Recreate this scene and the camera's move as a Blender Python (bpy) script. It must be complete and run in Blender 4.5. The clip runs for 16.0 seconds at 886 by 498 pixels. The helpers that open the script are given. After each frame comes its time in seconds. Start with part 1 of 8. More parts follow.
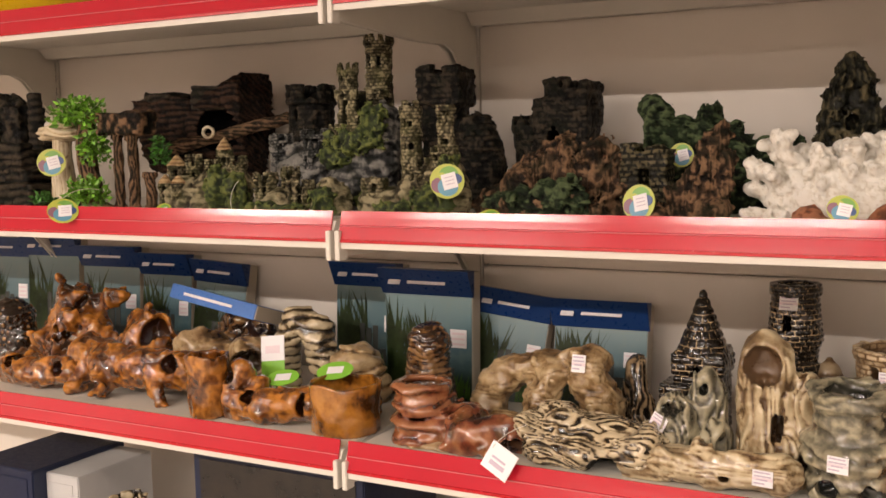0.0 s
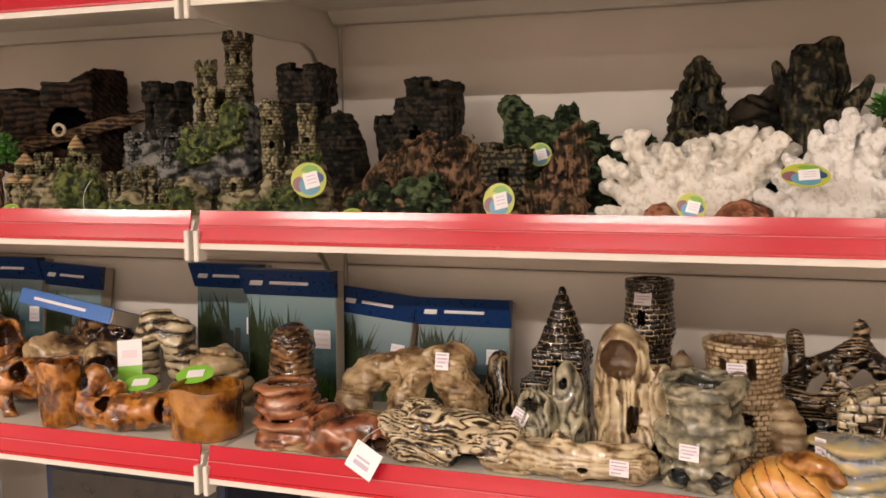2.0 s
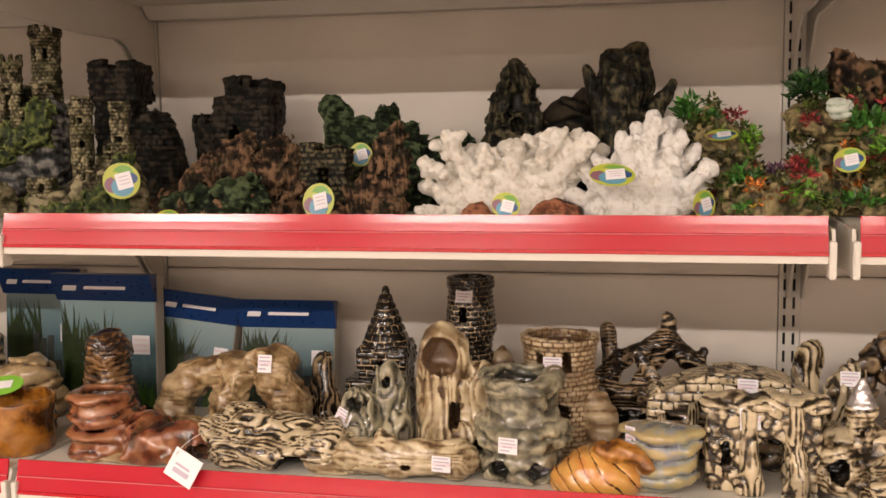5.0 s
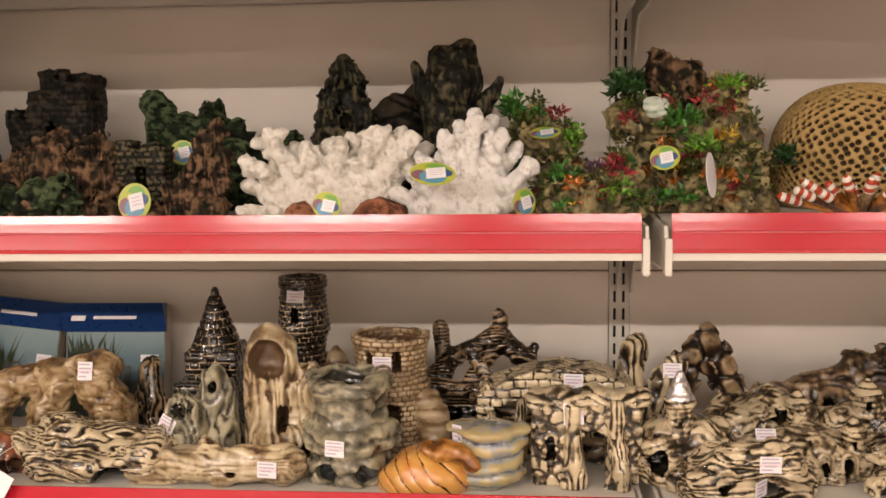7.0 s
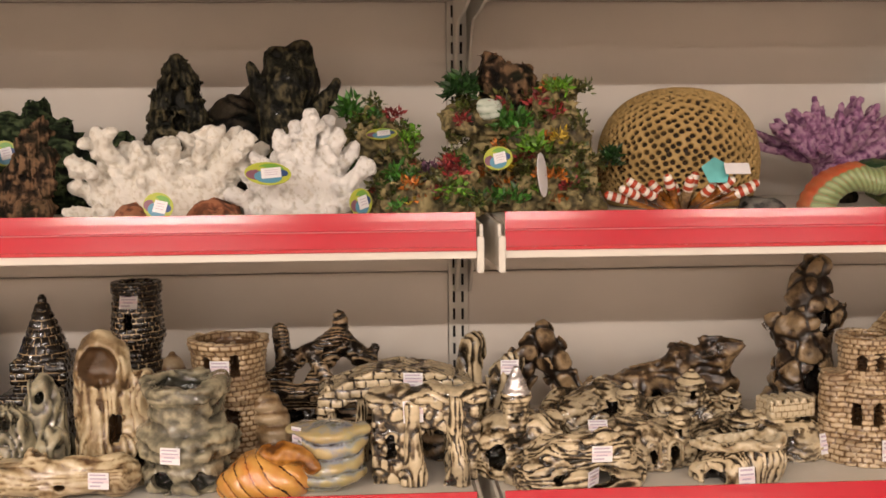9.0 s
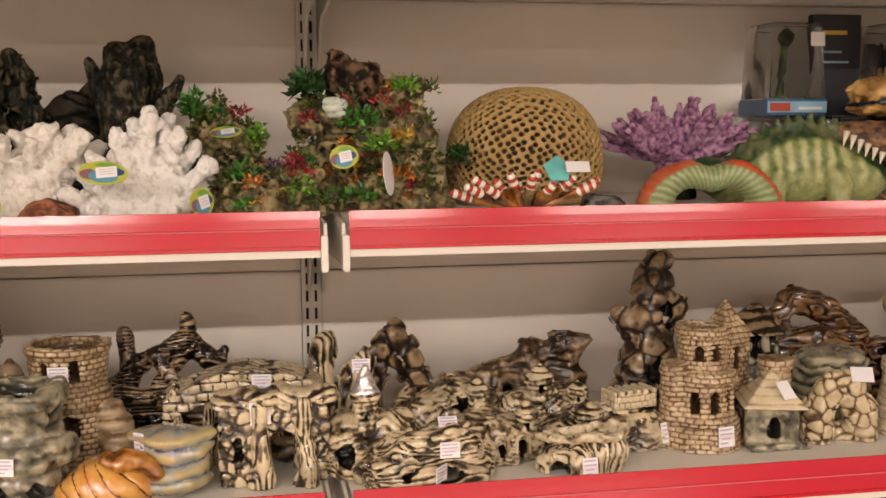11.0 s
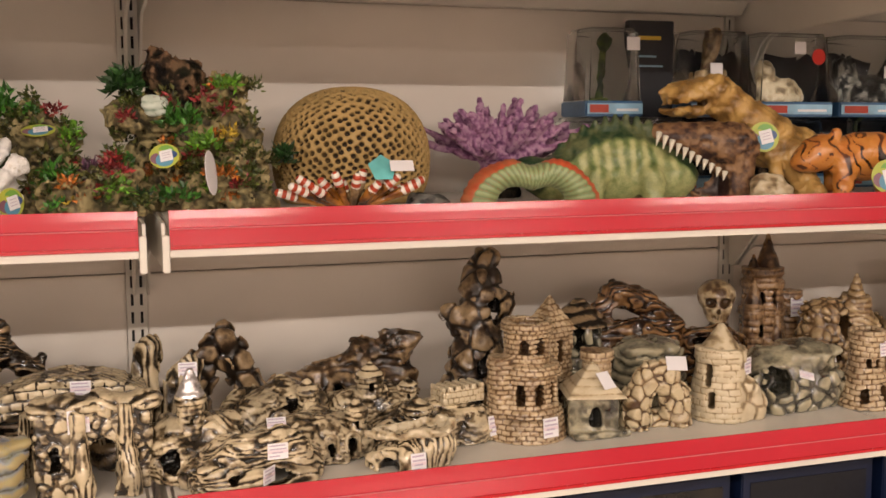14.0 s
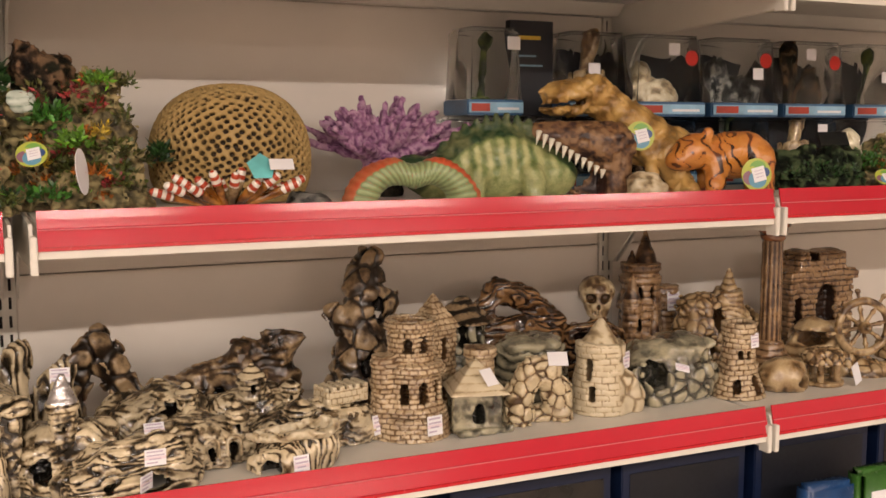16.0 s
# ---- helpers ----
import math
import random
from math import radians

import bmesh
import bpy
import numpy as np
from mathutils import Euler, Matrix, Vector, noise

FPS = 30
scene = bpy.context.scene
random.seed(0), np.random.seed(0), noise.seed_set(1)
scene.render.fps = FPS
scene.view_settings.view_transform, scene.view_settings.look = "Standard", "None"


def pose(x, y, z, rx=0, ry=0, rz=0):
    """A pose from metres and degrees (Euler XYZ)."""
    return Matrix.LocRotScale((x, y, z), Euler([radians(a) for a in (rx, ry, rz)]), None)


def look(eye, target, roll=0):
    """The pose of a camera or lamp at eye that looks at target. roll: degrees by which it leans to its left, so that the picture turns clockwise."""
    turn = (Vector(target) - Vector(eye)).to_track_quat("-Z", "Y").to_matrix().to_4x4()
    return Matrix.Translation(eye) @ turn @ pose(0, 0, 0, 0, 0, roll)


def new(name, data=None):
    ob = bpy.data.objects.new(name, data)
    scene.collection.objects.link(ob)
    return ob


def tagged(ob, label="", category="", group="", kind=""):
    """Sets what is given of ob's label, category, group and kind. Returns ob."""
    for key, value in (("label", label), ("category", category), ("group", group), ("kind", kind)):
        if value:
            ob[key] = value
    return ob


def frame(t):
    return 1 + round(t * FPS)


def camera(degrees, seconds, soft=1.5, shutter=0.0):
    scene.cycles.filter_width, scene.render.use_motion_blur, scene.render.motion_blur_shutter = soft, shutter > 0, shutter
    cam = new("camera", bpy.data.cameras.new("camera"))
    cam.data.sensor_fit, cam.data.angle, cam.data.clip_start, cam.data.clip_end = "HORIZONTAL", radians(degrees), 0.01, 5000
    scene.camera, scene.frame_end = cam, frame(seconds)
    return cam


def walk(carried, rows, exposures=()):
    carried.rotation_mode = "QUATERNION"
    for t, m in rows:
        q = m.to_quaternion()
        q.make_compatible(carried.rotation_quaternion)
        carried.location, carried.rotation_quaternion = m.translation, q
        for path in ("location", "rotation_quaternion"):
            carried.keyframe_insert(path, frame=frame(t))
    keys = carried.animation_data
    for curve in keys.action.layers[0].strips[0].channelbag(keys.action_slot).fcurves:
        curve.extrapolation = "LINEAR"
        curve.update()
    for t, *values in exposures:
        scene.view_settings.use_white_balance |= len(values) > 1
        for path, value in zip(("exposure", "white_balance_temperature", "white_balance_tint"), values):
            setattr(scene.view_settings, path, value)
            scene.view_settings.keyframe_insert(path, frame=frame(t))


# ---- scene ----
cam = camera(46.2, 16.0, soft=1.6)
PATH = [
    (0, (0.482, 0.250, 1.512), (-0.469, 1.997, 1.303), -1.2),
    (0.5, (0.484, 0.248, 1.511), (-0.422, 2.019, 1.302), -1.1),
    (1, (0.484, 0.248, 1.511), (-0.381, 2.039, 1.300), -1.1),
    (1.5, (0.486, 0.252, 1.508), (-0.325, 2.068, 1.300), -1),
    (2, (0.487, 0.252, 1.508), (-0.232, 2.107, 1.298), -0.9),
    (2.5, (0.488, 0.249, 1.509), (-0.171, 2.126, 1.296), -0.8),
    (3, (0.491, 0.250, 1.509), (-0.112, 2.145, 1.295), -0.8),
    (3.5, (0.490, 0.258, 1.508), (-0.051, 2.172, 1.293), -0.8),
    (4, (0.494, 0.252, 1.510), (0.014, 2.181, 1.291), -0.9),
    (4.2, (0.492, 0.249, 1.508), (0.028, 2.182, 1.292), -0.8),
    (6.3, (0.549, 0.278, 1.511), (0.258, 2.237, 1.286), -0.7),
    (6.5, (0.553, 0.280, 1.512), (0.297, 2.244, 1.283), -0.6),
    (7, (0.561, 0.283, 1.516), (0.383, 2.256, 1.281), -0.7),
    (7.5, (0.561, 0.280, 1.511), (0.458, 2.261, 1.284), -0.5),
    (8, (0.567, 0.281, 1.510), (0.536, 2.266, 1.283), -0.5),
    (8.5, (0.569, 0.279, 1.506), (0.604, 2.267, 1.285), -0.4),
    (9, (0.574, 0.277, 1.505), (0.686, 2.264, 1.285), -0.5),
    (9.5, (0.583, 0.276, 1.508), (0.765, 2.258, 1.282), -0.5),
    (10, (0.586, 0.273, 1.508), (0.847, 2.248, 1.280), -0.4),
    (10.2, (0.590, 0.275, 1.508), (0.873, 2.247, 1.279), -0.4),
    (12.3, (0.625, 0.269, 1.502), (1.077, 2.205, 1.281), -0.3),
    (12.5, (0.624, 0.265, 1.503), (1.097, 2.195, 1.280), -0.3),
    (13, (0.629, 0.263, 1.503), (1.157, 2.179, 1.280), -0.3),
    (13.5, (0.634, 0.262, 1.503), (1.209, 2.164, 1.280), -0.3),
    (14, (0.633, 0.262, 1.502), (1.263, 2.147, 1.279), -0.2),
    (14.5, (0.637, 0.263, 1.506), (1.323, 2.127, 1.275), -0.1),
    (15, (0.640, 0.262, 1.504), (1.382, 2.105, 1.276), -0.1),
    (15.5, (0.641, 0.263, 1.503), (1.424, 2.089, 1.275), -0.1),
    (16, (0.642, 0.263, 1.503), (1.471, 2.069, 1.275), 0),
]
walk(cam, [(t, look(eye, target, roll)) for t, eye, target, roll in PATH])


# ---- light ----
world = bpy.data.worlds.new("world")
scene.world = world
world.use_nodes = True
world.node_tree.nodes["Background"].inputs[0].default_value = (1.0, 0.86, 0.72, 1)
world.node_tree.nodes["Background"].inputs[1].default_value = 0.02
scene.view_settings.exposure = 0.0


def tube_lamp(name, x, y, z, sx, sy, watts, colour, aim):
    """A row of fluorescent tubes under the shop's ceiling."""
    lamp = bpy.data.lights.new(name, "AREA")
    lamp.shape, lamp.size, lamp.size_y, lamp.energy, lamp.color = "RECTANGLE", sx, sy, watts, colour
    ob = new(name, lamp)
    ob.matrix_world = look((x, y, z), aim)
    return ob


# three rows of short tube fittings under a low ceiling
for tx, watts in ((-2.8, 78), (-1.55, 70), (-0.30, 54), (0.95, 33), (2.2, 30), (3.45, 30)):
    tube_lamp("ceiling_tubes_middle", tx, -1.50, 2.40, 0.75, 0.12, watts, (1.0, 0.87, 0.78), (tx, -1.50, 0.0))
for tx in (-1.6, 0.6, 2.8):
    tube_lamp("ceiling_tubes_far", tx, -4.4, 2.40, 1.5, 0.14, 58, (1.0, 0.86, 0.76), (tx, -4.4, 0.0))
for tx in (-1.3, 0.25, 1.55, 2.9):
    tube_lamp("ceiling_tubes_near", tx, -0.25, 2.42, 0.9, 0.14, 6, (1.0, 0.88, 0.79), (tx, -0.25, 0.0))


# ---- materials ----
def nodes_of(name):
    m = bpy.data.materials.new(name)
    m.use_nodes = True
    nt = m.node_tree
    return m, nt, nt.nodes["Principled BSDF"]


def node(nt, kind, **values):
    n = nt.nodes.new(kind)
    for k, v in values.items():
        n.inputs[k.replace("_", " ")].default_value = v
    return n


def ramp(nt, source, stops):
    r = nt.nodes.new("ShaderNodeValToRGB")
    while len(r.color_ramp.elements) < len(stops):
        r.color_ramp.elements.new(0.5)
    for e, (at, c) in zip(r.color_ramp.elements, stops):
        e.position, e.color = at, (*c, 1)
    nt.links.new(source, r.inputs[0])
    return r.outputs[0]


def mixed(nt, fac, a, b, mode="MIX"):
    n = nt.nodes.new("ShaderNodeMix")
    n.data_type, n.blend_type = "RGBA", mode
    for sock, v in ((n.inputs[0], fac), (n.inputs[6], a), (n.inputs[7], b)):
        if isinstance(v, bpy.types.NodeSocket):
            nt.links.new(v, sock)
        elif isinstance(v, tuple):
            sock.default_value = (*v, 1)
        else:
            sock.default_value = v
    return n.outputs[2]


def bumped(nt, b, source, strength, distance):
    n = node(nt, "ShaderNodeBump", Strength=strength, Distance=distance)
    nt.links.new(source, n.inputs["Height"])
    nt.links.new(n.outputs[0], b.inputs["Normal"])


def coords(nt, kind="Object"):
    return nt.nodes.new("ShaderNodeTexCoord").outputs[kind]


def noise_of(nt, at, scale, detail=4.0, rough=0.6):
    n = node(nt, "ShaderNodeTexNoise", Scale=scale, Detail=detail, Roughness=rough)
    nt.links.new(at, n.inputs["Vector"])
    return n.outputs[0]


def painted(name, colour, rough=0.4, vary=0.12, bump=0.05, scale=40.0, metallic=0.0, spec=0.5):
    """Plain paint, plastic or card, with slight mottling and relief."""
    m, nt, b = nodes_of(name)
    at = coords(nt)
    big, small = noise_of(nt, at, scale * 0.15), noise_of(nt, at, scale * 4)
    dark = tuple(c * (1 - vary) for c in colour)
    light = tuple(min(1, c * (1 + vary)) for c in colour)
    c = ramp(nt, big, ((0.3, dark), (0.7, light)))
    nt.links.new(c, b.inputs["Base Color"])
    r = ramp(nt, small, ((0.3, (rough * 0.85,) * 3), (0.7, (min(1, rough * 1.15),) * 3)))
    nt.links.new(r, b.inputs["Roughness"])
    b.inputs["Metallic"].default_value = metallic
    b.inputs["Specular IOR Level"].default_value = spec
    bumped(nt, b, small, bump, 0.002)
    return m


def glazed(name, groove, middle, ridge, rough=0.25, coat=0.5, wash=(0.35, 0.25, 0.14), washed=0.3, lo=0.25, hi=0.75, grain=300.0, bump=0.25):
    """Glazed or painted casting: dark glaze rubbed into the modelled grooves, pale on the ridges ("tone" is the
    modelled relief, lowered inside openings as painted shade).
    """
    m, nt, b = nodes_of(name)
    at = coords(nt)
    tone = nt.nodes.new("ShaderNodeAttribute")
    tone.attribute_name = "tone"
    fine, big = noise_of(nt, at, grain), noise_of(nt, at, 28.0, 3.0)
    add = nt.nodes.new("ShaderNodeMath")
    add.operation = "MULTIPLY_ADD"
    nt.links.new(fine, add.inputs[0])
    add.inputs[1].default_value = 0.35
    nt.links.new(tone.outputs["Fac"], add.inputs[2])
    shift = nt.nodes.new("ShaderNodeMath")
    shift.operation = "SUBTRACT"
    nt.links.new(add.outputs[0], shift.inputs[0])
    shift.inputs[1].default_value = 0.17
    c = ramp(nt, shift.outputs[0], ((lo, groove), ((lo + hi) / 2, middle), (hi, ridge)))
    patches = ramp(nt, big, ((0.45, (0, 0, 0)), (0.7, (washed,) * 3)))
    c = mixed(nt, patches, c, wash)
    nt.links.new(c, b.inputs["Base Color"])
    r = ramp(nt, big, ((0.3, (rough * 0.7,) * 3), (0.7, (min(1, rough * 1.5),) * 3)))
    nt.links.new(r, b.inputs["Roughness"])
    b.inputs["Coat Weight"].default_value = coat
    b.inputs["Specular IOR Level"].default_value = 0.16 if "resin" in name else 0.5
    b.inputs["Coat Roughness"].default_value = 0.05 if coat > 0.85 else 0.12
    bumped(nt, b, fine, 1.0 if "resin" in name or "coral" in name else bump, 0.003 if "resin" in name or "coral" in name else 0.0015)
    return m


def plain(name, colour, rough=0.5, **k):
    return painted(name, colour, rough, vary=0.06, bump=0.02, **k)


def glass(name, colour=(0.95, 0.97, 0.98), rough=0.05):
    m, nt, b = nodes_of(name)
    b.inputs["Base Color"].default_value = (*colour, 1)
    b.inputs["Roughness"].default_value = rough
    b.inputs["IOR"].default_value = 1.15
    b.inputs["Transmission Weight"].default_value = 1.0
    return m


M = {}
M["cream_metal"] = painted("cream_metal", (0.66, 0.62, 0.55), 0.38, 0.05, 0.02)
M["back_metal"] = painted("back_metal", (0.72, 0.66, 0.59), 0.5, 0.06, 0.02, 20)
M["dark_gap"] = plain("dark_gap", (0.015, 0.013, 0.012), 0.8)
M["red_plastic"] = painted("red_plastic", (0.47, 0.016, 0.032), 0.16, 0.10, 0.004, 15, 0.0, 0.5)
# paler red that paints a highlight line onto the price rail
M["rail_gloss"] = plain("rail_gloss", (0.60, 0.16, 0.18), 0.1)
M["red_edge"] = plain("red_edge", (0.45, 0.008, 0.015), 0.25)
M["floor_tile"] = painted("floor_tile", (0.32, 0.28, 0.24), 0.35, 0.1, 0.03, 8)
M["wall_paint"] = painted("wall_paint", (0.55, 0.48, 0.42), 0.8, 0.05, 0.03, 6)
M["ceiling_paint"] = painted("ceiling_paint", (0.72, 0.65, 0.57), 0.9, 0.04, 0.03, 6)
M["label_white"] = plain("label_white", (0.78, 0.76, 0.78), 0.45)
M["label_ink"] = plain("label_ink", (0.48, 0.40, 0.50), 0.5)
M["label_pink"] = plain("label_pink", (0.74, 0.62, 0.66), 0.5)

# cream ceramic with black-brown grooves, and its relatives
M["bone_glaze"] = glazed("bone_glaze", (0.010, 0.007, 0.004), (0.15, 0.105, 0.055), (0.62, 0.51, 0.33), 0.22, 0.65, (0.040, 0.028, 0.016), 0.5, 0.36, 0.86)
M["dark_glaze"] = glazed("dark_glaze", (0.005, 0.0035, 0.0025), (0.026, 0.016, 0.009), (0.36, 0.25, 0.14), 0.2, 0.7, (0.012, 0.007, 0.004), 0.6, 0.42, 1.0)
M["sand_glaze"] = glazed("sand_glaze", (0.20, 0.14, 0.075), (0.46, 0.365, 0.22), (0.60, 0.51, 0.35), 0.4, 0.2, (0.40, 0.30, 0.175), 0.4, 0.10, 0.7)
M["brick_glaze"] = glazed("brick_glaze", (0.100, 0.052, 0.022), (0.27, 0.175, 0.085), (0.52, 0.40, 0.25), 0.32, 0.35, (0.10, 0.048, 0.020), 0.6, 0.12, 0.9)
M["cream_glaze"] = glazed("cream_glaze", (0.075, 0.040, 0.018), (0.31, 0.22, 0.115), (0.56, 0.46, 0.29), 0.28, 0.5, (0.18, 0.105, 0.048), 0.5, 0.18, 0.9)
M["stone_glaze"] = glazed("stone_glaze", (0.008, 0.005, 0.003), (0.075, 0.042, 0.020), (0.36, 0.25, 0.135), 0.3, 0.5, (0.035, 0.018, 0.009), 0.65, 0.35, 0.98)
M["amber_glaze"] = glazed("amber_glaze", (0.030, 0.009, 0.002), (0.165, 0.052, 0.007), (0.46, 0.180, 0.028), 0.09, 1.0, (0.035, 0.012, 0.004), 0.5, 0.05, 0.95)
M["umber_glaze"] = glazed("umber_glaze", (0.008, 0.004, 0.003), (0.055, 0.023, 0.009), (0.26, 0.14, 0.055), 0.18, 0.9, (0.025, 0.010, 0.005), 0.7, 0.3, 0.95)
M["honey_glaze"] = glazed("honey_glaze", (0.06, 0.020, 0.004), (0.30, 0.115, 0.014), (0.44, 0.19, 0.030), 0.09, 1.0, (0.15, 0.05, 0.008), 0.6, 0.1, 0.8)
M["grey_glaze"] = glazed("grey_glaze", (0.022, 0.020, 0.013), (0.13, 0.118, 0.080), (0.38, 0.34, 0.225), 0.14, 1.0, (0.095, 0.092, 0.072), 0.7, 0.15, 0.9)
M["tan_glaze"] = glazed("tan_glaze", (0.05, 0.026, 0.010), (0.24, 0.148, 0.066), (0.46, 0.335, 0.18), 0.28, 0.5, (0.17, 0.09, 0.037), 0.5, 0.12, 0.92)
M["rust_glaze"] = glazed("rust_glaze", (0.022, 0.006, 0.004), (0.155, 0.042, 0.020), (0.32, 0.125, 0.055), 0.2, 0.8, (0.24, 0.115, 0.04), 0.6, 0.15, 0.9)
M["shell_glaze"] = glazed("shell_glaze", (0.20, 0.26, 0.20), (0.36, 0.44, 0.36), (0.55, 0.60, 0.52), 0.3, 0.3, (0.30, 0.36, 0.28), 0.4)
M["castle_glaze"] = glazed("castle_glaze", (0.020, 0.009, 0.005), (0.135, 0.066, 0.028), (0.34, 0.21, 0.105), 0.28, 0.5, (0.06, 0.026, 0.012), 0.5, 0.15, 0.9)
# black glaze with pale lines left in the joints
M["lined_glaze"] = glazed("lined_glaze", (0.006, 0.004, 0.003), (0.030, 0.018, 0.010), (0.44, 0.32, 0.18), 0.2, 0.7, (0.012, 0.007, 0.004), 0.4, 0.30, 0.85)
# painted resin of the upper shelf
M["black_resin"] = glazed("black_resin", (0.0015, 0.0012, 0.001), (0.008, 0.0065, 0.005), (0.050, 0.038, 0.025), 0.45, 0.0, (0.009, 0.012, 0.006), 0.5, 0.3, 0.95)
M["moss_resin"] = glazed("moss_resin", (0.0025, 0.003, 0.002), (0.014, 0.023, 0.010), (0.085, 0.115, 0.052), 0.55, 0.0, (0.014, 0.025, 0.009), 0.5, 0.32, 0.92)
M["bark_resin"] = glazed("bark_resin", (0.004, 0.0025, 0.0015), (0.036, 0.020, 0.011), (0.20, 0.118, 0.065), 0.55, 0.0, (0.022, 0.026, 0.012), 0.5, 0.3, 0.92)
M["stump_resin"] = glazed("stump_resin", (0.002, 0.002, 0.0013), (0.013, 0.013, 0.008), (0.115, 0.095, 0.05), 0.4, 0.1, (0.020, 0.018, 0.008), 0.5, 0.35, 1.0)
M["hull_resin"] = glazed("hull_resin", (0.0012, 0.0009, 0.0007), (0.008, 0.0045, 0.003), (0.050, 0.026, 0.015), 0.6, 0.0, (0.006, 0.004, 0.003), 0.5, 0.3, 0.95)
M["stone_resin"] = glazed("stone_resin", (0.012, 0.010, 0.006), (0.078, 0.066, 0.038), (0.31, 0.27, 0.165), 0.6, 0.0, (0.075, 0.078, 0.026), 0.6, 0.24, 0.92)
M["slate_resin"] = glazed("slate_resin", (0.006, 0.006, 0.006), (0.055, 0.055, 0.054), (0.25, 0.24, 0.215), 0.5, 0.0, (0.035, 0.038, 0.028), 0.5, 0.28, 0.9)
M["green_moss"] = glazed("green_moss", (0.005, 0.008, 0.002), (0.030, 0.046, 0.007), (0.115, 0.135, 0.028), 0.9, 0.0, (0.02, 0.034, 0.007), 0.5, 0.2, 0.9)
M["plant_rock"] = glazed("plant_rock", (0.028, 0.020, 0.009), (0.12, 0.092, 0.038), (0.32, 0.255, 0.115), 0.75, 0.0, (0.06, 0.058, 0.022), 0.6, 0.2, 0.85)
M["white_coral"] = glazed("white_coral", (0.68, 0.63, 0.54), (0.80, 0.76, 0.67), (0.87, 0.84, 0.77), 0.75, 0.0, (0.76, 0.68, 0.56), 0.3, 0.1, 0.6, 500, 0.5)
M["snow_coral"] = glazed("snow_coral", (0.70, 0.66, 0.59), (0.84, 0.82, 0.78), (0.90, 0.88, 0.85), 0.75, 0.0, (0.82, 0.79, 0.74), 0.3, 0.1, 0.6, 500, 0.5)
M["violet_coral"] = glazed("violet_coral", (0.13, 0.04, 0.11), (0.33, 0.14, 0.28), (0.52, 0.31, 0.43), 0.65, 0.0, (0.40, 0.20, 0.33), 0.5, 0.1, 0.8, 500, 0.5)
# near-black in the dome's pits, tan on the walls between them
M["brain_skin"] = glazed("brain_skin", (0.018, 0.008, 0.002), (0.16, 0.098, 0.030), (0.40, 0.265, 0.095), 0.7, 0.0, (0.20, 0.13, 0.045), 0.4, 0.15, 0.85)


# ---- modelling tools ----
LATTICE = np.random.RandomState(7).rand(32, 32, 32)
JITTER = np.random.RandomState(9).rand(16, 16, 16, 3)


def fuzz(x, y, z, size, seed=0):
    """Smooth random field, 0 to 1, with lumps of that size in metres."""
    p = [np.asarray(a) / size + seed * 7.31 + o for a, o in ((x, 3.1), (y, 11.7), (z, 5.3))]
    i = [np.floor(a).astype(int) for a in p]
    f = [a - b for a, b in zip(p, i)]
    f = [a * a * (3 - 2 * a) for a in f]
    i0, i1 = [a % 32 for a in i], [(a + 1) % 32 for a in i]
    c00 = LATTICE[i0[0], i0[1], i0[2]] * (1 - f[0]) + LATTICE[i1[0], i0[1], i0[2]] * f[0]
    c10 = LATTICE[i0[0], i1[1], i0[2]] * (1 - f[0]) + LATTICE[i1[0], i1[1], i0[2]] * f[0]
    c01 = LATTICE[i0[0], i0[1], i1[2]] * (1 - f[0]) + LATTICE[i1[0], i0[1], i1[2]] * f[0]
    c11 = LATTICE[i0[0], i1[1], i1[2]] * (1 - f[0]) + LATTICE[i1[0], i1[1], i1[2]] * f[0]
    c0, c1 = c00 * (1 - f[1]) + c10 * f[1], c01 * (1 - f[1]) + c11 * f[1]
    return c0 * (1 - f[2]) + c1 * f[2]


def cells(x, y, z, size, seed=0):
    """Distance to the nearest and the second nearest of scattered points, in cells."""
    p = np.stack([np.asarray(a) / size + seed * 3.7 + 50 for a in (x, y, z)], -1)
    base = np.floor(p).astype(int)
    d1 = np.full(p.shape[:-1], 9.0)
    d2 = d1.copy()
    for a in (-1, 0, 1):
        for b in (-1, 0, 1):
            for c in (-1, 0, 1):
                n = base + (a, b, c)
                q = n + JITTER[n[..., 0] % 16, n[..., 1] % 16, n[..., 2] % 16]
                d = np.sqrt(((p - q) ** 2).sum(-1))
                d2 = np.minimum(d2, np.maximum(d1, d))
                d1 = np.minimum(d1, d)
    return d1, d2


def step(a, lo, hi):
    t = np.clip((a - lo) / (hi - lo), 0, 1)
    return t * t * (3 - 2 * t)


# solid shapes: functions of x, y, z that are negative inside
def ball(cx, cy, cz, rx, ry=None, rz=None):
    ry, rz = ry or rx, rz or rx
    m = min(rx, ry, rz)
    return lambda x, y, z: (np.sqrt(((x - cx) / rx) ** 2 + ((y - cy) / ry) ** 2 + ((z - cz) / rz) ** 2) - 1) * m


def rod(a, b, r, r2=None):
    """Tapered round bar from a to b."""
    r2 = r if r2 is None else r2
    ab = [q - p for p, q in zip(a, b)]
    n = sum(v * v for v in ab) + 1e-12

    def f(x, y, z):
        t = np.clip(((x - a[0]) * ab[0] + (y - a[1]) * ab[1] + (z - a[2]) * ab[2]) / n, 0, 1)
        return np.sqrt((x - a[0] - t * ab[0]) ** 2 + (y - a[1] - t * ab[1]) ** 2 + (z - a[2] - t * ab[2]) ** 2) - r - (r2 - r) * t
    return f


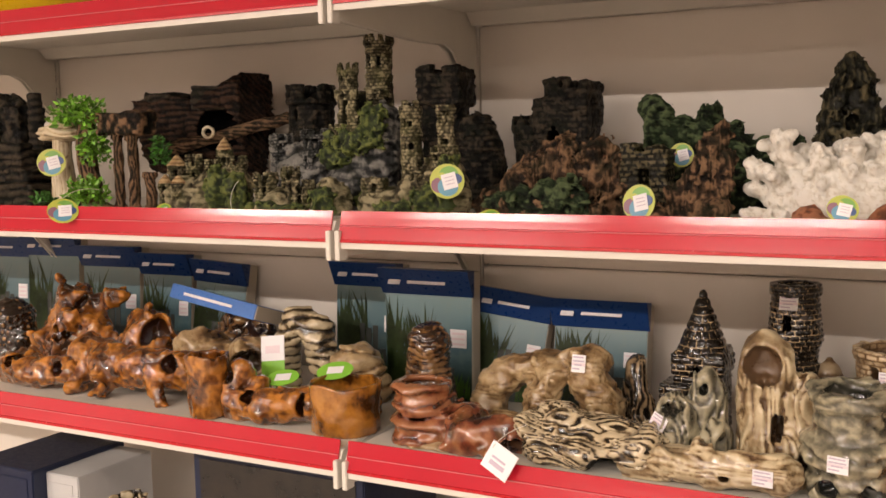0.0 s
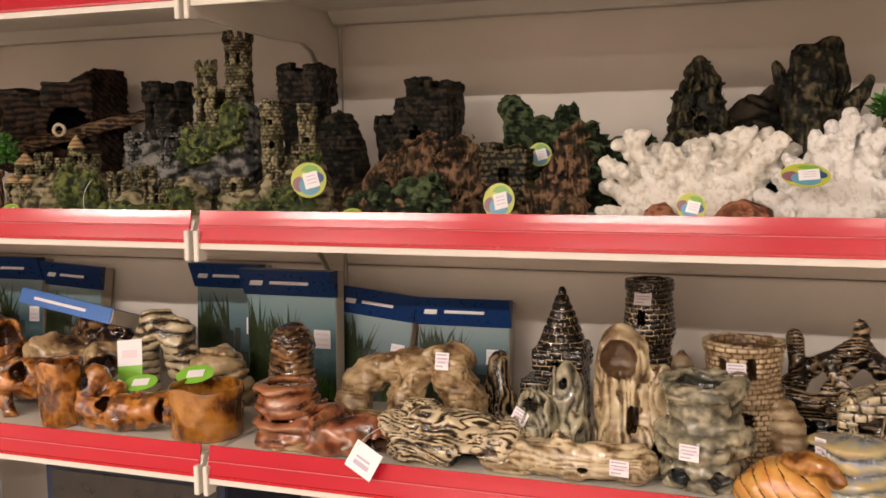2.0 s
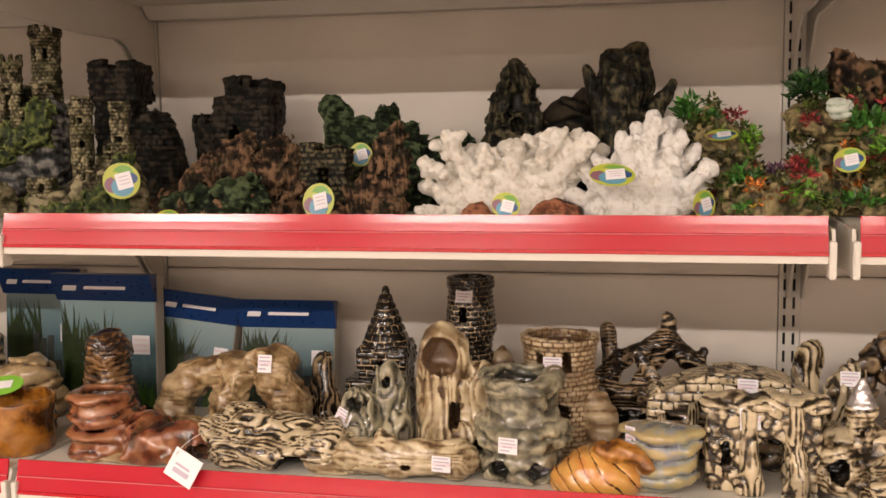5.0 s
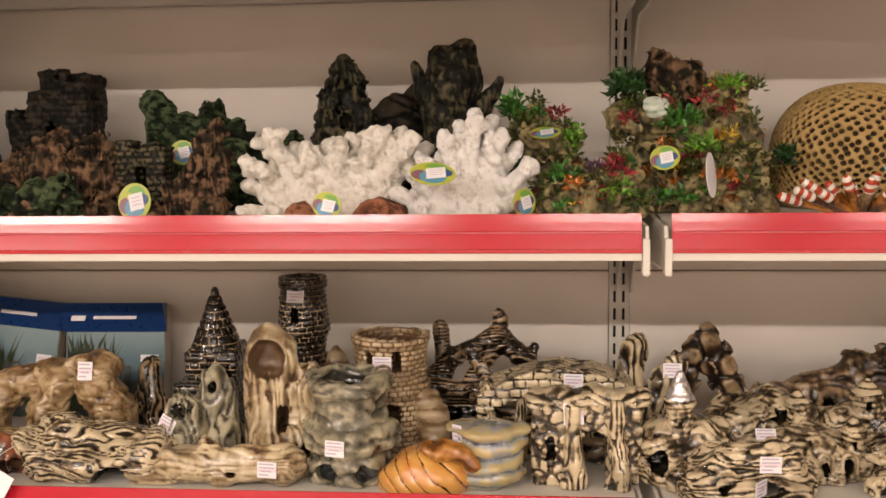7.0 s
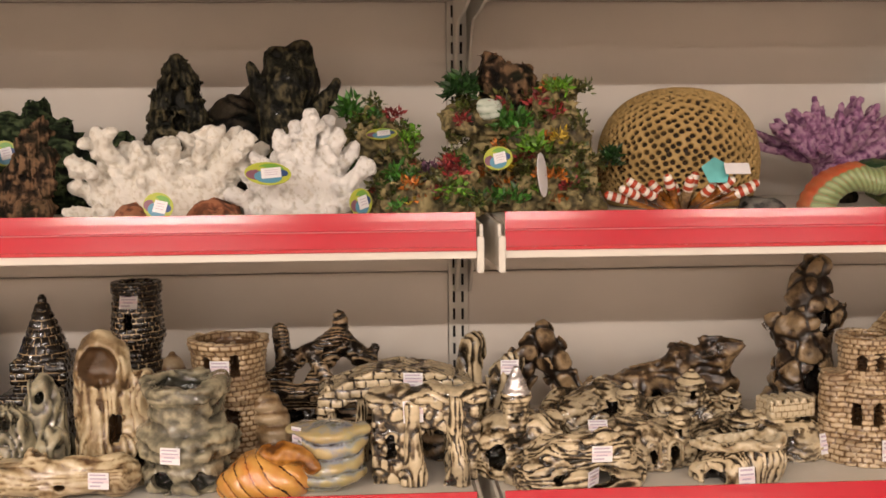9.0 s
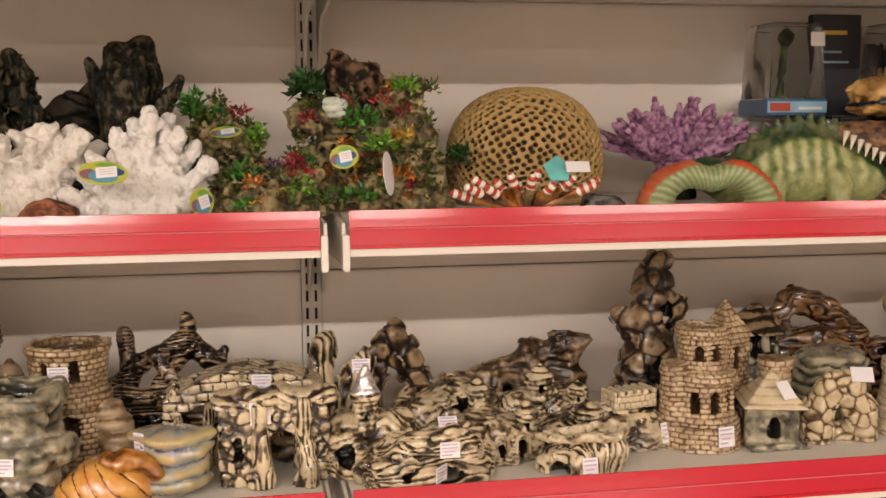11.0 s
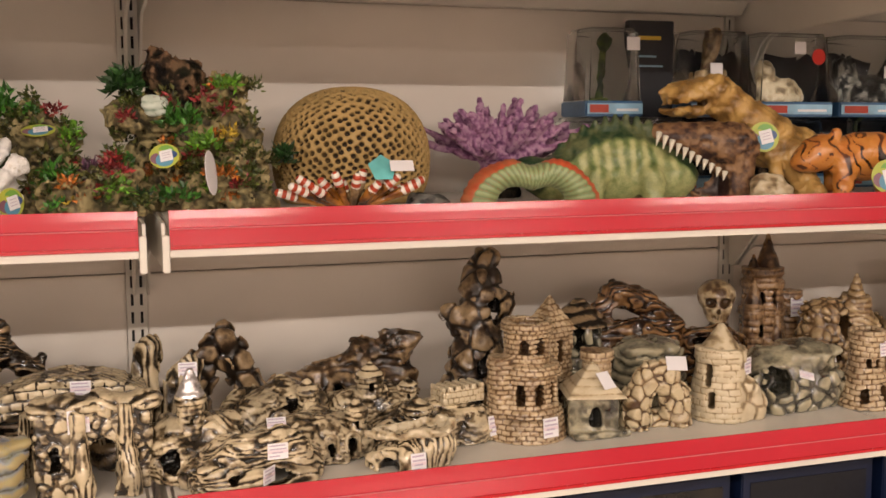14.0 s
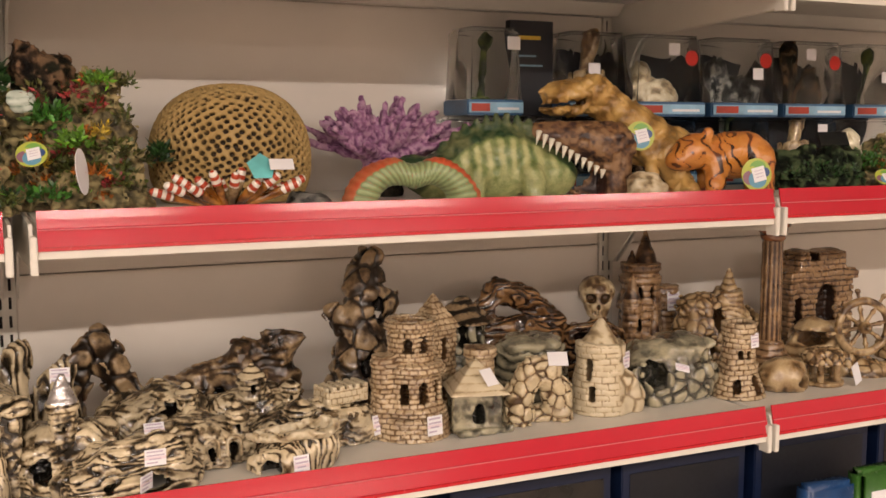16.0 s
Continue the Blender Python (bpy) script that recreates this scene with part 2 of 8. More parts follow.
def block(cx, cy, cz, hx, hy, hz, rz=0.0, soft=0.002):
    c, s = math.cos(radians(rz)), math.sin(radians(rz))

    def f(x, y, z):
        u, v = (x - cx) * c + (y - cy) * s, -(x - cx) * s + (y - cy) * c
        q = [np.abs(u) - hx + soft, np.abs(v) - hy + soft, np.abs(z - cz) - hz + soft]
        out = np.sqrt(sum(np.maximum(a, 0) ** 2 for a in q))
        return out + np.minimum(np.maximum(np.maximum(q[0], q[1]), q[2]), 0) - soft
    return f


def drum(cx, cy, z0, z1, r0, r1=None):
    """Upright round drum or cone."""
    r1 = r0 if r1 is None else r1

    def f(x, y, z):
        t = np.clip((z - z0) / (z1 - z0), 0, 1)
        d = np.sqrt((x - cx) ** 2 + (y - cy) ** 2) - (r0 + (r1 - r0) * t)
        return np.maximum(d, np.maximum(z0 - z, z - z1))
    return f


def union(*fs, k=0.0):
    def f(x, y, z):
        d = fs[0](x, y, z)
        for g in fs[1:]:
            e = g(x, y, z)
            if k:
                h = np.clip(0.5 + 0.5 * (e - d) / k, 0, 1)
                d = e + (d - e) * h - k * h * (1 - h)
            else:
                d = np.minimum(d, e)
        return d
    return f


# uncut shapes of hollowed castings, used to paint shade into their openings
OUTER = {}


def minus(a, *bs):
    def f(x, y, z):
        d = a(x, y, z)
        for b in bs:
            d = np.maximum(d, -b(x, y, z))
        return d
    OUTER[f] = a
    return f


def warped(a, size, amount, seed=0):
    """The shape a, bent at random."""
    def bent(g):
        return lambda x, y, z: g(x + amount * (fuzz(x, y, z, size, seed) - 0.5) * 2, y + amount * (fuzz(x, y, z, size, seed + 1) - 0.5) * 2,
                                 z + amount * (fuzz(x, y, z, size, seed + 2) - 0.5) * 2)
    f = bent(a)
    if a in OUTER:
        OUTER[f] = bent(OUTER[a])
    return f


def chain(points, r, r2=None, k=0.006):
    """A bent limb through the points."""
    r2 = r if r2 is None else r2
    n = len(points) - 1
    return union(*[rod(points[i], points[i + 1], r + (r2 - r) * i / n, r + (r2 - r) * (i + 1) / n) for i in range(n)], k=k)


# reliefs: 1 on the ridge, 0 in the groove
def rough_relief(size=0.012, seed=0):
    return lambda x, y, z: np.clip(0.62 * fuzz(x, y, z, size, seed) + 0.38 * fuzz(x, y, z, size * 0.42, seed + 5), 0, 1) * 2.1 - 0.55


def strata(pitch=0.010, warp=0.02, seed=0):
    def f(x, y, z):
        w = fuzz(x, y, z, 0.035, seed) * warp * 2.2 + fuzz(x, y, z, 0.013, seed + 2) * warp * 0.5
        a = (z + w) / pitch
        return np.clip(np.abs(np.sin(a * math.pi)) ** 0.6 * (0.55 + 0.8 * fuzz(x, y, z, 0.012, seed + 3)), 0, 1)
    return f


def bark(pitch=0.009, axis="z", seed=0, warp=0.012):
    def f(x, y, z):
        if axis == "z":
            u, v, w = x, y, z * 0.3
        elif axis == "x":
            u, v, w = z, y, x * 0.3
        else:
            u, v, w = x, z, y * 0.3
        n = fuzz(u, v, w, 0.022, seed) * warp * 2 + fuzz(u, v, w, 0.010, seed + 1) * warp
        a = (u + 0.6 * v + n) / pitch
        return np.clip(np.abs(np.sin(a * math.pi)) ** 0.8 * (0.7 + 0.5 * fuzz(x, y, z, 0.012, seed + 4)), 0, 1)
    return f


def bricks(width=0.013, height=0.007, centre=None, seed=0):
    """Courses of small stones; round the centre for a round tower, or along the walls."""
    def f(x, y, z):
        if centre:
            r = np.sqrt((x - centre[0]) ** 2 + (y - centre[1]) ** 2) + 1e-6
            u = np.arctan2(y - centre[1], x - centre[0]) * centre[2]
        else:
            u = x + y
        zz = z + 0.004 * fuzz(x, y, z, 0.024, seed)
        u = u + 0.004 * fuzz(x, y, z, 0.018, seed + 4)
        row = np.floor(zz / height)
        uu = u / width + 0.5 * (row % 2) + 0.25 * np.sin(row * 12.9)
        fu, fz = np.abs(uu - np.floor(uu) - 0.5) * width, np.abs(zz / height - row - 0.5) * height
        edge = np.minimum(width / 2 - fu, height / 2 - fz)
        return step(edge, 0.0, 0.0014) * (0.62 + 0.6 * fuzz(x, y, z, 0.009, seed + 2))
    return f


def cobbles(size=0.018, seed=0, gap=0.16):
    def f(x, y, z):
        d1, d2 = cells(x, y, z, size, seed)
        return step(d2 - d1, 0.02, gap * 2) * (0.8 + 0.25 * fuzz(x, y, z, 0.012, seed))
    return f


def pits(size=0.010, seed=0):
    def f(x, y, z):
        d1, d2 = cells(x, y, z, size, seed)
        return 1 - step(d2 - d1, 0.10, 0.42)
    return f


def turned(a):
    return lambda x, y, z: np.clip(1.05 - 1.25 * a(x, y, z), 0, 1)


def both(a, b, share=0.5):
    return lambda x, y, z: a(x, y, z) * (1 - share) + b(x, y, z) * share


def either(a, b, where):
    """Relief a where the field is 0, b where it is 1."""
    def f(x, y, z):
        w = where(x, y, z)
        return a(x, y, z) * (1 - w) + b(x, y, z) * w
    return f


def skin(d, lo, vox):
    """Smooth quads over the zero surface of the grid d."""
    ins = d < 0
    n = [s - 1 for s in d.shape]
    acc, cnt = np.zeros((*n, 3)), np.zeros(n)
    for ax in range(3):
        a, b = [slice(None)] * 3, [slice(None)] * 3
        a[ax], b[ax] = slice(0, -1), slice(1, None)
        da, db = d[tuple(a)], d[tuple(b)]
        cross = ins[tuple(a)] != ins[tuple(b)]
        with np.errstate(divide="ignore", invalid="ignore"):
            t = np.where(cross, da / (da - db), 0)
        o1, o2 = [i for i in range(3) if i != ax]
        for p in (0, 1):
            for q in (0, 1):
                s = [slice(None)] * 3
                s[o1], s[o2] = slice(p, p + n[o1]), slice(q, q + n[o2])
                cr, tt = cross[tuple(s)], t[tuple(s)]
                cnt += cr
                acc[..., ax] += tt * cr
                acc[..., o1] += p * cr
                acc[..., o2] += q * cr
    act = cnt > 0
    index = np.full(n, -1)
    index[act] = np.arange(act.sum())
    verts = (np.argwhere(act) + acc[act] / cnt[act][:, None]) * vox + np.array(lo)
    quads = []
    for ax in range(3):
        o1, o2 = (ax + 1) % 3, (ax + 2) % 3
        a, b = [slice(1, -1)] * 3, [slice(1, -1)] * 3
        a[ax], b[ax] = slice(0, -1), slice(1, None)
        ia, ib = ins[tuple(a)], ins[tuple(b)]
        at = np.argwhere(ia != ib)
        if not len(at):
            continue
        flip = ia[tuple(at.T)]
        at = at + 1
        at[:, ax] -= 1
        e1, e2 = np.eye(3, dtype=int)[o1], np.eye(3, dtype=int)[o2]
        q = np.stack([index[tuple((at - u).T)] for u in (e1 + e2, e2, 0 * e1, e1)], 1)
        q[~flip] = q[~flip][:, ::-1]
        quads.append(q)
    return verts, np.concatenate(quads) if quads else np.zeros((0, 4), int)


def mesh_of(name, verts, faces, material, smooth=True):
    me = bpy.data.meshes.new(name)
    n, k = len(faces), faces.shape[1] if len(faces) else 4
    me.vertices.add(len(verts))
    me.vertices.foreach_set("co", np.asarray(verts, dtype=np.float32).ravel())
    me.loops.add(n * k)
    me.loops.foreach_set("vertex_index", faces.astype(np.int32).ravel())
    me.polygons.add(n)
    me.polygons.foreach_set("loop_start", np.arange(n, dtype=np.int32) * k)
    me.polygons.foreach_set("use_smooth", np.full(n, smooth))
    me.update(calc_edges=True)
    me.materials.append(material)
    return me


SHAPES = {}
CRAG = {"coral": (0.0030, 0.007), "resin": (0.0055, 0.014), "glaze": (0.0024, 0.010), "rock": (0.005, 0.010), "moss": (0.004, 0.007)}
SMOOTH = ("grey_glaze", "rust_glaze", "lined_glaze", "brick_glaze", "sand_glaze", "honey_glaze", "pastel_glaze", "tiger_glaze")


def crags(material):
    """Fine broken surface for the cast: depth and size by material."""
    c, size = CRAG.get(material.split("_")[-1], (0.0, 0.01))
    if material in SMOOTH:
        c *= 0.35
    return c, lambda x, y, z: (1 - np.abs(2 * fuzz(x, y, z, size, 3) - 1)) * 0.62 + (1 - np.abs(2 * fuzz(x, y, z, size * 0.45, 8) - 1)) * 0.38


def cast(name, shape, size, material, parent=None, relief=None, amp=0.003, vox=0.0035, label="", low=0.0, tones=None):
    """One modelled part: the shape, carved by its relief. size: (left, right, front, back, top) of the room it takes."""
    x0, x1, y0, y1, z1 = size
    depth, crag = crags(material)
    depth = min(depth, 0.05 * min(x1 - x0, y1 - y0, z1 - low))
    pad = vox * 2 + amp + depth * 0.5

    def carve(x, y, z):
        return (amp * (0.5 - relief(x, y, z)) if relief else 0.0) + depth * (0.62 - crag(x, y, z))

    def solid(x, y, z):
        return np.maximum(shape(x, y, z) + carve(x, y, z), low - z)
    ax = [np.arange(a - pad, b + pad, vox) for a, b in ((x0, x1), (y0, y1), (low, z1))]
    gx, gy, gz = np.meshgrid(*ax, indexing="ij")
    d = shape(gx, gy, gz)
    near = np.abs(d) < amp + depth + 2.5 * vox
    d[near] += carve(gx[near], gy[near], gz[near])
    d = np.maximum(d, low - gz)
    v, f = skin(d, [a[0] for a in ax], vox)
    me = mesh_of(name, v, f, M[material])
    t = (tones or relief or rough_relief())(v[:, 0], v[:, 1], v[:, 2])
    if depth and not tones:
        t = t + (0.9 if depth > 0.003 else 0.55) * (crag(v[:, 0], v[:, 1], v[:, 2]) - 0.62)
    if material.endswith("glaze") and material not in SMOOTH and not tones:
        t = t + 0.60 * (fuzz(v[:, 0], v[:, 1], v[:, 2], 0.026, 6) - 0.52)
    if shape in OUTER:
        # openings painted dark with depth, standing in for shade inside the hollow
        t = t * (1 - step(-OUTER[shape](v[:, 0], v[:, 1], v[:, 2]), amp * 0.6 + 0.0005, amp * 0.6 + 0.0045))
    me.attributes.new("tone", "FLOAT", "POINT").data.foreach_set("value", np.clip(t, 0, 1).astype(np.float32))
    ob = new(name, me)
    if parent:
        ob.parent = parent
    if label:
        ob["label"] = label
    SHAPES[ob.name] = solid
    return ob


def thing(name, x, y, z, label, category, rz=0.0, group=""):
    ob = new(name)
    ob.empty_display_size = 0.02
    ob.matrix_world = pose(x, y, z, 0, 0, rz)
    return tagged(ob, label, category, group)


def part(name, bm, material, parent, label="", smooth=False):
    me = bpy.data.meshes.new(name)
    bm.to_mesh(me)
    bm.free()
    for p in me.polygons:
        p.use_smooth = smooth
    for m in material if isinstance(material, (list, tuple)) else [material]:
        me.materials.append(M[m] if isinstance(m, str) else m)
    ob = new(name, me)
    if parent:
        ob.parent = parent
    if label:
        ob["label"] = label
    return ob


def add_box(bm, x0, x1, y0, y1, z0, z1, mat=0, m=None):
    vs = [bm.verts.new(Vector((x, y, z)) if m is None else m @ Vector((x, y, z))) for x in (x0, x1) for y in (y0, y1) for z in (z0, z1)]
    for q in ((0, 1, 3, 2), (4, 6, 7, 5), (0, 4, 5, 1), (2, 3, 7, 6), (0, 2, 6, 4), (1, 5, 7, 3)):
        bm.faces.new([vs[i] for i in q]).material_index = mat
    return vs


def box_bm(*a, bevel=0.0):
    bm = bmesh.new()
    add_box(bm, *a)
    if bevel:
        bmesh.ops.bevel(bm, geom=bm.edges[:], offset=bevel, segments=2, affect="EDGES")
    return bm


def extruded(profile, x0, x1):
    """A bar along x with the (y, z) profile."""
    bm = bmesh.new()
    a = [bm.verts.new((x0, y, z)) for y, z in profile]
    b = [bm.verts.new((x1, y, z)) for y, z in profile]
    n = len(profile)
    for i in range(n):
        bm.faces.new((a[i], a[(i + 1) % n], b[(i + 1) % n], b[i]))
    bm.faces.new(a[::-1])
    bm.faces.new(b)
    bmesh.ops.recalc_face_normals(bm, faces=bm.faces[:])
    return bm


# ---- the shop round the shelves ----
def slab(name, x0, x1, y0, y1, z0, z1, mat):
    return tagged(part(name, box_bm(x0, x1, y0, y1, z0, z1), mat, None), kind="structure")


slab("floor", -4.2, 5.2, -5.2, 2.2, -0.1, 0.0, "floor_tile")
slab("ceiling", -4.2, 5.2, -5.2, 2.2, 2.5, 2.6, "ceiling_paint")
slab("wall_north", -4.2, 5.2, 2.0, 2.2, 0.0, 2.5, "wall_paint")
slab("wall_south", -4.2, 5.2, -5.2, -5.0, 0.0, 2.5, "wall_paint")
slab("wall_west", -4.2, -4.0, -5.0, 2.0, 0.0, 2.5, "wall_paint")
slab("wall_east", 5.0, 5.2, -5.0, 2.0, 0.0, 2.5, "wall_paint")

# ---- the shelf run ----
FRONT, BACK = 1.411, 1.832
JOINTS = [-2.31, -1.31, -0.31, 0.69, 1.69, 2.69]
GAPS = [0.005, 0.005, 0.005, 0.014, 0.004, 0.005]
LEVELS = [2.05, 1.733, 1.42, 1.103, 0.72]


def back_panels():
    """Pressed-steel back panels between the slotted uprights."""
    for a, b in zip(JOINTS, JOINTS[1:]):
        unit = tagged(thing("shelf_back", (a + b) / 2 - 0.006, BACK, 0, "cream painted steel back panels of a shop shelf", "shelf back", group="shelf backs"), kind="structure")
        z = 0.1
        h = (b - a) / 2 - 0.0152
        while z < 2.3:
            part("panel", box_bm(-h, h, 0.0, 0.012, z, z + 0.398, bevel=0.0015), "back_metal", unit)
            z += 0.4


def upright(x):
    """Slotted steel upright: a front web with two columns of slots over a near-black fill, painted shade."""
    u = tagged(thing("shelf_upright", x, BACK, 0, "cream steel upright with two columns of slots", "upright", group="shelf uprights"), kind="structure")
    bm = bmesh.new()
    z0, z1, pitch, slot = 0.05, 2.35, 0.0265, 0.0175
    for xa, xb in ((-0.0125, -0.0085), (-0.0045, 0.0045), (0.0085, 0.0125)):
        add_box(bm, xa, xb, -0.004, -0.0015, z0, z1)
    z = z0
    while z < z1:
        for xa, xb in ((-0.0085, -0.0045), (0.0045, 0.0085)):
            add_box(bm, xa, xb, -0.004, -0.0015, z, z + pitch - slot)
        z += pitch
    for xa, xb in ((-0.0145, -0.0125), (0.0125, 0.0145)):
        add_box(bm, xa, xb, -0.004, 0.012, z0, z1)
    part("web", bm, "cream_metal", u)
    # near-black fill in the hollow, shade of the slots put in as colour
    part("slot_shade", box_bm(-0.0122, 0.0122, 0.0005, 0.03, z0, z1), "dark_gap", u)
    return u


def shelf(x0, x1, z, gl, gr):
    """One tray with its red price rail and two brackets; z is the rail's top edge."""
    s = thing("shelf", (x0 + x1) / 2, FRONT, z, "cream steel shop shelf with a red plastic price rail", "shelf", group="shop shelves")
    a, b = x0 - (x0 + x1) / 2 + 0.002, x1 - (x0 + x1) / 2 - 0.002
    deep = BACK - FRONT - 0.006
    tray = [(-0.004, -0.012), (deep, -0.012), (deep, -0.034), (deep - 0.002, -0.034), (deep - 0.002, -0.016), (0.016, -0.016),
            (0.016, -0.047), (-0.012, -0.050), (-0.012, -0.042), (-0.004, -0.040)]
    part("tray", extruded(tray, a + gl, b - gr), "cream_metal", s)
    part("stiffener", extruded([(0.10, -0.0165), (0.15, -0.0165), (0.145, -0.030), (0.105, -0.030)], a + 0.02, b - 0.02), "cream_metal", s)
    part("rear_rail", extruded([(deep - 0.05, -0.0165), (deep - 0.006, -0.0165), (deep - 0.006, -0.036), (deep - 0.03, -0.036)], a + 0.01, b - 0.01), "cream_metal", s)
    rail = [(0.000, 0.0), (-0.0022, 0.0), (-0.0041, -0.0090), (-0.0064, -0.0185), (-0.0078, -0.0190), (-0.0080, -0.0205), (-0.0074, -0.0212), (-0.0118, -0.0375), (-0.0088, -0.0375), (-0.002, -0.012)]
    part("price_rail", extruded(rail, a + gl, b - gr), "red_plastic", s, "red plastic price rail")
    # thin ridge bar in pale colour, painted in place of a specular line
    part("rail_highlight", extruded([(-0.0079, -0.0192), (-0.0088, -0.0197), (-0.0088, -0.0203), (-0.0081, -0.0208)], a + gl, b - gr), "rail_gloss", s, "rail ridge coloured pale as a painted highlight")
    part("rail_lip", extruded([(-0.0092, -0.0376), (-0.0138, -0.0376), (-0.0142, -0.0415), (-0.0092, -0.0415)], a + gl, b - gr), "red_edge", s)
    for sx in (a + gl * 0.5 + 0.001, b - gr * 0.5 - 0.001):
        out = [(-0.013, -0.040), (0.0, -0.014), (deep - 0.004, -0.014), (deep - 0.004, -0.150), (deep - 0.02, -0.150),
               (deep - 0.085, -0.082), (deep - 0.11, -0.072), (deep - 0.20, -0.072), (0.02, -0.062), (-0.010, -0.060)]
        part("bracket", extruded(out, sx - 0.0018, sx + 0.0018), "cream_metal", s)
        inner = 0.0035 if sx < 0 else -0.0035
        part("bracket_cap", box_bm(min(sx, sx + inner) - 0.002, max(sx, sx + inner) + 0.002, -0.0165, 0.004, -0.066, -0.026, bevel=0.001), "cream_metal", s, "white end cap of the bracket")
    return s


back_panels()
for j in JOINTS:
    upright(j - 0.006)
for lv in LEVELS:
    for i in range(len(JOINTS) - 1):
        shelf(JOINTS[i], JOINTS[i + 1], lv, GAPS[i], GAPS[i + 1])
S1, S2, S3 = 1.408, 1.091, 0.708


# ---- helpers for the ornaments ----
def window(cx, cy, angle, z, w, h, r, deep=-0.5):
    """An arched recess in a round wall, at that angle round the centre (-90 looks out to the aisle)."""
    ca, sa = math.cos(radians(angle)), math.sin(radians(angle))

    def f(x, y, z_):
        u, v = -(x - cx) * sa + (y - cy) * ca, (x - cx) * ca + (y - cy) * sa
        low = np.maximum(np.abs(u) - w, np.abs(z_ - z) - h)
        top = np.sqrt(u * u + (z_ - z - h) ** 2) - w
        return np.maximum(np.minimum(low, top), r * deep - v)
    return f


def cave(cx, cz, w, h, back=0.03, lean=0.0):
    """A rounded hole from the front, as deep as y = back."""
    return lambda x, y, z: np.maximum((np.sqrt(((x - cx - lean * (z - cz)) / w) ** 2 + ((z - cz) / h) ** 2) - 1) * min(w, h), y - min(back, 0.012))


def battlements(cx, cy, z, r, n, depth):
    """Notches between the merlons of a round parapet."""
    def f(x, y, zz):
        a = np.arctan2(y - cy, x - cx)
        return np.maximum(z - depth - zz, -np.sin(a * n) * r * 0.5)
    return f


def tower(cx, cy, z0, z1, r, r1=None, n=7, wins=(), lip=1.14, lip_h=0.016, hollow=True, notch=0.009):
    r1 = r if r1 is None else r1
    f = union(drum(cx, cy, z0, z1, r, r1), drum(cx, cy, z1 - lip_h, z1, r1 * lip), k=0.003)
    cut = [window(cx, cy, a, z, w, h, r) for a, z, w, h in wins]
    if hollow:
        cut.append(drum(cx, cy, z1 - 0.014, z1 + 0.02, r1 * 0.82))
    if n:
        cut.append(battlements(cx, cy, z1, r1, n, notch))
    return minus(f, *cut) if cut else f


def sticker(parent, body, x, z, w=0.024, h=0.019, tilt=0.0, name="price_sticker", ink=True):
    """A printed price label pressed onto the front of a part."""
    f = SHAPES[body.name]
    y = -0.25
    one = lambda *p: float(f(*[np.array([v]) for v in p])[0])
    while y < 0.2 and one(x, y, z) > 0.0005:
        y += 0.001
    e = 0.006
    g = Vector((one(x + e, y, z) - one(x - e, y, z), one(x, y + e, z) - one(x, y - e, z), one(x, y, z + e) - one(x, y, z - e)))
    if g.length < 1e-6 or y > 0.19:
        return None
    g.normalize()
    g = (g + Vector((0, -0.6, 0.1))).normalized()
    m = Matrix.Translation(Vector((x, y, z)) + g * 0.0022) @ g.to_track_quat("Z", "Y").to_matrix().to_4x4() @ pose(0, 0, 0, 0, 0, tilt)
    bm = bmesh.new()
    add_box(bm, -w / 2, w / 2, -h / 2, h / 2, -0.0004, 0.0004, 0)
    add_box(bm, -w / 2, w / 2, -h * 0.12, h * 0.06, 0.00045, 0.0006, 2)
    if ink:
        for k, (a, b) in enumerate(((-0.42, 0.36), (-0.42, 0.42), (-0.3, 0.25), (-0.42, 0.1))):
            yy = h * (0.36 - 0.22 * k)
            add_box(bm, w * a, w * b, yy - h * 0.045, yy + h * 0.045, 0.00065, 0.0008, 1)
    ob = part(name, bm, ["label_white", "label_ink", "label_pink"], parent, "white price sticker with faint print")
    ob.matrix_basis = m
    return ob


M["tag_yellow"] = plain("tag_yellow", (0.42, 0.46, 0.06), 0.35)
M["tag_green"] = plain("tag_green", (0.16, 0.36, 0.06), 0.35)
M["tag_blue"] = plain("tag_blue", (0.10, 0.28, 0.40), 0.35)
M["tag_navy"] = plain("tag_navy", (0.03, 0.07, 0.20), 0.35)
M["tag_violet"] = plain("tag_violet", (0.22, 0.10, 0.14), 0.35)
M["thread"] = plain("thread", (0.6, 0.58, 0.52), 0.6)


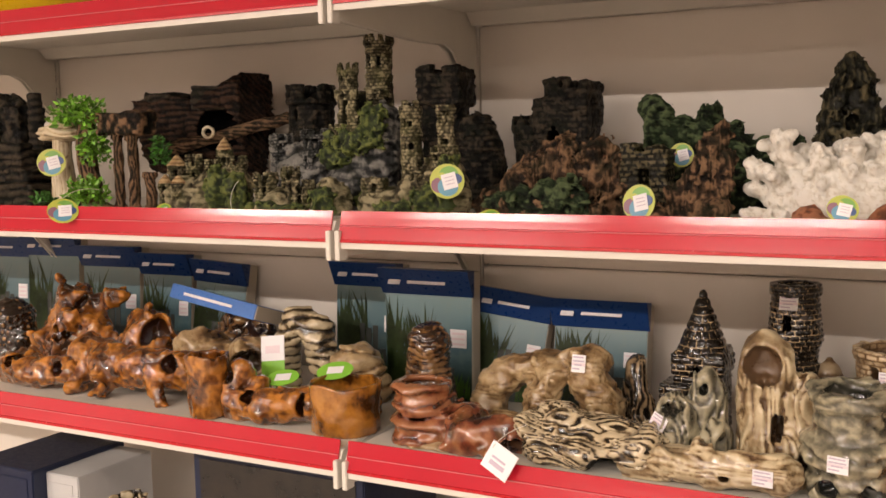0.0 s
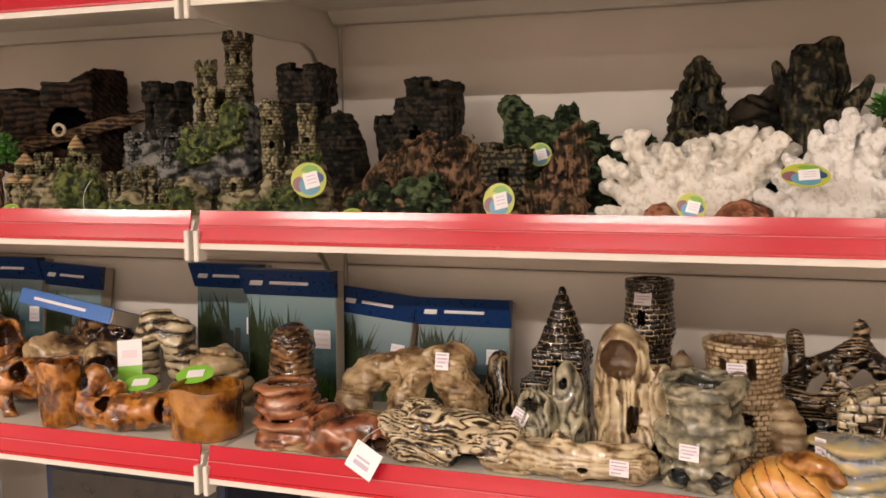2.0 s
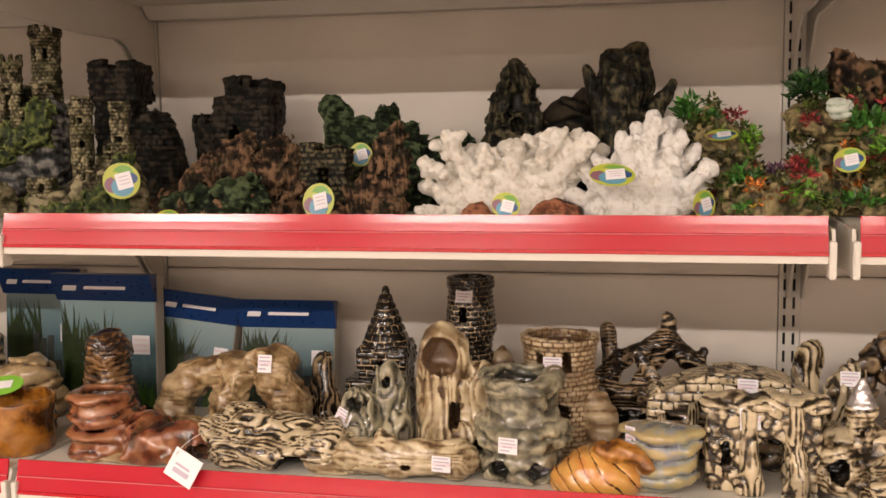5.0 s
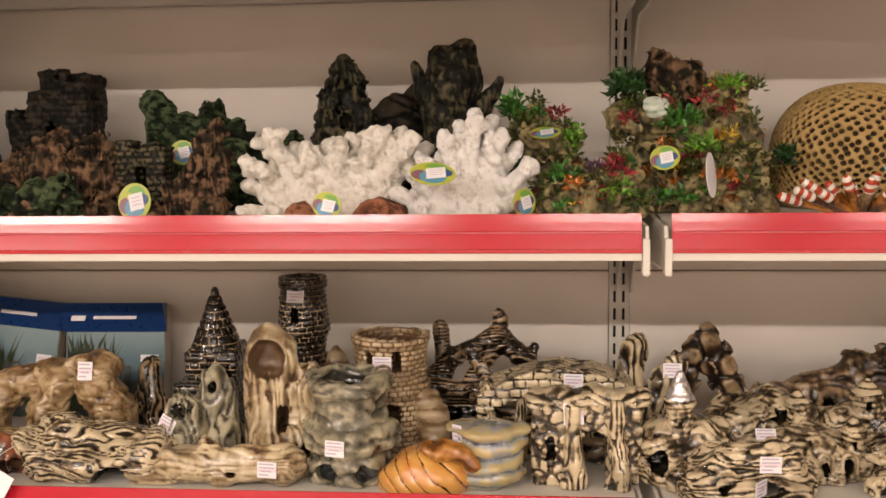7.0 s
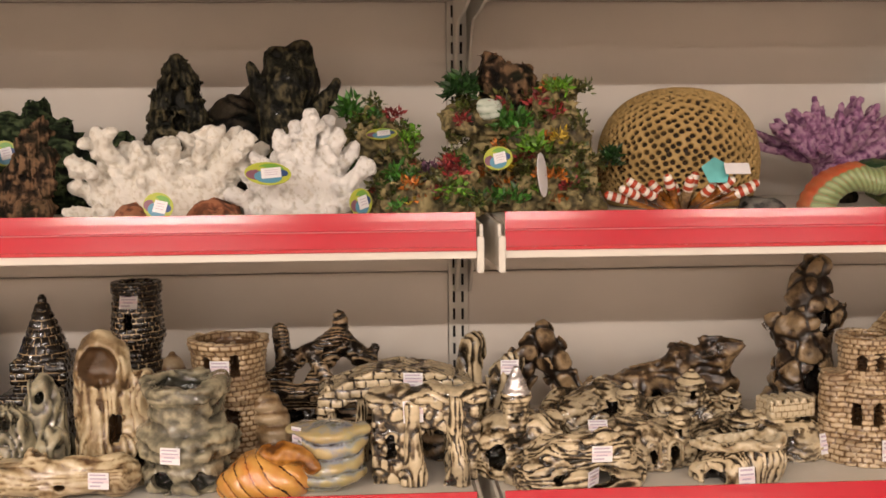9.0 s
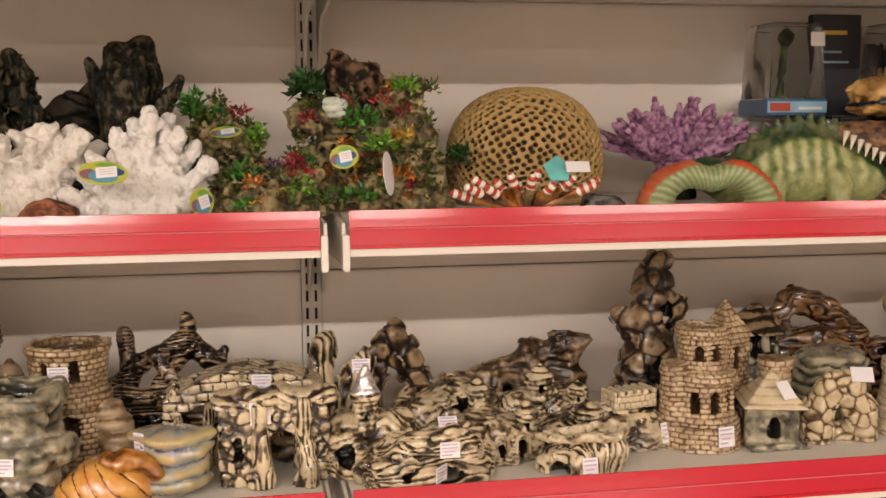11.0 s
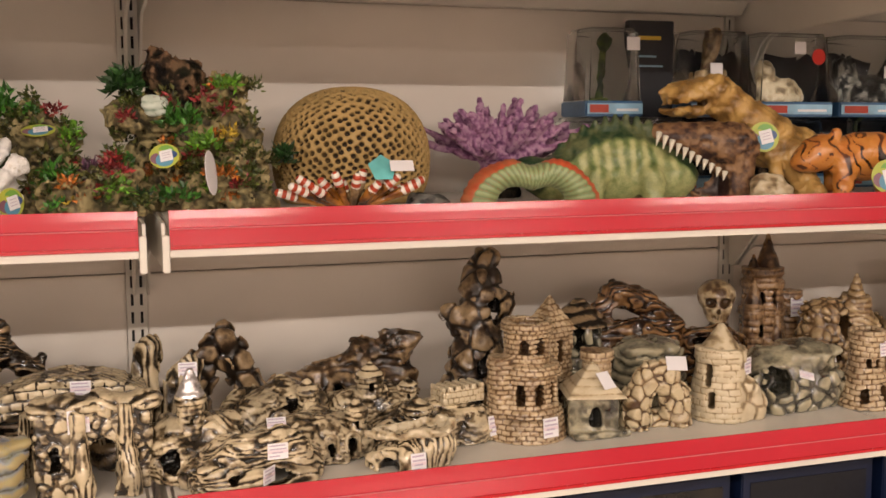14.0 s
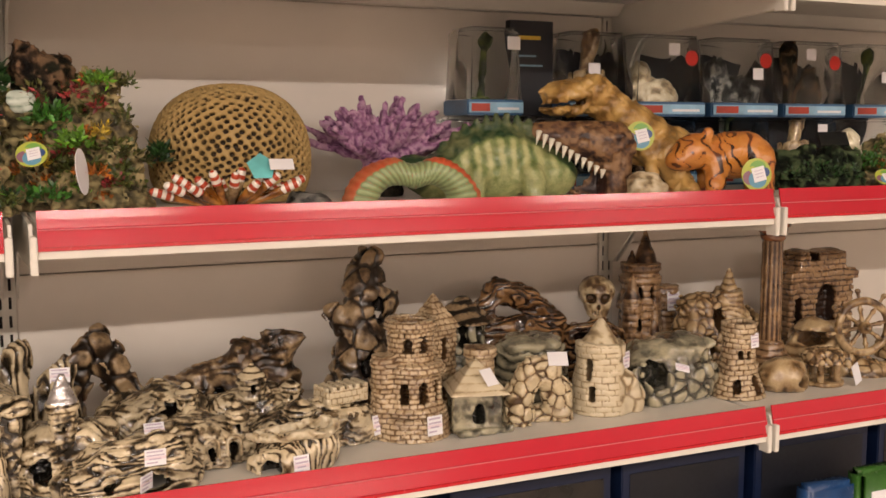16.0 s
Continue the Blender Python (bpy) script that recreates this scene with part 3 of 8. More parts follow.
def hang_tag(parent, x, y, z, rx=80, ry=0, rz=0, r=0.021, oval=1.0, back=False):
    """A round printed card tag with a price sticker on it."""
    r *= 0.88
    bm = bmesh.new()
    bmesh.ops.create_cone(bm, cap_ends=True, segments=28, radius1=r, radius2=r, depth=0.0008)
    bmesh.ops.scale(bm, vec=(1, oval, 1), verts=bm.verts)
    t = part("hang_tag", bm, "label_white" if back else "tag_yellow", parent, "round card tag" if back else "round yellow and green card tag")
    t.matrix_basis = pose(x, y, z, rx, ry, rz)
    if back:
        return t
    for name, mat, s, ox, oy, zz in (("print", "tag_violet", 0.50, -0.42, -0.22, 0.0006), ("print", "tag_green", 0.56, 0.10, 0.36, 0.0007), ("print", "tag_blue", 0.60, 0.05, -0.32, 0.0008), ("print", "tag_navy", 0.34, 0.52, 0.12, 0.0009), ("print", "tag_yellow", 0.22, -0.30, 0.30, 0.0010)):
        b = bmesh.new()
        bmesh.ops.create_cone(b, cap_ends=True, segments=20, radius1=r * s, radius2=r * s, depth=0.0004)
        bmesh.ops.scale(b, vec=(1, oval * 0.9, 1), verts=b.verts)
        bmesh.ops.translate(b, vec=(r * ox, r * oy * oval, zz), verts=b.verts)
        part(name, b, mat, t)
    b = bmesh.new()
    add_box(b, -r * 0.28, r * 0.56, -r * 0.48 * oval, r * 0.42 * oval, 0.0012, 0.0016, 0, pose(0, 0, 0, 0, 0, 14))
    for k in range(3):
        add_box(b, -r * 0.12, r * 0.42, r * oval * (0.18 - 0.2 * k), r * oval * (0.22 - 0.2 * k), 0.00165, 0.0018, 1, pose(0, 0, 0, 0, 0, 14))
    part("price_sticker", b, ["label_white", "label_ink"], t)
    return t


def thread_loop(parent, pts, r=0.0005):
    cu = bpy.data.curves.new("thread", "CURVE")
    cu.dimensions, cu.bevel_depth, cu.bevel_resolution = "3D", r, 1
    sp = cu.splines.new("NURBS")
    sp.points.add(len(pts) - 1)
    for q, c in zip(sp.points, pts):
        q.co = (*c, 1)
    sp.use_endpoint_u = True
    cu.materials.append(M["thread"])
    ob = new("thread", cu)
    ob.parent = parent
    return ob


def rock_on(x, y, z, label, w, d, h, mat, relief, amp=0.004, holes=(), blobs=(), seed=0, vox=0.003, rz=0.0, name="rock_ornament", cat="aquarium ornament", core=True, part_name="rock", bend=0.012):
    """A modelled rock: a core and lumps, bent at random, with holes through the front."""
    t = thing(name, x, y, z, label, cat, rz)
    shapes = [ball(0, 0, h * 0.30, w * 0.48, d * 0.48, h * 0.62)] if core else []
    shapes += [ball(*b) for b in blobs]
    f = warped(union(*shapes, k=0.012), 0.03, bend, seed)
    if holes:
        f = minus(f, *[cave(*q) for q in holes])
    b = cast(part_name, f, (-w * 0.56, w * 0.56, -d * 0.6, d * 0.6, h * 1.12), mat, t, relief, amp, vox)
    return t, b


def limbs_on(x, y, z, label, limbs, mat, relief, amp=0.003, vox=0.003, extra=(), holes=(), name="root_ornament", rz=0.0, k=0.006, bend=0.006, seed=0, part_name="wood", cat="aquarium ornament"):
    """Roots or branches: bent limbs [(points, r, r2), ...] grown together."""
    t = thing(name, x, y, z, label, cat, rz)
    f = union(*[chain(p, a, b) for p, a, b in limbs], *extra, k=k)
    f = warped(f, 0.025, bend, seed)
    if holes:
        f = minus(f, *[cave(*q) for q in holes])
    pts = [(q, max(a, b)) for p, a, b in limbs for q in p]
    x0, x1 = min(q[0] - r for q, r in pts) - 0.01, max(q[0] + r for q, r in pts) + 0.01
    y0, y1 = min(q[1] - r for q, r in pts) - 0.01, max(q[1] + r for q, r in pts) + 0.01
    if extra:
        x0, x1, y0, y1 = x0 - 0.02, x1 + 0.02, y0 - 0.02, y1 + 0.02
    z1 = max(q[2] + r for q, r in pts) + 0.01
    return t, cast(part_name, f, (x0, x1, y0, y1, z1), mat, t, relief, amp, vox)


def leaves(name, parent, n, size, spread, mat, seed=0, up=0.5, long=2.2):
    """A clump of n small pointed leaves round the centre of spread (x, y, z, rx, ry, rz)."""
    rnd = random.Random(seed)
    cx, cy, cz, rx, ry, rz = spread
    bm = bmesh.new()
    size *= 0.62
    for _ in range(int(n * 2.0)):
        a, b = rnd.uniform(0, 2 * math.pi), rnd.uniform(-0.5, 1)
        o = Vector((math.cos(a) * math.sqrt(1 - b * b * 0.9), math.sin(a) * math.sqrt(1 - b * b * 0.9), b))
        k = rnd.uniform(0.3, 1.12)
        c = Vector((cx + rx * o.x * k, cy + ry * o.y * k, cz + rz * o.z * k))
        d = (o * 0.5 + Vector((rnd.uniform(-1, 1), rnd.uniform(-1, 1), up + rnd.uniform(-0.7, 0.7)))).normalized()
        s = d.cross(Vector((rnd.uniform(-1, 1), rnd.uniform(-1, 1), rnd.uniform(-1, 1)))).normalized()
        nn = s.cross(d)
        l, w = size * rnd.uniform(0.7, 1.3), size * rnd.uniform(0.7, 1.3) / long
        v = [bm.verts.new(q) for q in (c, c + d * l * 0.4 + s * w * 0.5 + nn * l * 0.06, c + d * l - nn * l * 0.12, c + d * l * 0.4 - s * w * 0.5 + nn * l * 0.06, c + d * l * 0.5 - nn * l * 0.05)]
        bm.faces.new((v[0], v[1], v[4]))
        bm.faces.new((v[1], v[2], v[4]))
        bm.faces.new((v[2], v[3], v[4]))
        bm.faces.new((v[3], v[0], v[4]))
    return tagged(part(name, bm, mat, parent), kind="stuff")


def leaf_mat(name, colour):
    m, nt, b = nodes_of(name)
    geo = nt.nodes.new("ShaderNodeNewGeometry")
    c = ramp(nt, geo.outputs["Random Per Island"], ((0.0, tuple(v * 0.35 for v in colour)), (0.6, tuple(v * 0.75 for v in colour)), (1.0, tuple(min(1, v * 1.5) for v in colour))))
    nt.links.new(c, b.inputs["Base Color"])
    b.inputs["Roughness"].default_value = 0.4
    return m


M["leaf_green"] = leaf_mat("leaf_green", (0.06, 0.20, 0.025))
M["leaf_lime"] = leaf_mat("leaf_lime", (0.16, 0.36, 0.03))
M["leaf_olive"] = leaf_mat("leaf_olive", (0.085, 0.085, 0.022))
M["leaf_moss"] = leaf_mat("leaf_moss", (0.10, 0.125, 0.025))
M["leaf_dark"] = leaf_mat("leaf_dark", (0.028, 0.080, 0.018))
M["leaf_red"] = leaf_mat("leaf_red", (0.28, 0.03, 0.03))
M["leaf_orange"] = leaf_mat("leaf_orange", (0.50, 0.16, 0.02))
M["leaf_yellow"] = leaf_mat("leaf_yellow", (0.48, 0.33, 0.03))
M["leaf_plum"] = leaf_mat("leaf_plum", (0.12, 0.05, 0.09))


# ======== lower shelf: glazed ceramics ========
# --- brown ceramics ---
t, b = rock_on(-1.239, 1.62, S2, "dark brown ceramic vase with beaded honey spots", 0.12, 0.10, 0.125, "umber_glaze", cobbles(0.012, 3, 0.3), 0.004, name="textured_vase", cat="ceramic vase", part_name="vase",
               blobs=((0, 0, 0.09, 0.05, 0.045, 0.04),), bend=0.004)
t, b = limbs_on(-1.083, 1.65, S2, "amber glazed gnarled root ornament with knot holes", [
    (((-0.11, 0, 0.02), (-0.05, -0.01, 0.06), (0.0, 0, 0.12)), 0.035, 0.03), (((0.11, 0, 0.02), (0.06, -0.01, 0.07), (0.0, 0, 0.13)), 0.032, 0.03),
    (((0, 0, 0.12), (-0.03, 0, 0.165)), 0.03, 0.012), (((0.02, 0, 0.13), (0.10, 0.01, 0.145)), 0.022, 0.012), (((-0.02, -0.02, 0.03), (0.03, -0.03, 0.10)), 0.04, 0.03)],
    "amber_glaze", rough_relief(0.018, 3), 0.012, holes=((0.0, 0.075, 0.020, 0.014, 0.02), (0.03, 0.13, 0.012, 0.012, 0.02)), bend=0.012)
t, b = limbs_on(-1.013, 1.50, S2, "amber glazed hollow log lying on the shelf", [
    (((-0.085, 0, 0.03), (-0.02, -0.01, 0.026), (0.075, 0, 0.035)), 0.026, 0.024), (((-0.02, 0.01, 0.03), (-0.07, 0.02, 0.05)), 0.02, 0.012)],
    "amber_glaze", both(bark(0.012, "x", 2, 0.02), rough_relief(0.013, 2), 0.72), 0.004, holes=((-0.06, 0.045, 0.018, 0.010, 0.02), (0.062, 0.04, 0.014, 0.012, 0.02)), name="log_ornament")
t, b = limbs_on(-0.81, 1.52, S2, "dark amber glazed tree trunk ornament lying on the shelf", [
    (((-0.12, 0.01, 0.055), (-0.03, 0, 0.05), (0.06, 0, 0.05), (0.115, 0, 0.055)), 0.038, 0.030), (((0.06, -0.02, 0.04), (0.10, -0.045, 0.008)), 0.018, 0.012),
    (((-0.05, -0.02, 0.03), (-0.04, -0.045, 0.02)), 0.026, 0.02), (((-0.10, -0.01, 0.04), (-0.11, -0.035, 0.01)), 0.02, 0.016)],
    "amber_glaze", both(bark(0.014, "x", 5, 0.02), rough_relief(0.013, 5), 0.72), 0.006, holes=((-0.055, 0.022, 0.018, 0.018, 0.01), (0.10, 0.066, 0.02, 0.016, 0.03)), name="log_ornament")
t, b = rock_on(-0.873, 1.62, S2, "honey brown glazed hollow stump ornament", 0.135, 0.10, 0.138, "amber_glaze", both(bark(0.016, "z", 7, 0.02), rough_relief(0.013, 7), 0.72), 0.005, holes=((0.03, 0.095, 0.020, 0.028, 0.03, 0.2),), seed=4, name="stump_ornament", part_name="stump")
t, b = rock_on(-0.683, 1.61, S2, "tan glazed rock cave with a dark opening", 0.20, 0.11, 0.095, "tan_glaze", rough_relief(0.02, 2), 0.008, holes=((0.062, 0.055, 0.024, 0.026, 0.03),), blobs=((-0.06, 0, 0.07, 0.04, 0.04, 0.03), (0.06, 0, 0.05, 0.04, 0.045, 0.045)), seed=6)


def open_pot(name, x, y, label, r, h, mat, relief, amp, flare=1.1, squash=1.0, lip=0.006, bulge=0.0, cat="ceramic pot"):
    """A thick-walled open pot."""
    t = thing(name, x, y, S2, label, cat)

    def f(xx, yy, zz):
        q = np.clip(zz / h, 0, 1)
        rr = r * (1 + (flare - 1) * q + bulge * np.sin(q * math.pi))
        d = np.sqrt(xx ** 2 + (yy / squash) ** 2)
        return np.maximum(np.maximum(d - rr, zz - h), -np.maximum(d - rr + lip, 0.012 - zz))
    b = cast("pot", warped(f, 0.03, 0.003, int(r * 1000)), (-r * 1.4, r * 1.4, -r * 1.4, r * 1.4, h), mat, t, relief, amp, 0.0028)
    return t, b


t, b = open_pot("stump_pot", -0.605, 1.47, "amber glazed hollow tree stump cup", 0.030, 0.098, "amber_glaze", both(bark(0.018, "z", 3, 0.02), rough_relief(0.013, 3), 0.72), 0.003, 1.15)
t, b = limbs_on(-0.500, 1.49, S2, "amber glazed branching root with round knot holes", [
    (((-0.085, 0, 0.02), (-0.06, 0, 0.055), (-0.055, 0, 0.07)), 0.028, 0.020), (((-0.06, -0.01, 0.022), (0.0, -0.02, 0.026), (0.085, -0.01, 0.035)), 0.026, 0.024), (((-0.03, 0.0, 0.03), (-0.015, 0.0, 0.05)), 0.022, 0.018)],
    "amber_glaze", both(bark(0.013, "x", 9, 0.02), rough_relief(0.013, 9), 0.72), 0.004, holes=((-0.065, 0.066, 0.014, 0.012, 0.02), (-0.018, 0.038, 0.016, 0.010, 0.01), (0.078, 0.036, 0.008, 0.016, 0.02)))
t, b = open_pot("stump_pot", -0.361, 1.49, "honey brown glazed hollow stump pot", 0.050, 0.074, "honey_glaze", rough_relief(0.030, 4), 0.0020, 1.08)
t, b = limbs_on(-0.545, 1.65, S2, "black and cream striped driftwood arch", [
    (((-0.045, 0, 0.0), (-0.045, 0, 0.08), (-0.01, 0, 0.125)), 0.024, 0.022), (((-0.02, 0, 0.125), (0.025, 0, 0.11), (0.045, -0.01, 0.05), (0.055, -0.01, 0.0)), 0.022, 0.026)],
    "bone_glaze", strata(0.015, 0.006, 3), 0.005, name="driftwood_arch")
t, b = rock_on(-0.440, 1.65, S2, "grey-brown ceramic rock of stacked ledges", 0.10, 0.09, 0.098, "tan_glaze", strata(0.018, 0.010, 4), 0.008, seed=2)
t, b = rock_on(-0.385, 1.56, S2, "small amber glazed spotted shell ornament", 0.06, 0.05, 0.055, "amber_glaze", cobbles(0.014, 8), 0.003, name="shell_ornament", seed=3)
t, b = rock_on(-0.292, 1.62, S2, "dark brown glazed stump of stacked rings", 0.075, 0.07, 0.135, "umber_glaze", both(strata(0.009, 0.009, 8), rough_relief(0.008, 2), 0.4), 0.006, blobs=((0, 0, 0.11, 0.034, 0.032, 0.03), (0, 0, 0.02, 0.042, 0.04, 0.03)), name="stump_ornament", part_name="stump", bend=0.005)


def boot(x, y, rz, label, big):
    t = thing("boot_ornament", x, y, S2, label, "ceramic boot", rz)
    s = 1.0 if big else 0.9
    leg = lambda xx, yy, zz: np.maximum(np.sqrt((xx + 0.025 * s) ** 2 + (yy * 1.05) ** 2) - (0.040 + 0.004 * np.sin(zz * 260)) * s, zz - 0.083 * s)
    foot = union(ball(0.03 * s, 0, 0.022, 0.05 * s, 0.034 * s, 0.034 * s), ball(0.055 * s, 0, 0.02, 0.034 * s, 0.034 * s, 0.036 * s), k=0.01)
    f = minus(union(leg, foot, k=0.012), drum(-0.025 * s, 0, 0.03, 0.12, 0.031 * s))
    b = cast("upper", warped(f, 0.03, 0.004, 2), (-0.075, 0.10, -0.05, 0.05, 0.09), "rust_glaze", t, either(strata(0.017, 0.006, 2), rough_relief(0.02, 1), lambda xx, yy, zz: step(xx, 0.0, 0.03)), 0.006, 0.0028)
    sole = cast("sole", warped(union(ball(0.03 * s, 0, 0.0, 0.056 * s, 0.04 * s, 0.014), ball(-0.025 * s, 0, 0.0, 0.046 * s, 0.042 * s, 0.014)), 0.03, 0.004, 2), (-0.08, 0.10, -0.05, 0.05, 0.02), "tan_glaze", t, rough_relief(0.02, 3), 0.002, 0.003, "pale tan sole")
    laces = [rod((0.012 + 0.012 * i, -0.034, 0.060 - 0.006 * i), (0.014 + 0.012 * i, 0.02, 0.066 - 0.007 * i), 0.0035) for i in range(3)]
    cast("laces", union(*laces), (-0.02, 0.06, -0.05, 0.03, 0.08), "rust_glaze", t, None, 0, 0.002)
    return t, b


t, b = boot(-0.205, 1.49, 0, "red-brown glazed ceramic boot with slouched shaft", True)
sticker(t, b, 0.055, 0.035)
t, b = rock_on(-0.128, 1.475, S2, "red-brown glazed ceramic boot lying on its side", 0.125, 0.075, 0.066, "rust_glaze", rough_relief(0.022, 4), 0.005, holes=((0.05, 0.012, 0.02, 0.016, 0.01),), seed=8, name="boot_ornament", cat="ceramic boot", part_name="upper")
sticker(t, b, -0.005, 0.052, tilt=-8)
t, b = limbs_on(-0.088, 1.60, S2, "pale tan ceramic rock arch with cave openings", [
    (((-0.095, 0, 0.015), (-0.085, 0, 0.06), (-0.05, 0, 0.085)), 0.028, 0.022), (((-0.06, 0, 0.085), (0.0, 0, 0.095), (0.05, 0, 0.10), (0.075, 0, 0.115)), 0.022, 0.020),
    (((0.02, -0.01, 0.09), (0.0, -0.02, 0.05), (0.01, -0.02, 0.01)), 0.022, 0.024), (((0.065, -0.01, 0.10), (0.085, -0.01, 0.04), (0.085, -0.02, 0.012)), 0.028, 0.030), (((-0.08, -0.02, 0.012), (0.08, -0.025, 0.010)), 0.018, 0.018)],
    "tan_glaze", both(bark(0.011, "x", 6, 0.02), rough_relief(0.016, 6), 0.5), 0.008, holes=((0.045, 0.045, 0.013, 0.015, 0.03),), name="rock_arch", part_name="rock")
sticker(t, b, 0.062, 0.112, 0.020, 0.024)
# striped driftwood cave with its string tag
t, b = rock_on(0.020, 1.495, S2, "cream driftwood cave with black-brown grain", 0.20, 0.11, 0.066, "bone_glaze", bark(0.0085, "x", 4, 0.02), 0.005, holes=((0.035, 0.0, 0.030, 0.026, 0.04),), blobs=((0.07, -0.01, 0.03, 0.03, 0.035, 0.03), (-0.05, 0, 0.04, 0.05, 0.04, 0.026)), seed=5, name="driftwood_cave", part_name="wood", vox=0.0028)
bm = box_bm(-0.021, 0.021, -0.0006, 0.0006, -0.018, 0.018)
add_box(bm, -0.012, 0.012, -0.001, -0.0007, -0.010, -0.004, 1)
add_box(bm, -0.012, 0.010, -0.001, -0.0007, -0.001, 0.002, 1)
tg = part("hang_tag", bm, ["label_white", "label_ink"], t, "white card price tag on a string")
tg.matrix_basis = pose(-0.088, -0.098, 0.018, -18, 24, -12)
thread_loop(t, [(-0.098, -0.096, 0.034), (-0.09, -0.08, 0.05), (-0.07, -0.055, 0.055)])
t, b = limbs_on(0.027, 1.66, S2, "dark brown root bundle ornament", [
    (((0, 0, 0.095), (-0.012, 0, 0.05), (-0.028, -0.01, 0.0)), 0.014, 0.008), (((0, 0, 0.095), (0.012, -0.01, 0.05), (0.030, -0.01, 0.0)), 0.013, 0.008), (((0, -0.005, 0.09), (0.0, -0.02, 0.04), (0.004, -0.03, 0.0)), 0.012, 0.007)],
    "dark_glaze", bark(0.007, "z", 2), 0.003)

# --- houses and towers on the lower shelf ---
t = thing("house_ornament", 0.115, 1.68, S2, "dark glazed ceramic fairy house with a steep tiled roof", "ceramic house")
b = cast("wall", minus(union(block(0, 0, 0.06, 0.033, 0.03, 0.065), block(-0.032, -0.008, 0.035, 0.02, 0.028, 0.04), block(0.0, -0.0, 0.105, 0.036, 0.033, 0.012), k=0.006),
    window(0, 0, -90, 0.085, 0.007, 0.012, 0.03), window(0.022, 0, -90, 0.085, 0.005, 0.008, 0.03), window(-0.034, 0, -90, 0.04, 0.008, 0.014, 0.03), window(0.01, 0, -90, 0.03, 0.009, 0.016, 0.03)),
    (-0.056, 0.04, -0.04, 0.04, 0.125), "lined_glaze", t, bricks(0.014, 0.009), 0.003, 0.0024, tones=turned(bricks(0.014, 0.009)))
cast("roof", drum(0, 0, 0.118, 0.208, 0.036, 0.002), (-0.04, 0.04, -0.04, 0.04, 0.21), "lined_glaze", t, bricks(0.012, 0.011, (0, 0, 0.03)), 0.003, 0.0024, "steep tiled roof", low=0.11, tones=turned(bricks(0.012, 0.011, (0, 0, 0.03))))
t = thing("tower_ornament", 0.240, 1.70, S2, "dark glazed round ceramic tower with brickwork and side turret", "ceramic tower")
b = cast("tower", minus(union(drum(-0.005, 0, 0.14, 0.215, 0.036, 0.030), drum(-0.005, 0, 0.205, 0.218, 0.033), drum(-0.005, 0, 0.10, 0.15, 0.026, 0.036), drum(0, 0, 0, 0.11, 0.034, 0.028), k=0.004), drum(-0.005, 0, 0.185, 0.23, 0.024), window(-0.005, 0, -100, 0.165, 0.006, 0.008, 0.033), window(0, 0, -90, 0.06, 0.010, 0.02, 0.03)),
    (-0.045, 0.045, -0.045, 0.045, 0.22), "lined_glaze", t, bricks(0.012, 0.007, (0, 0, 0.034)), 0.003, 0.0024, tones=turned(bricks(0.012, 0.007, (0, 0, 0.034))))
cast("turret", union(drum(0.040, 0.0, 0, 0.085, 0.024), drum(0.040, 0, 0.08, 0.12, 0.028, 0.004)), (0.01, 0.07, -0.03, 0.03, 0.12), "brick_glaze", t, strata(0.02, 0.003, 2), 0.003, 0.0026)
sticker(t, b, -0.008, 0.195)
t, b = limbs_on(0.135, 1.54, S2, "grey and cream glazed cluster of hollow tree stumps", [
    (((0.02, 0.01, 0.0), (0.022, 0.01, 0.09), (0.018, 0, 0.115)), 0.030, 0.012), (((-0.015, -0.02, 0.0), (-0.012, -0.02, 0.07)), 0.032, 0.026), (((-0.045, -0.02, 0.01), (-0.05, -0.02, 0.045)), 0.018, 0.012), (((0.03, -0.03, 0.0), (0.04, -0.03, 0.05)), 0.02, 0.016)],
    "grey_glaze", bark(0.014, "z", 4, 0.02), 0.006, holes=((0.018, 0.10, 0.008, 0.010, 0.02), (-0.012, 0.028, 0.014, 0.012, 0.02), (-0.015, 0.078, 0.016, 0.010, 0.0)), name="stump_cluster")
sticker(t, b, -0.028, 0.062, tilt=-20)
t, b = limbs_on(0.178, 1.465, S2, "beige ceramic log with a round hole and cut branch", [
    (((-0.09, 0, 0.020), (-0.02, 0, 0.022), (0.085, 0, 0.024)), 0.020, 0.023), (((0.0, -0.004, 0.02), (-0.004, -0.006, 0.048)), 0.015, 0.013), (((-0.045, -0.01, 0.03), (-0.055, -0.012, 0.040)), 0.012, 0.008)],
    "cream_glaze", both(bark(0.008, "x", 6), rough_relief(0.008, 3), 0.3), 0.003, holes=((0.022, 0.018, 0.008, 0.006, 0.02), (-0.003, 0.058, 0.008, 0.006, 0.02)), name="log_ornament", vox=0.0026)
sticker(t, b, 0.068, 0.026)
t = thing("tree_stump", 0.245, 1.54, S2, "tall cream and brown hollow tree stump ornament", "ceramic stump")
f = warped(union(rod((-0.012, 0.005, 0), (-0.016, 0, 0.145), 0.040, 0.030), ball(-0.018, 0, 0.145, 0.030, 0.028, 0.032), rod((0.025, -0.01, 0), (0.030, 0, 0.115), 0.032, 0.016), rod((0.02, -0.03, 0.0), (0.01, -0.02, 0.05), 0.022, 0.012), rod((-0.035, -0.02, 0), (-0.03, -0.01, 0.04), 0.016, 0.01), k=0.012), 0.03, 0.005, 3)
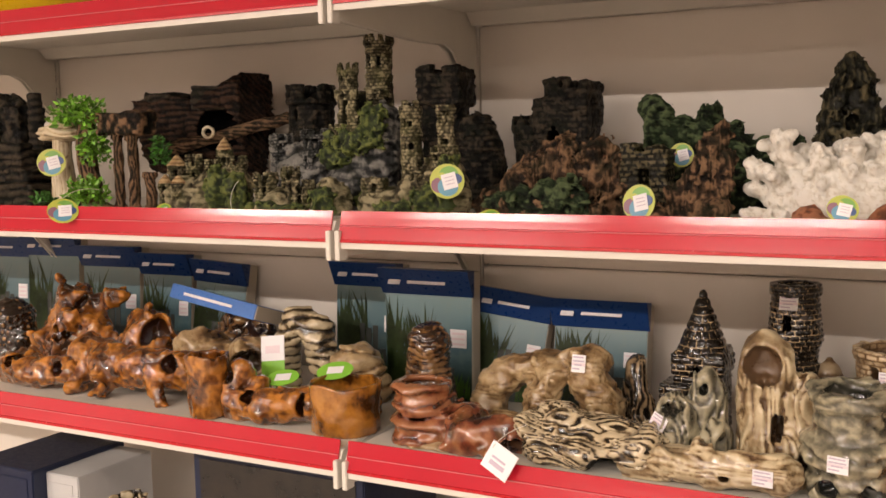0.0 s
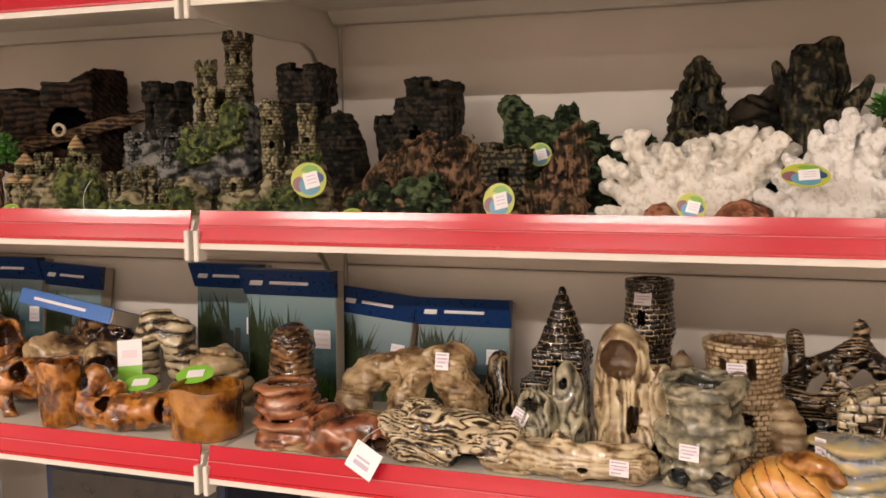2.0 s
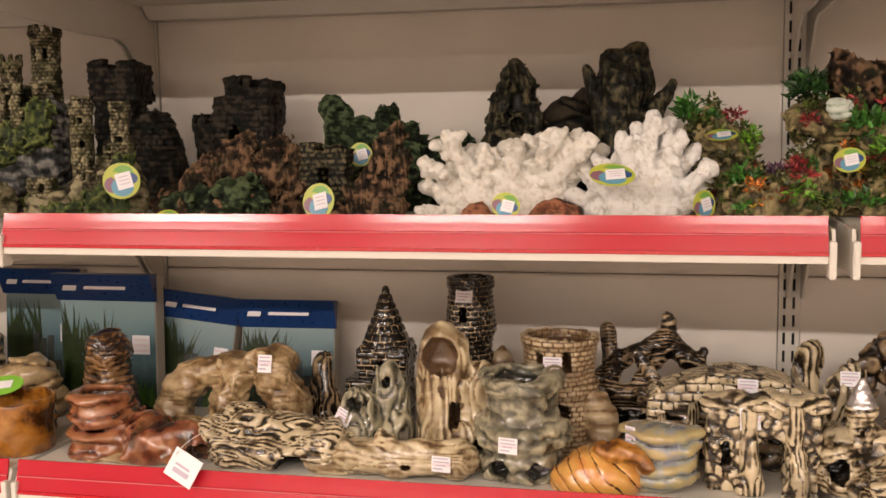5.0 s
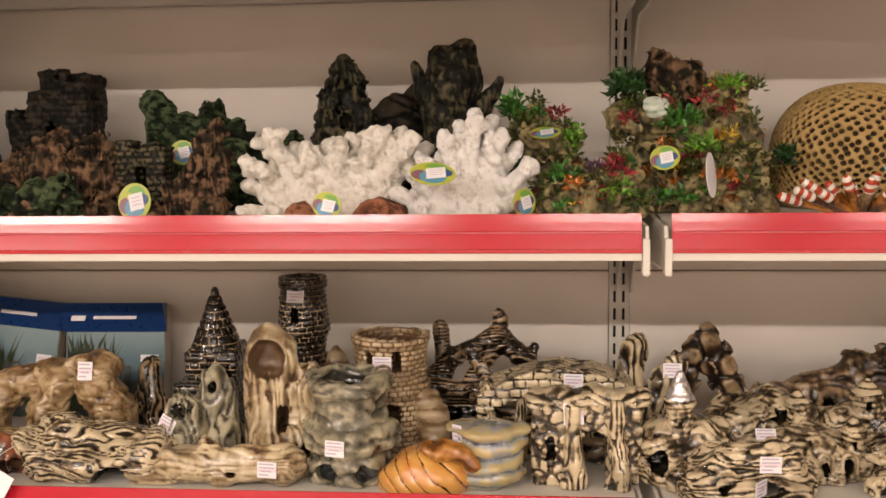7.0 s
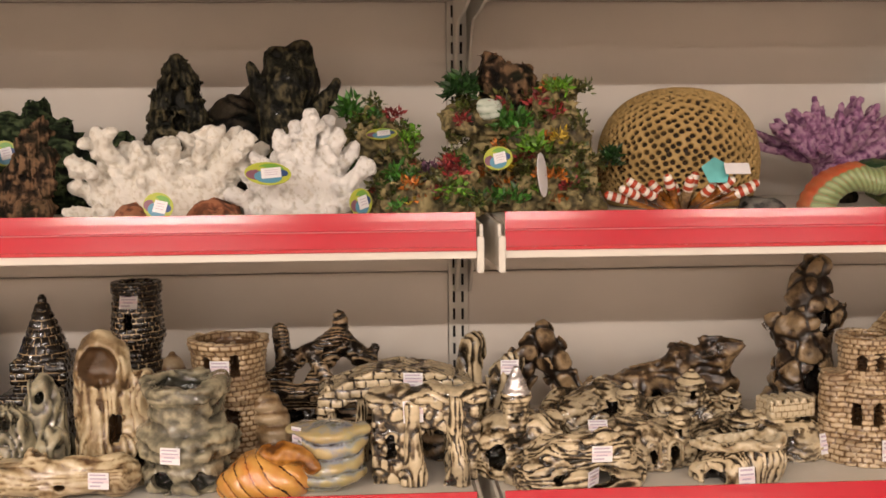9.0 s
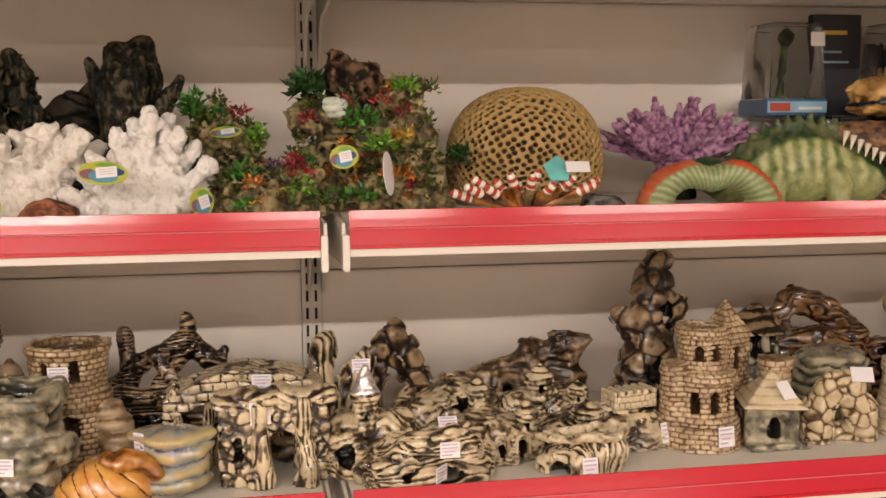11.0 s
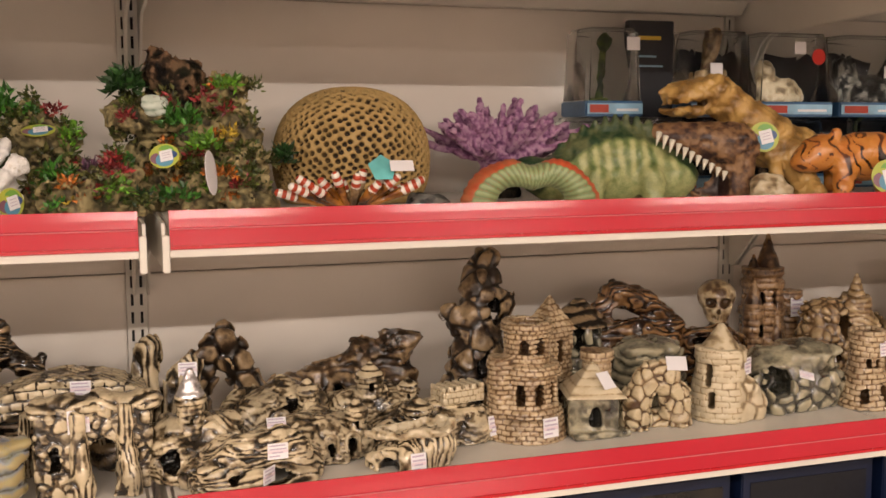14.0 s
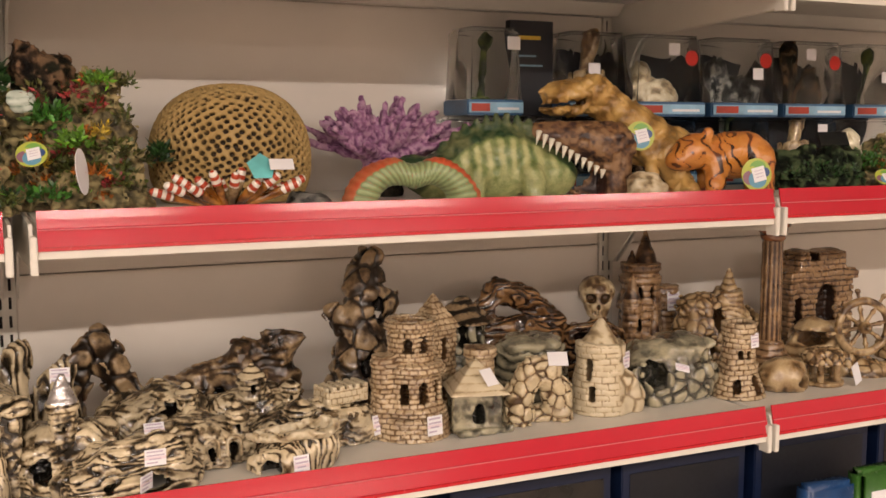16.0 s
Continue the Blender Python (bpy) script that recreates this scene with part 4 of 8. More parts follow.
b = cast("stump", minus(f, lambda x, y, z: ball(-0.014, -0.026, 0.140, 0.023, 0.024, 0.026)(x, y, z), window(0.002, 0, -90, 0.062, 0.0085, 0.014, 0.03), cave(0.03, 0.025, 0.012, 0.014, 0.02)), (-0.065, 0.075, -0.06, 0.05, 0.185), "cream_glaze", t,
         either(bark(0.012, "z", 8, 0.02), rough_relief(0.03, 2), lambda x, y, z: step(z, 0.118, 0.13) * step(0.015 - x, 0, 0.01)), 0.006, 0.0028)
t = thing("jar_ornament", 0.335, 1.50, S2, "grey-green glazed ceramic skull-like jar with folded rim", "ceramic jar")
f = warped(union(drum(0, 0, 0.075, 0.128, 0.042, 0.046), ball(0, 0, 0.055, 0.058, 0.052, 0.030), ball(0, -0.01, 0.02, 0.050, 0.045, 0.034), drum(0, 0, 0.112, 0.125, 0.050), k=0.010), 0.03, 0.004, 6)
b = cast("jar", minus(f, drum(0, 0, 0.09, 0.15, 0.034), cave(-0.022, 0.018, 0.014, 0.014, -0.01), cave(0.026, 0.016, 0.015, 0.015, -0.01)), (-0.07, 0.07, -0.065, 0.065, 0.135), "grey_glaze", t, both(strata(0.019, 0.016, 9), rough_relief(0.013, 4), 0.4), 0.007, 0.0028)
sticker(t, b, -0.008, 0.052)
t = thing("tower_ornament", 0.380, 1.60, S2, "cream brick ceramic tower with arched windows and stairs", "ceramic tower")
w1 = [(-118, 0.125, 0.007, 0.011), (-72, 0.125, 0.007, 0.011)]
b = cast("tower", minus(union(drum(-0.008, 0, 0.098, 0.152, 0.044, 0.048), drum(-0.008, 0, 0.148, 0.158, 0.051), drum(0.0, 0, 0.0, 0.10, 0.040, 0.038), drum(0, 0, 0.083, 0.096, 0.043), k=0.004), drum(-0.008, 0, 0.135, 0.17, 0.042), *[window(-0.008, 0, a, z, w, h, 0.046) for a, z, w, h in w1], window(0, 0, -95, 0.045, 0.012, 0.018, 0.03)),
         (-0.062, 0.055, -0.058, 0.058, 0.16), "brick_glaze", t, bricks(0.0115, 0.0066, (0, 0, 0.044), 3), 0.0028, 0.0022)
cast("stair", warped(union(*[ball(0.040 + 0.004 * i, -0.012 - 0.004 * i, 0.075 - 0.017 * i, 0.020 + 0.003 * i, 0.020, 0.012) for i in range(5)], k=0.004), 0.03, 0.003), (0.0, 0.095, -0.06, 0.03, 0.095), "brick_glaze", t, strata(0.017, 0.004, 1), 0.003, 0.0028, "twisting stair of rough stones")
sticker(t, b, -0.012, 0.128)

# --- black branches, bridge, shell, gate ---
t, b = limbs_on(0.475, 1.68, S2, "black glazed tangle of bare branches with pale grain", [
    (((-0.045, 0, 0.151), (-0.040, 0, 0.093), (-0.045, 0, 0.03)), 0.009, 0.012), (((-0.071, 0, 0.076), (-0.0265, -0.005, 0.109), (0.036, -0.005, 0.143)), 0.010, 0.013), (((0.034, 0, 0.167), (0.038, 0, 0.125)), 0.0085, 0.012), (((0.036, 0, 0.138), (0.060, 0, 0.115), (0.0845, 0, 0.093), (0.120, 0, 0.070)), 0.013, 0.009),
    (((0.082, 0.005, 0.126), (0.070, 0, 0.100)), 0.0065, 0.009), (((-0.070, -0.01, 0.070), (0.0, -0.02, 0.066), (0.10, -0.015, 0.062)), 0.011, 0.012), (((0.0, -0.01, 0.120), (0.030, -0.02, 0.070)), 0.009, 0.009), (((0.030, 0, 0.12), (-0.010, -0.015, 0.070)), 0.009, 0.010), (((-0.06, 0, 0.028), (0.09, 0, 0.028)), 0.026, 0.026)],
    "dark_glaze", bark(0.007, "x", 3, 0.012), 0.003, vox=0.0024, k=0.004, bend=0.004, holes=((-0.03, 0.035, 0.014, 0.012, 0.03), (0.012, 0.032, 0.012, 0.012, 0.03), (0.060, 0.035, 0.012, 0.010, 0.03)), name="branch_ornament")
sticker(t, b, 0.062, 0.078)
t = thing("bridge_ornament", 0.585, 1.59, S2, "cream ceramic stone bridge on posts with dark joints", "ceramic bridge")
deck = lambda x, y, z: np.maximum(np.abs(z - 0.108 + 3.0 * (x - 0.01) ** 2) - 0.013, np.maximum(np.abs(x) - 0.098, np.abs(y) - 0.035))
b = cast("deck", warped(deck, 0.03, 0.002), (-0.10, 0.10, -0.04, 0.04, 0.13), "bone_glaze", t, bricks(0.015, 0.011, None, 2), 0.003, 0.0024)
for px_ in (-0.085, -0.045, -0.002, 0.045, 0.088):
    cast("post", warped(rod((px_, -0.022, 0), (px_ + 0.002, -0.022, 0.095), 0.0075, 0.006), 0.02, 0.003, int(px_ * 999)), (px_ - 0.012, px_ + 0.012, -0.034, -0.01, 0.10), "bone_glaze", t, bark(0.006, "z", 2), 0.002, 0.0024)
cast("rock", warped(union(block(0, 0.02, 0.04, 0.095, 0.016, 0.045), ball(0.06, 0, 0.03, 0.045, 0.035, 0.05), k=0.01), 0.03, 0.008), (-0.105, 0.11, -0.04, 0.045, 0.09), "dark_glaze", t, strata(0.012, 0.012, 5), 0.004, 0.0035)
sticker(t, b, 0.022, 0.108)


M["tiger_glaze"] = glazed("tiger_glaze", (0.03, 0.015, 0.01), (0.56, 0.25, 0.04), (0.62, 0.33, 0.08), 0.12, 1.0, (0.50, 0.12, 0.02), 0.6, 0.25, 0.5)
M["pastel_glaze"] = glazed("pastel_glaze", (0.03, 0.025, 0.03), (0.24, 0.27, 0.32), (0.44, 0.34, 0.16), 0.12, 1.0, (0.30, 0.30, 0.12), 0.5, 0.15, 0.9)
t = thing("shell_ornament", 0.470, 1.475, S2, "orange tiger-striped glazed ceramic shell cave", "ceramic shell")
body = cast("shell", warped(union(ball(-0.035, -0.01, 0.015, 0.048, 0.04, 0.036), ball(-0.065, -0.01, 0.008, 0.03, 0.03, 0.022), k=0.01), 0.03, 0.003), (-0.10, 0.02, -0.055, 0.04, 0.06), "tiger_glaze", t,
            lambda x, y, z: step(np.abs(np.sin((x * 0.85 + z * 0.7 + 0.05) * 190 + 2 * fuzz(x, y, z, 0.03))), 0.12, 0.40), 0.002, 0.0026)
snail = cast("snail_body", warped(union(ball(0.035, 0, 0.025, 0.042, 0.036, 0.028), ball(0.040, 0, 0.052, 0.036, 0.032, 0.024), ball(0.03, 0, 0.068, 0.04, 0.03, 0.012), ball(0.075, 0, 0.066, 0.008, 0.01, 0.012), k=0.006), 0.03, 0.003), (-0.02, 0.09, -0.045, 0.045, 0.085), "pastel_glaze", t, strata(0.018, 0.006, 7), 0.005, 0.0026, "grey-blue and ochre banded body")
cast("collar", warped(union(*[rod((-0.035 + 0.02 * i, -0.028, 0.055 - 0.002 * i * i), (-0.02 + 0.02 * i, -0.032, 0.052 - 0.004 * i * i), 0.011) for i in range(3)], k=0.006), 0.02, 0.004), (-0.055, 0.04, -0.05, -0.01, 0.075), "honey_glaze", t, rough_relief(0.012, 2), 0.003, 0.0026)
sticker(t, snail, 0.0, 0.066, 0.014, 0.024)
t = thing("gate_ornament", 0.618, 1.50, S2, "cream ceramic ruined gate between tree trunks", "ceramic gate")
b = cast("wall", minus(warped(union(block(-0.04, 0, 0.045, 0.022, 0.024, 0.05), block(0.005, 0.005, 0.08, 0.06, 0.025, 0.022), block(0.045, 0.005, 0.04, 0.018, 0.024, 0.05), k=0.006), 0.03, 0.003), window(0.012, 0, -90, 0.025, 0.014, 0.028, 0.0, -9), window(-0.04, 0, -90, 0.045, 0.006, 0.012, 0.02, -0.2)), (-0.065, 0.068, -0.035, 0.035, 0.11), "bone_glaze", t, both(cobbles(0.015, 4, 0.14), strata(0.008, 0.01, 2), 0.35), 0.004, 0.0024)
for k, (a, c) in enumerate((((-0.012, -0.028, 0), (-0.014, -0.024, 0.092)), ((0.040, -0.03, 0), (0.036, -0.024, 0.098)))):
    cast("trunk", warped(union(rod(a, c, 0.012, 0.008), rod((a[0] - 0.012, -0.03, 0), (a[0], -0.03, 0.03), 0.007, 0.005), k=0.005), 0.02, 0.004, k), (a[0] - 0.03, a[0] + 0.028, -0.048, -0.005, 0.105), "bone_glaze", t, bark(0.007, "z", k), 0.003, 0.0026)
cast("rubble", warped(union(*[ball(-0.05 + 0.022 * i, 0.0, 0.100 + 0.004 * (i % 2), 0.018, 0.024, 0.012) for i in range(6)], k=0.004), 0.02, 0.004), (-0.075, 0.085, -0.035, 0.035, 0.12), "bone_glaze", t, strata(0.010, 0.008, 6), 0.003, 0.0028, low=0.08)
sticker(t, b, -0.014, 0.088, 0.024, 0.026)

# --- bay of rocks and castles ---
t, b = limbs_on(0.700, 1.645, S2, "cream and brown grained tree stump with root arch", [
    (((-0.028, 0, 0), (-0.018, 0, 0.07), (-0.010, 0, 0.135)), 0.026, 0.016), (((0.0, 0, 0.03), (0.03, 0, 0.09), (0.045, 0, 0.105)), 0.018, 0.012), (((0.035, 0, 0.10), (0.05, 0, 0.03), (0.05, 0, 0)), 0.014, 0.018)],
    "bone_glaze", bark(0.012, "z", 5), 0.006, name="stump_ornament")
sticker(t, b, 0.038, 0.104)
t, b = limbs_on(0.792, 1.69, S2, "brown ceramic rock arch of rounded boulders", [
    (((-0.042, 0, 0), (-0.036, 0, 0.07), (-0.004, 0, 0.132)), 0.018, 0.019), (((0.0, 0, 0.130), (0.026, 0, 0.08), (0.048, 0, 0.03), (0.054, 0, 0)), 0.020, 0.016), (((-0.040, 0, 0.095), (-0.01, 0, 0.115)), 0.018, 0.016)],
    "stone_glaze", cobbles(0.030, 2, 0.14), 0.008, name="rock_arch", part_name="rock")


def rock_castle(x, y, w, d, h, label, seed, turrets, holes=(), vox=0.003, rz=0.0, mat="bone_glaze", pitch=0.010):
    """A low layered rock that carries small round turrets [(x, y, z0, z1, r, roof)]."""
    t, b = rock_on(x, y, S2, label, w, d, h, mat, both(strata(pitch * 0.8, 0.016, seed), rough_relief(0.009, seed), 0.4), 0.006, holes=holes, seed=seed, vox=vox, rz=rz, name="castle_rock", part_name="rock",
                   blobs=((-w * 0.25, -d * 0.12, h * 0.4, w * 0.22, d * 0.3, h * 0.36), (w * 0.26, -d * 0.1, h * 0.3, w * 0.2, d * 0.32, h * 0.42), (0, -d * 0.25, h * 0.15, w * 0.4, d * 0.2, h * 0.28)))
    for tx, ty, z0, z1, r, roof in turrets:
        cast("turret", tower(tx, ty, z0, z1, r, r * 0.92, 0, ((-95, z0 + (z1 - z0) * 0.5, r * 0.22, r * 0.3),), 1.25, 0.008, False), (tx - r * 1.4, tx + r * 1.4, ty - r * 1.4, ty + r * 1.4, z1), mat, t, both(strata(0.0075, 0.004, 3), rough_relief(0.006, 2), 0.4), 0.003, 0.0022, low=z0)
        if roof:
            cast("turret_roof", drum(tx, ty, z1, z1 + roof, r * 1.25, 0.002), (tx - r * 1.4, tx + r * 1.4, ty - r * 1.4, ty + r * 1.4, z1 + roof), mat, t, strata(0.008, 0.002, 2), 0.0015, 0.0022, low=z1 - 0.001)
    return t, b


M["foil"] = painted("foil", (0.75, 0.72, 0.72), 0.25, 0.1, 0.3, 60, 0.8)
t, b = rock_castle(0.735, 1.525, 0.135, 0.10, 0.085, "cream layered rock castle with a wrapped turret", 11, ((-0.005, -0.02, 0.045, 0.100, 0.016, 0),), ((-0.03, 0.03, 0.012, 0.018, 0.0), (0.0, 0.0, 0.014, 0.024, -0.01)))
cast("turret_roof", drum(-0.005, -0.02, 0.100, 0.134, 0.018, 0.003), (-0.025, 0.02, -0.045, 0.005, 0.135), "foil", t, rough_relief(0.006, 2), 0.002, 0.002, "turret roof in clear crinkled wrap", low=0.099)
t, b = rock_castle(0.845, 1.61, 0.15, 0.11, 0.092, "cream and black layered rock ridge", 12, ((0.04, -0.03, 0.05, 0.08, 0.012, 0.012),), ((0.02, 0.06, 0.018, 0.008, 0.0),))
t, b = rock_on(0.965, 1.69, S2, "dark brown sloping rock with a peak and cave", 0.205, 0.09, 0.10, "stone_glaze", both(strata(0.014, 0.02, 14), rough_relief(0.012, 3), 0.5), 0.008, holes=((-0.02, 0.05, 0.014, 0.012, 0.02), (0.085, 0.140, 0.011, 0.010, 0.0)), blobs=((0.072, 0, 0.10, 0.028, 0.030, 0.066), (0.02, 0, 0.07, 0.035, 0.03, 0.045), (-0.06, 0, 0.04, 0.05, 0.035, 0.04)), seed=9)
t, b = rock_castle(0.880, 1.535, 0.16, 0.09, 0.062, "cream layered rock castle with arched doors", 15, ((0.055, -0.02, 0.03, 0.062, 0.013, 0.015),), ((-0.035, 0.022, 0.018, 0.014, 0.0), (0.018, 0.02, 0.006, 0.012, 0.0), (0.046, 0.02, 0.007, 0.014, 0.0)))
for dx in (0.018, 0.046):
    cast("door_arch", (lambda dx: lambda x, y, z: np.maximum(np.maximum(window(dx, 0, -90, 0.022, 0.0105, 0.008, 0.0, -9)(x, y, z), -window(dx, 0, -90, 0.022, 0.0068, 0.008, 0.0, -9)(x, y, z)), np.abs(y + 0.037) - 0.006))(dx), (dx - 0.014, dx + 0.014, -0.05, -0.025, 0.046), "sand_glaze", t, None, 0, 0.0018, low=0.006)
sticker(t, b, -0.045, 0.050)
t, b = rock_castle(0.985, 1.62, 0.165, 0.11, 0.075, "cream rock castle with domed turrets", 17, ((-0.01, -0.02, 0.055, 0.085, 0.017, 0.018), (0.04, -0.03, 0.04, 0.07, 0.012, 0.01)), ((0.05, 0.045, 0.022, 0.009, 0.0),))
sticker(t, b, 0.055, 0.075)
t, b = limbs_on(0.800, 1.468, S2, "cream and black swirled driftwood cave", [
    (((-0.065, 0, 0.012), (-0.02, -0.01, 0.036), (0.03, -0.01, 0.045), (0.062, 0, 0.018)), 0.020, 0.020), (((-0.06, -0.02, 0.01), (0.0, -0.03, 0.014), (0.06, -0.02, 0.010)), 0.016, 0.014), (((-0.03, 0.01, 0.03), (0.04, 0.015, 0.035)), 0.022, 0.02)],
    "bone_glaze", bark(0.010, "x", 12, 0.022), 0.006, holes=((0.02, 0.014, 0.020, 0.012, 0.0), (-0.03, 0.016, 0.007, 0.007, 0.0)), name="driftwood_cave", vox=0.0026)
sticker(t, b, 0.022, 0.044)
sticker(t, b, 0.008, 0.020)
t, b = rock_castle(1.055, 1.56, 0.165, 0.10, 0.060, "cream and grey rock castle with a battlement terrace", 19, ((-0.035, -0.03, 0.02, 0.055, 0.018, 0.014),), ((-0.06, 0.018, 0.016, 0.016, 0.0),))
cast("terrace", minus(block(0.03, -0.005, 0.064, 0.032, 0.018, 0.012, 12), *[block(0.006 + 0.012 * i, -0.02 + 0.0025 * i, 0.076, 0.003, 0.03, 0.006, 12) for i in range(5)]), (-0.01, 0.07, -0.035, 0.025, 0.078), "sand_glaze", t, bricks(0.010, 0.008), 0.0015, 0.002, "pale battlement terrace", low=0.03)
sticker(t, b, 0.07, 0.022, 0.020, 0.026)
t, b = rock_on(0.992, 1.465, S2, "cream ceramic stump planter with a wavy open rim", 0.118, 0.07, 0.046, "bone_glaze", bark(0.010, "z", 21, 0.02), 0.004, holes=((-0.034, 0.008, 0.013, 0.013, 0.0),), seed=10, name="stump_planter", part_name="planter", vox=0.0026)
cast("rim", warped(minus(ball(0.0, 0, 0.047, 0.058, 0.034, 0.009), ball(0.0, 0, 0.050, 0.048, 0.026, 0.012)), 0.03, 0.006, 4), (-0.065, 0.065, -0.045, 0.045, 0.062), "sand_glaze", t, rough_relief(0.01, 2), 0.002, 0.0022, "pale rolled rim", low=0.034)
sticker(t, b, -0.002, 0.014, 0.020, 0.024)
t, b = limbs_on(1.165, 1.69, S2, "tall dark rock of rounded stones with two cave holes", [
    (((0, 0, 0), (-0.005, 0, 0.06), (0.0, 0, 0.13), (0.008, 0, 0.195)), 0.050, 0.026), (((0.0, 0, 0.18), (0.012, 0, 0.222)), 0.028, 0.020), (((-0.03, 0, 0.13), (-0.042, 0, 0.145)), 0.022, 0.014), (((0.03, 0, 0.15), (0.045, 0, 0.165)), 0.02, 0.012), (((-0.035, -0.01, 0.02), (0.04, -0.01, 0.02)), 0.03, 0.03)],
    "stone_glaze", both(cobbles(0.030, 5, 0.10), rough_relief(0.012, 4), 0.25), 0.008, holes=((0.008, 0.070, 0.021, 0.023, 0.03), (0.018, 0.150, 0.014, 0.026, 0.03)), name="rock_tower", part_name="rock")
t = thing("tower_ornament", 1.180, 1.54, S2, "cream brick ceramic double tower with arched windows", "ceramic tower")
b = cast("tower", minus(union(drum(0, 0, 0.09, 0.150, 0.031, 0.031), drum(0, 0, 0.147, 0.158, 0.035), drum(0, 0, 0, 0.095, 0.044, 0.040), drum(0, 0, 0.088, 0.100, 0.047, 0.042), drum(0, 0, 0.034, 0.042, 0.049, 0.046), drum(0, 0, 0, 0.028, 0.055, 0.050), drum(-0.040, -0.005, 0.0, 0.105, 0.018), drum(-0.040, -0.005, 0.100, 0.112, 0.020, 0.016), k=0.003), drum(0, 0, 0.130, 0.17, 0.027),
    *[window(0, 0, a, 0.122, 0.0065, 0.008, 0.033) for a in (-120, -75, -30)], *[window(0, 0, a, 0.060, 0.007, 0.012, 0.045) for a in (-125, -88, -52, -15)]), (-0.064, 0.062, -0.062, 0.062, 0.16), "brick_glaze", t, bricks(0.0115, 0.0066, (0, 0, 0.045), 5), 0.003, 0.0022)
sticker(t, b, 0.012, 0.022, 0.024, 0.026)
t = thing("spire_ornament", 1.240, 1.60, S2, "cream brick ceramic spire with a pyramid roof", "ceramic tower")
b = cast("wall", minus(block(0, 0, 0.065, 0.024, 0.024, 0.068, 20), window(0, 0, -70, 0.10, 0.006, 0.014, 0.02), window(0.0, 0, -70, 0.04, 0.006, 0.014, 0.02)), (-0.036, 0.036, -0.036, 0.036, 0.135), "brick_glaze", t, bricks(0.0115, 0.0066, None, 2), 0.0025, 0.0024)
cast("roof", lambda x, y, z: np.maximum(np.maximum(np.abs(x * 0.94 + y * 0.34), np.abs(-x * 0.34 + y * 0.94)) - 0.028 * np.clip((0.182 - z) / 0.05, 0, 1.0), 0.132 - z), (-0.036, 0.036, -0.036, 0.036, 0.182), "brick_glaze", t, bricks(0.012, 0.0078), 0.002, 0.0022, "pyramid brick roof", low=0.130)
t = thing("pagoda_ornament", 1.325, 1.68, S2, "grey glazed ceramic temple with a dark curved roof", "ceramic temple")
b = cast("body", warped(minus(union(drum(0, 0, 0.08, 0.125, 0.034), ball(0, 0, 0.05, 0.05, 0.04, 0.05), ball(0.03, -0.01, 0.02, 0.035, 0.04, 0.04), k=0.01), window(0, 0, -110, 0.10, 0.006, 0.013, 0.03), window(0, 0, -65, 0.10, 0.006, 0.013, 0.03), cave(0.0, 0.03, 0.02, 0.018, 0.01)), 0.03, 0.004), (-0.06, 0.07, -0.055, 0.045, 0.13), "grey_glaze", t, cobbles(0.02, 3), 0.004, 0.003)
cast("roof", drum(0, 0, 0.122, 0.160, 0.050, 0.006), (-0.052, 0.052, -0.052, 0.052, 0.162), "dark_glaze", t, strata(0.012, 0.004, 3), 0.003, 0.0028, "dark curved roof", low=0.12)
t = thing("house_ornament", 1.268, 1.52, S2, "small grey ceramic cottage with a pyramid roof and chimney", "ceramic house")
b = cast("wall", minus(union(block(-0.002, 0, 0.028, 0.034, 0.028, 0.032, -15), block(0, 0, 0.003, 0.042, 0.038, 0.006)), window(-0.002, 0, -100, 0.024, 0.008, 0.010, 0.02)), (-0.05, 0.05, -0.045, 0.045, 0.062), "grey_glaze", t, rough_relief(0.014, 3), 0.002, 0.0024)
cast("roof", lambda x, y, z: np.maximum(np.maximum(np.abs(x * 0.966 - y * 0.26), np.abs(x * 0.26 + y * 0.966)) - 0.042 * np.clip((0.100 - z) / 0.045, 0, 1.0), 0.056 - z), (-0.05, 0.05, -0.05, 0.05, 0.10), "sand_glaze", t, strata(0.009, 0.001, 2), 0.0015, 0.0022, "pale pyramid roof", low=0.054)
cast("chimney", union(drum(0.018, 0.022, 0.03, 0.105, 0.020), drum(0.018, 0.022, 0.098, 0.110, 0.023)), (-0.01, 0.045, -0.005, 0.05, 0.11), "brick_glaze", t, bricks(0.012, 0.008, (0.018, 0.022, 0.02)), 0.002, 0.0022, low=0.03)
bm = bmesh.new()
add_box(bm, -0.011, 0.011, -0.013, 0.013, -0.0004, 0.0004)
part("price_sticker", bm, "label_white", t).matrix_basis = pose(0.006, -0.030, 0.079, 48, 0, 20)
t, b = rock_on(1.400, 1.61, S2, "grey-cream ceramic totem with folded brow ridges", 0.115, 0.085, 0.100, "grey_glaze", strata(0.016, 0.012, 23), 0.007, blobs=((0, -0.01, 0.09, 0.05, 0.036, 0.02), (0, -0.02, 0.06, 0.045, 0.035, 0.03), (-0.03, 0, 0.02, 0.03, 0.035, 0.04), (0.03, 0, 0.02, 0.03, 0.035, 0.04)), seed=13, name="totem_ornament", bend=0.006)
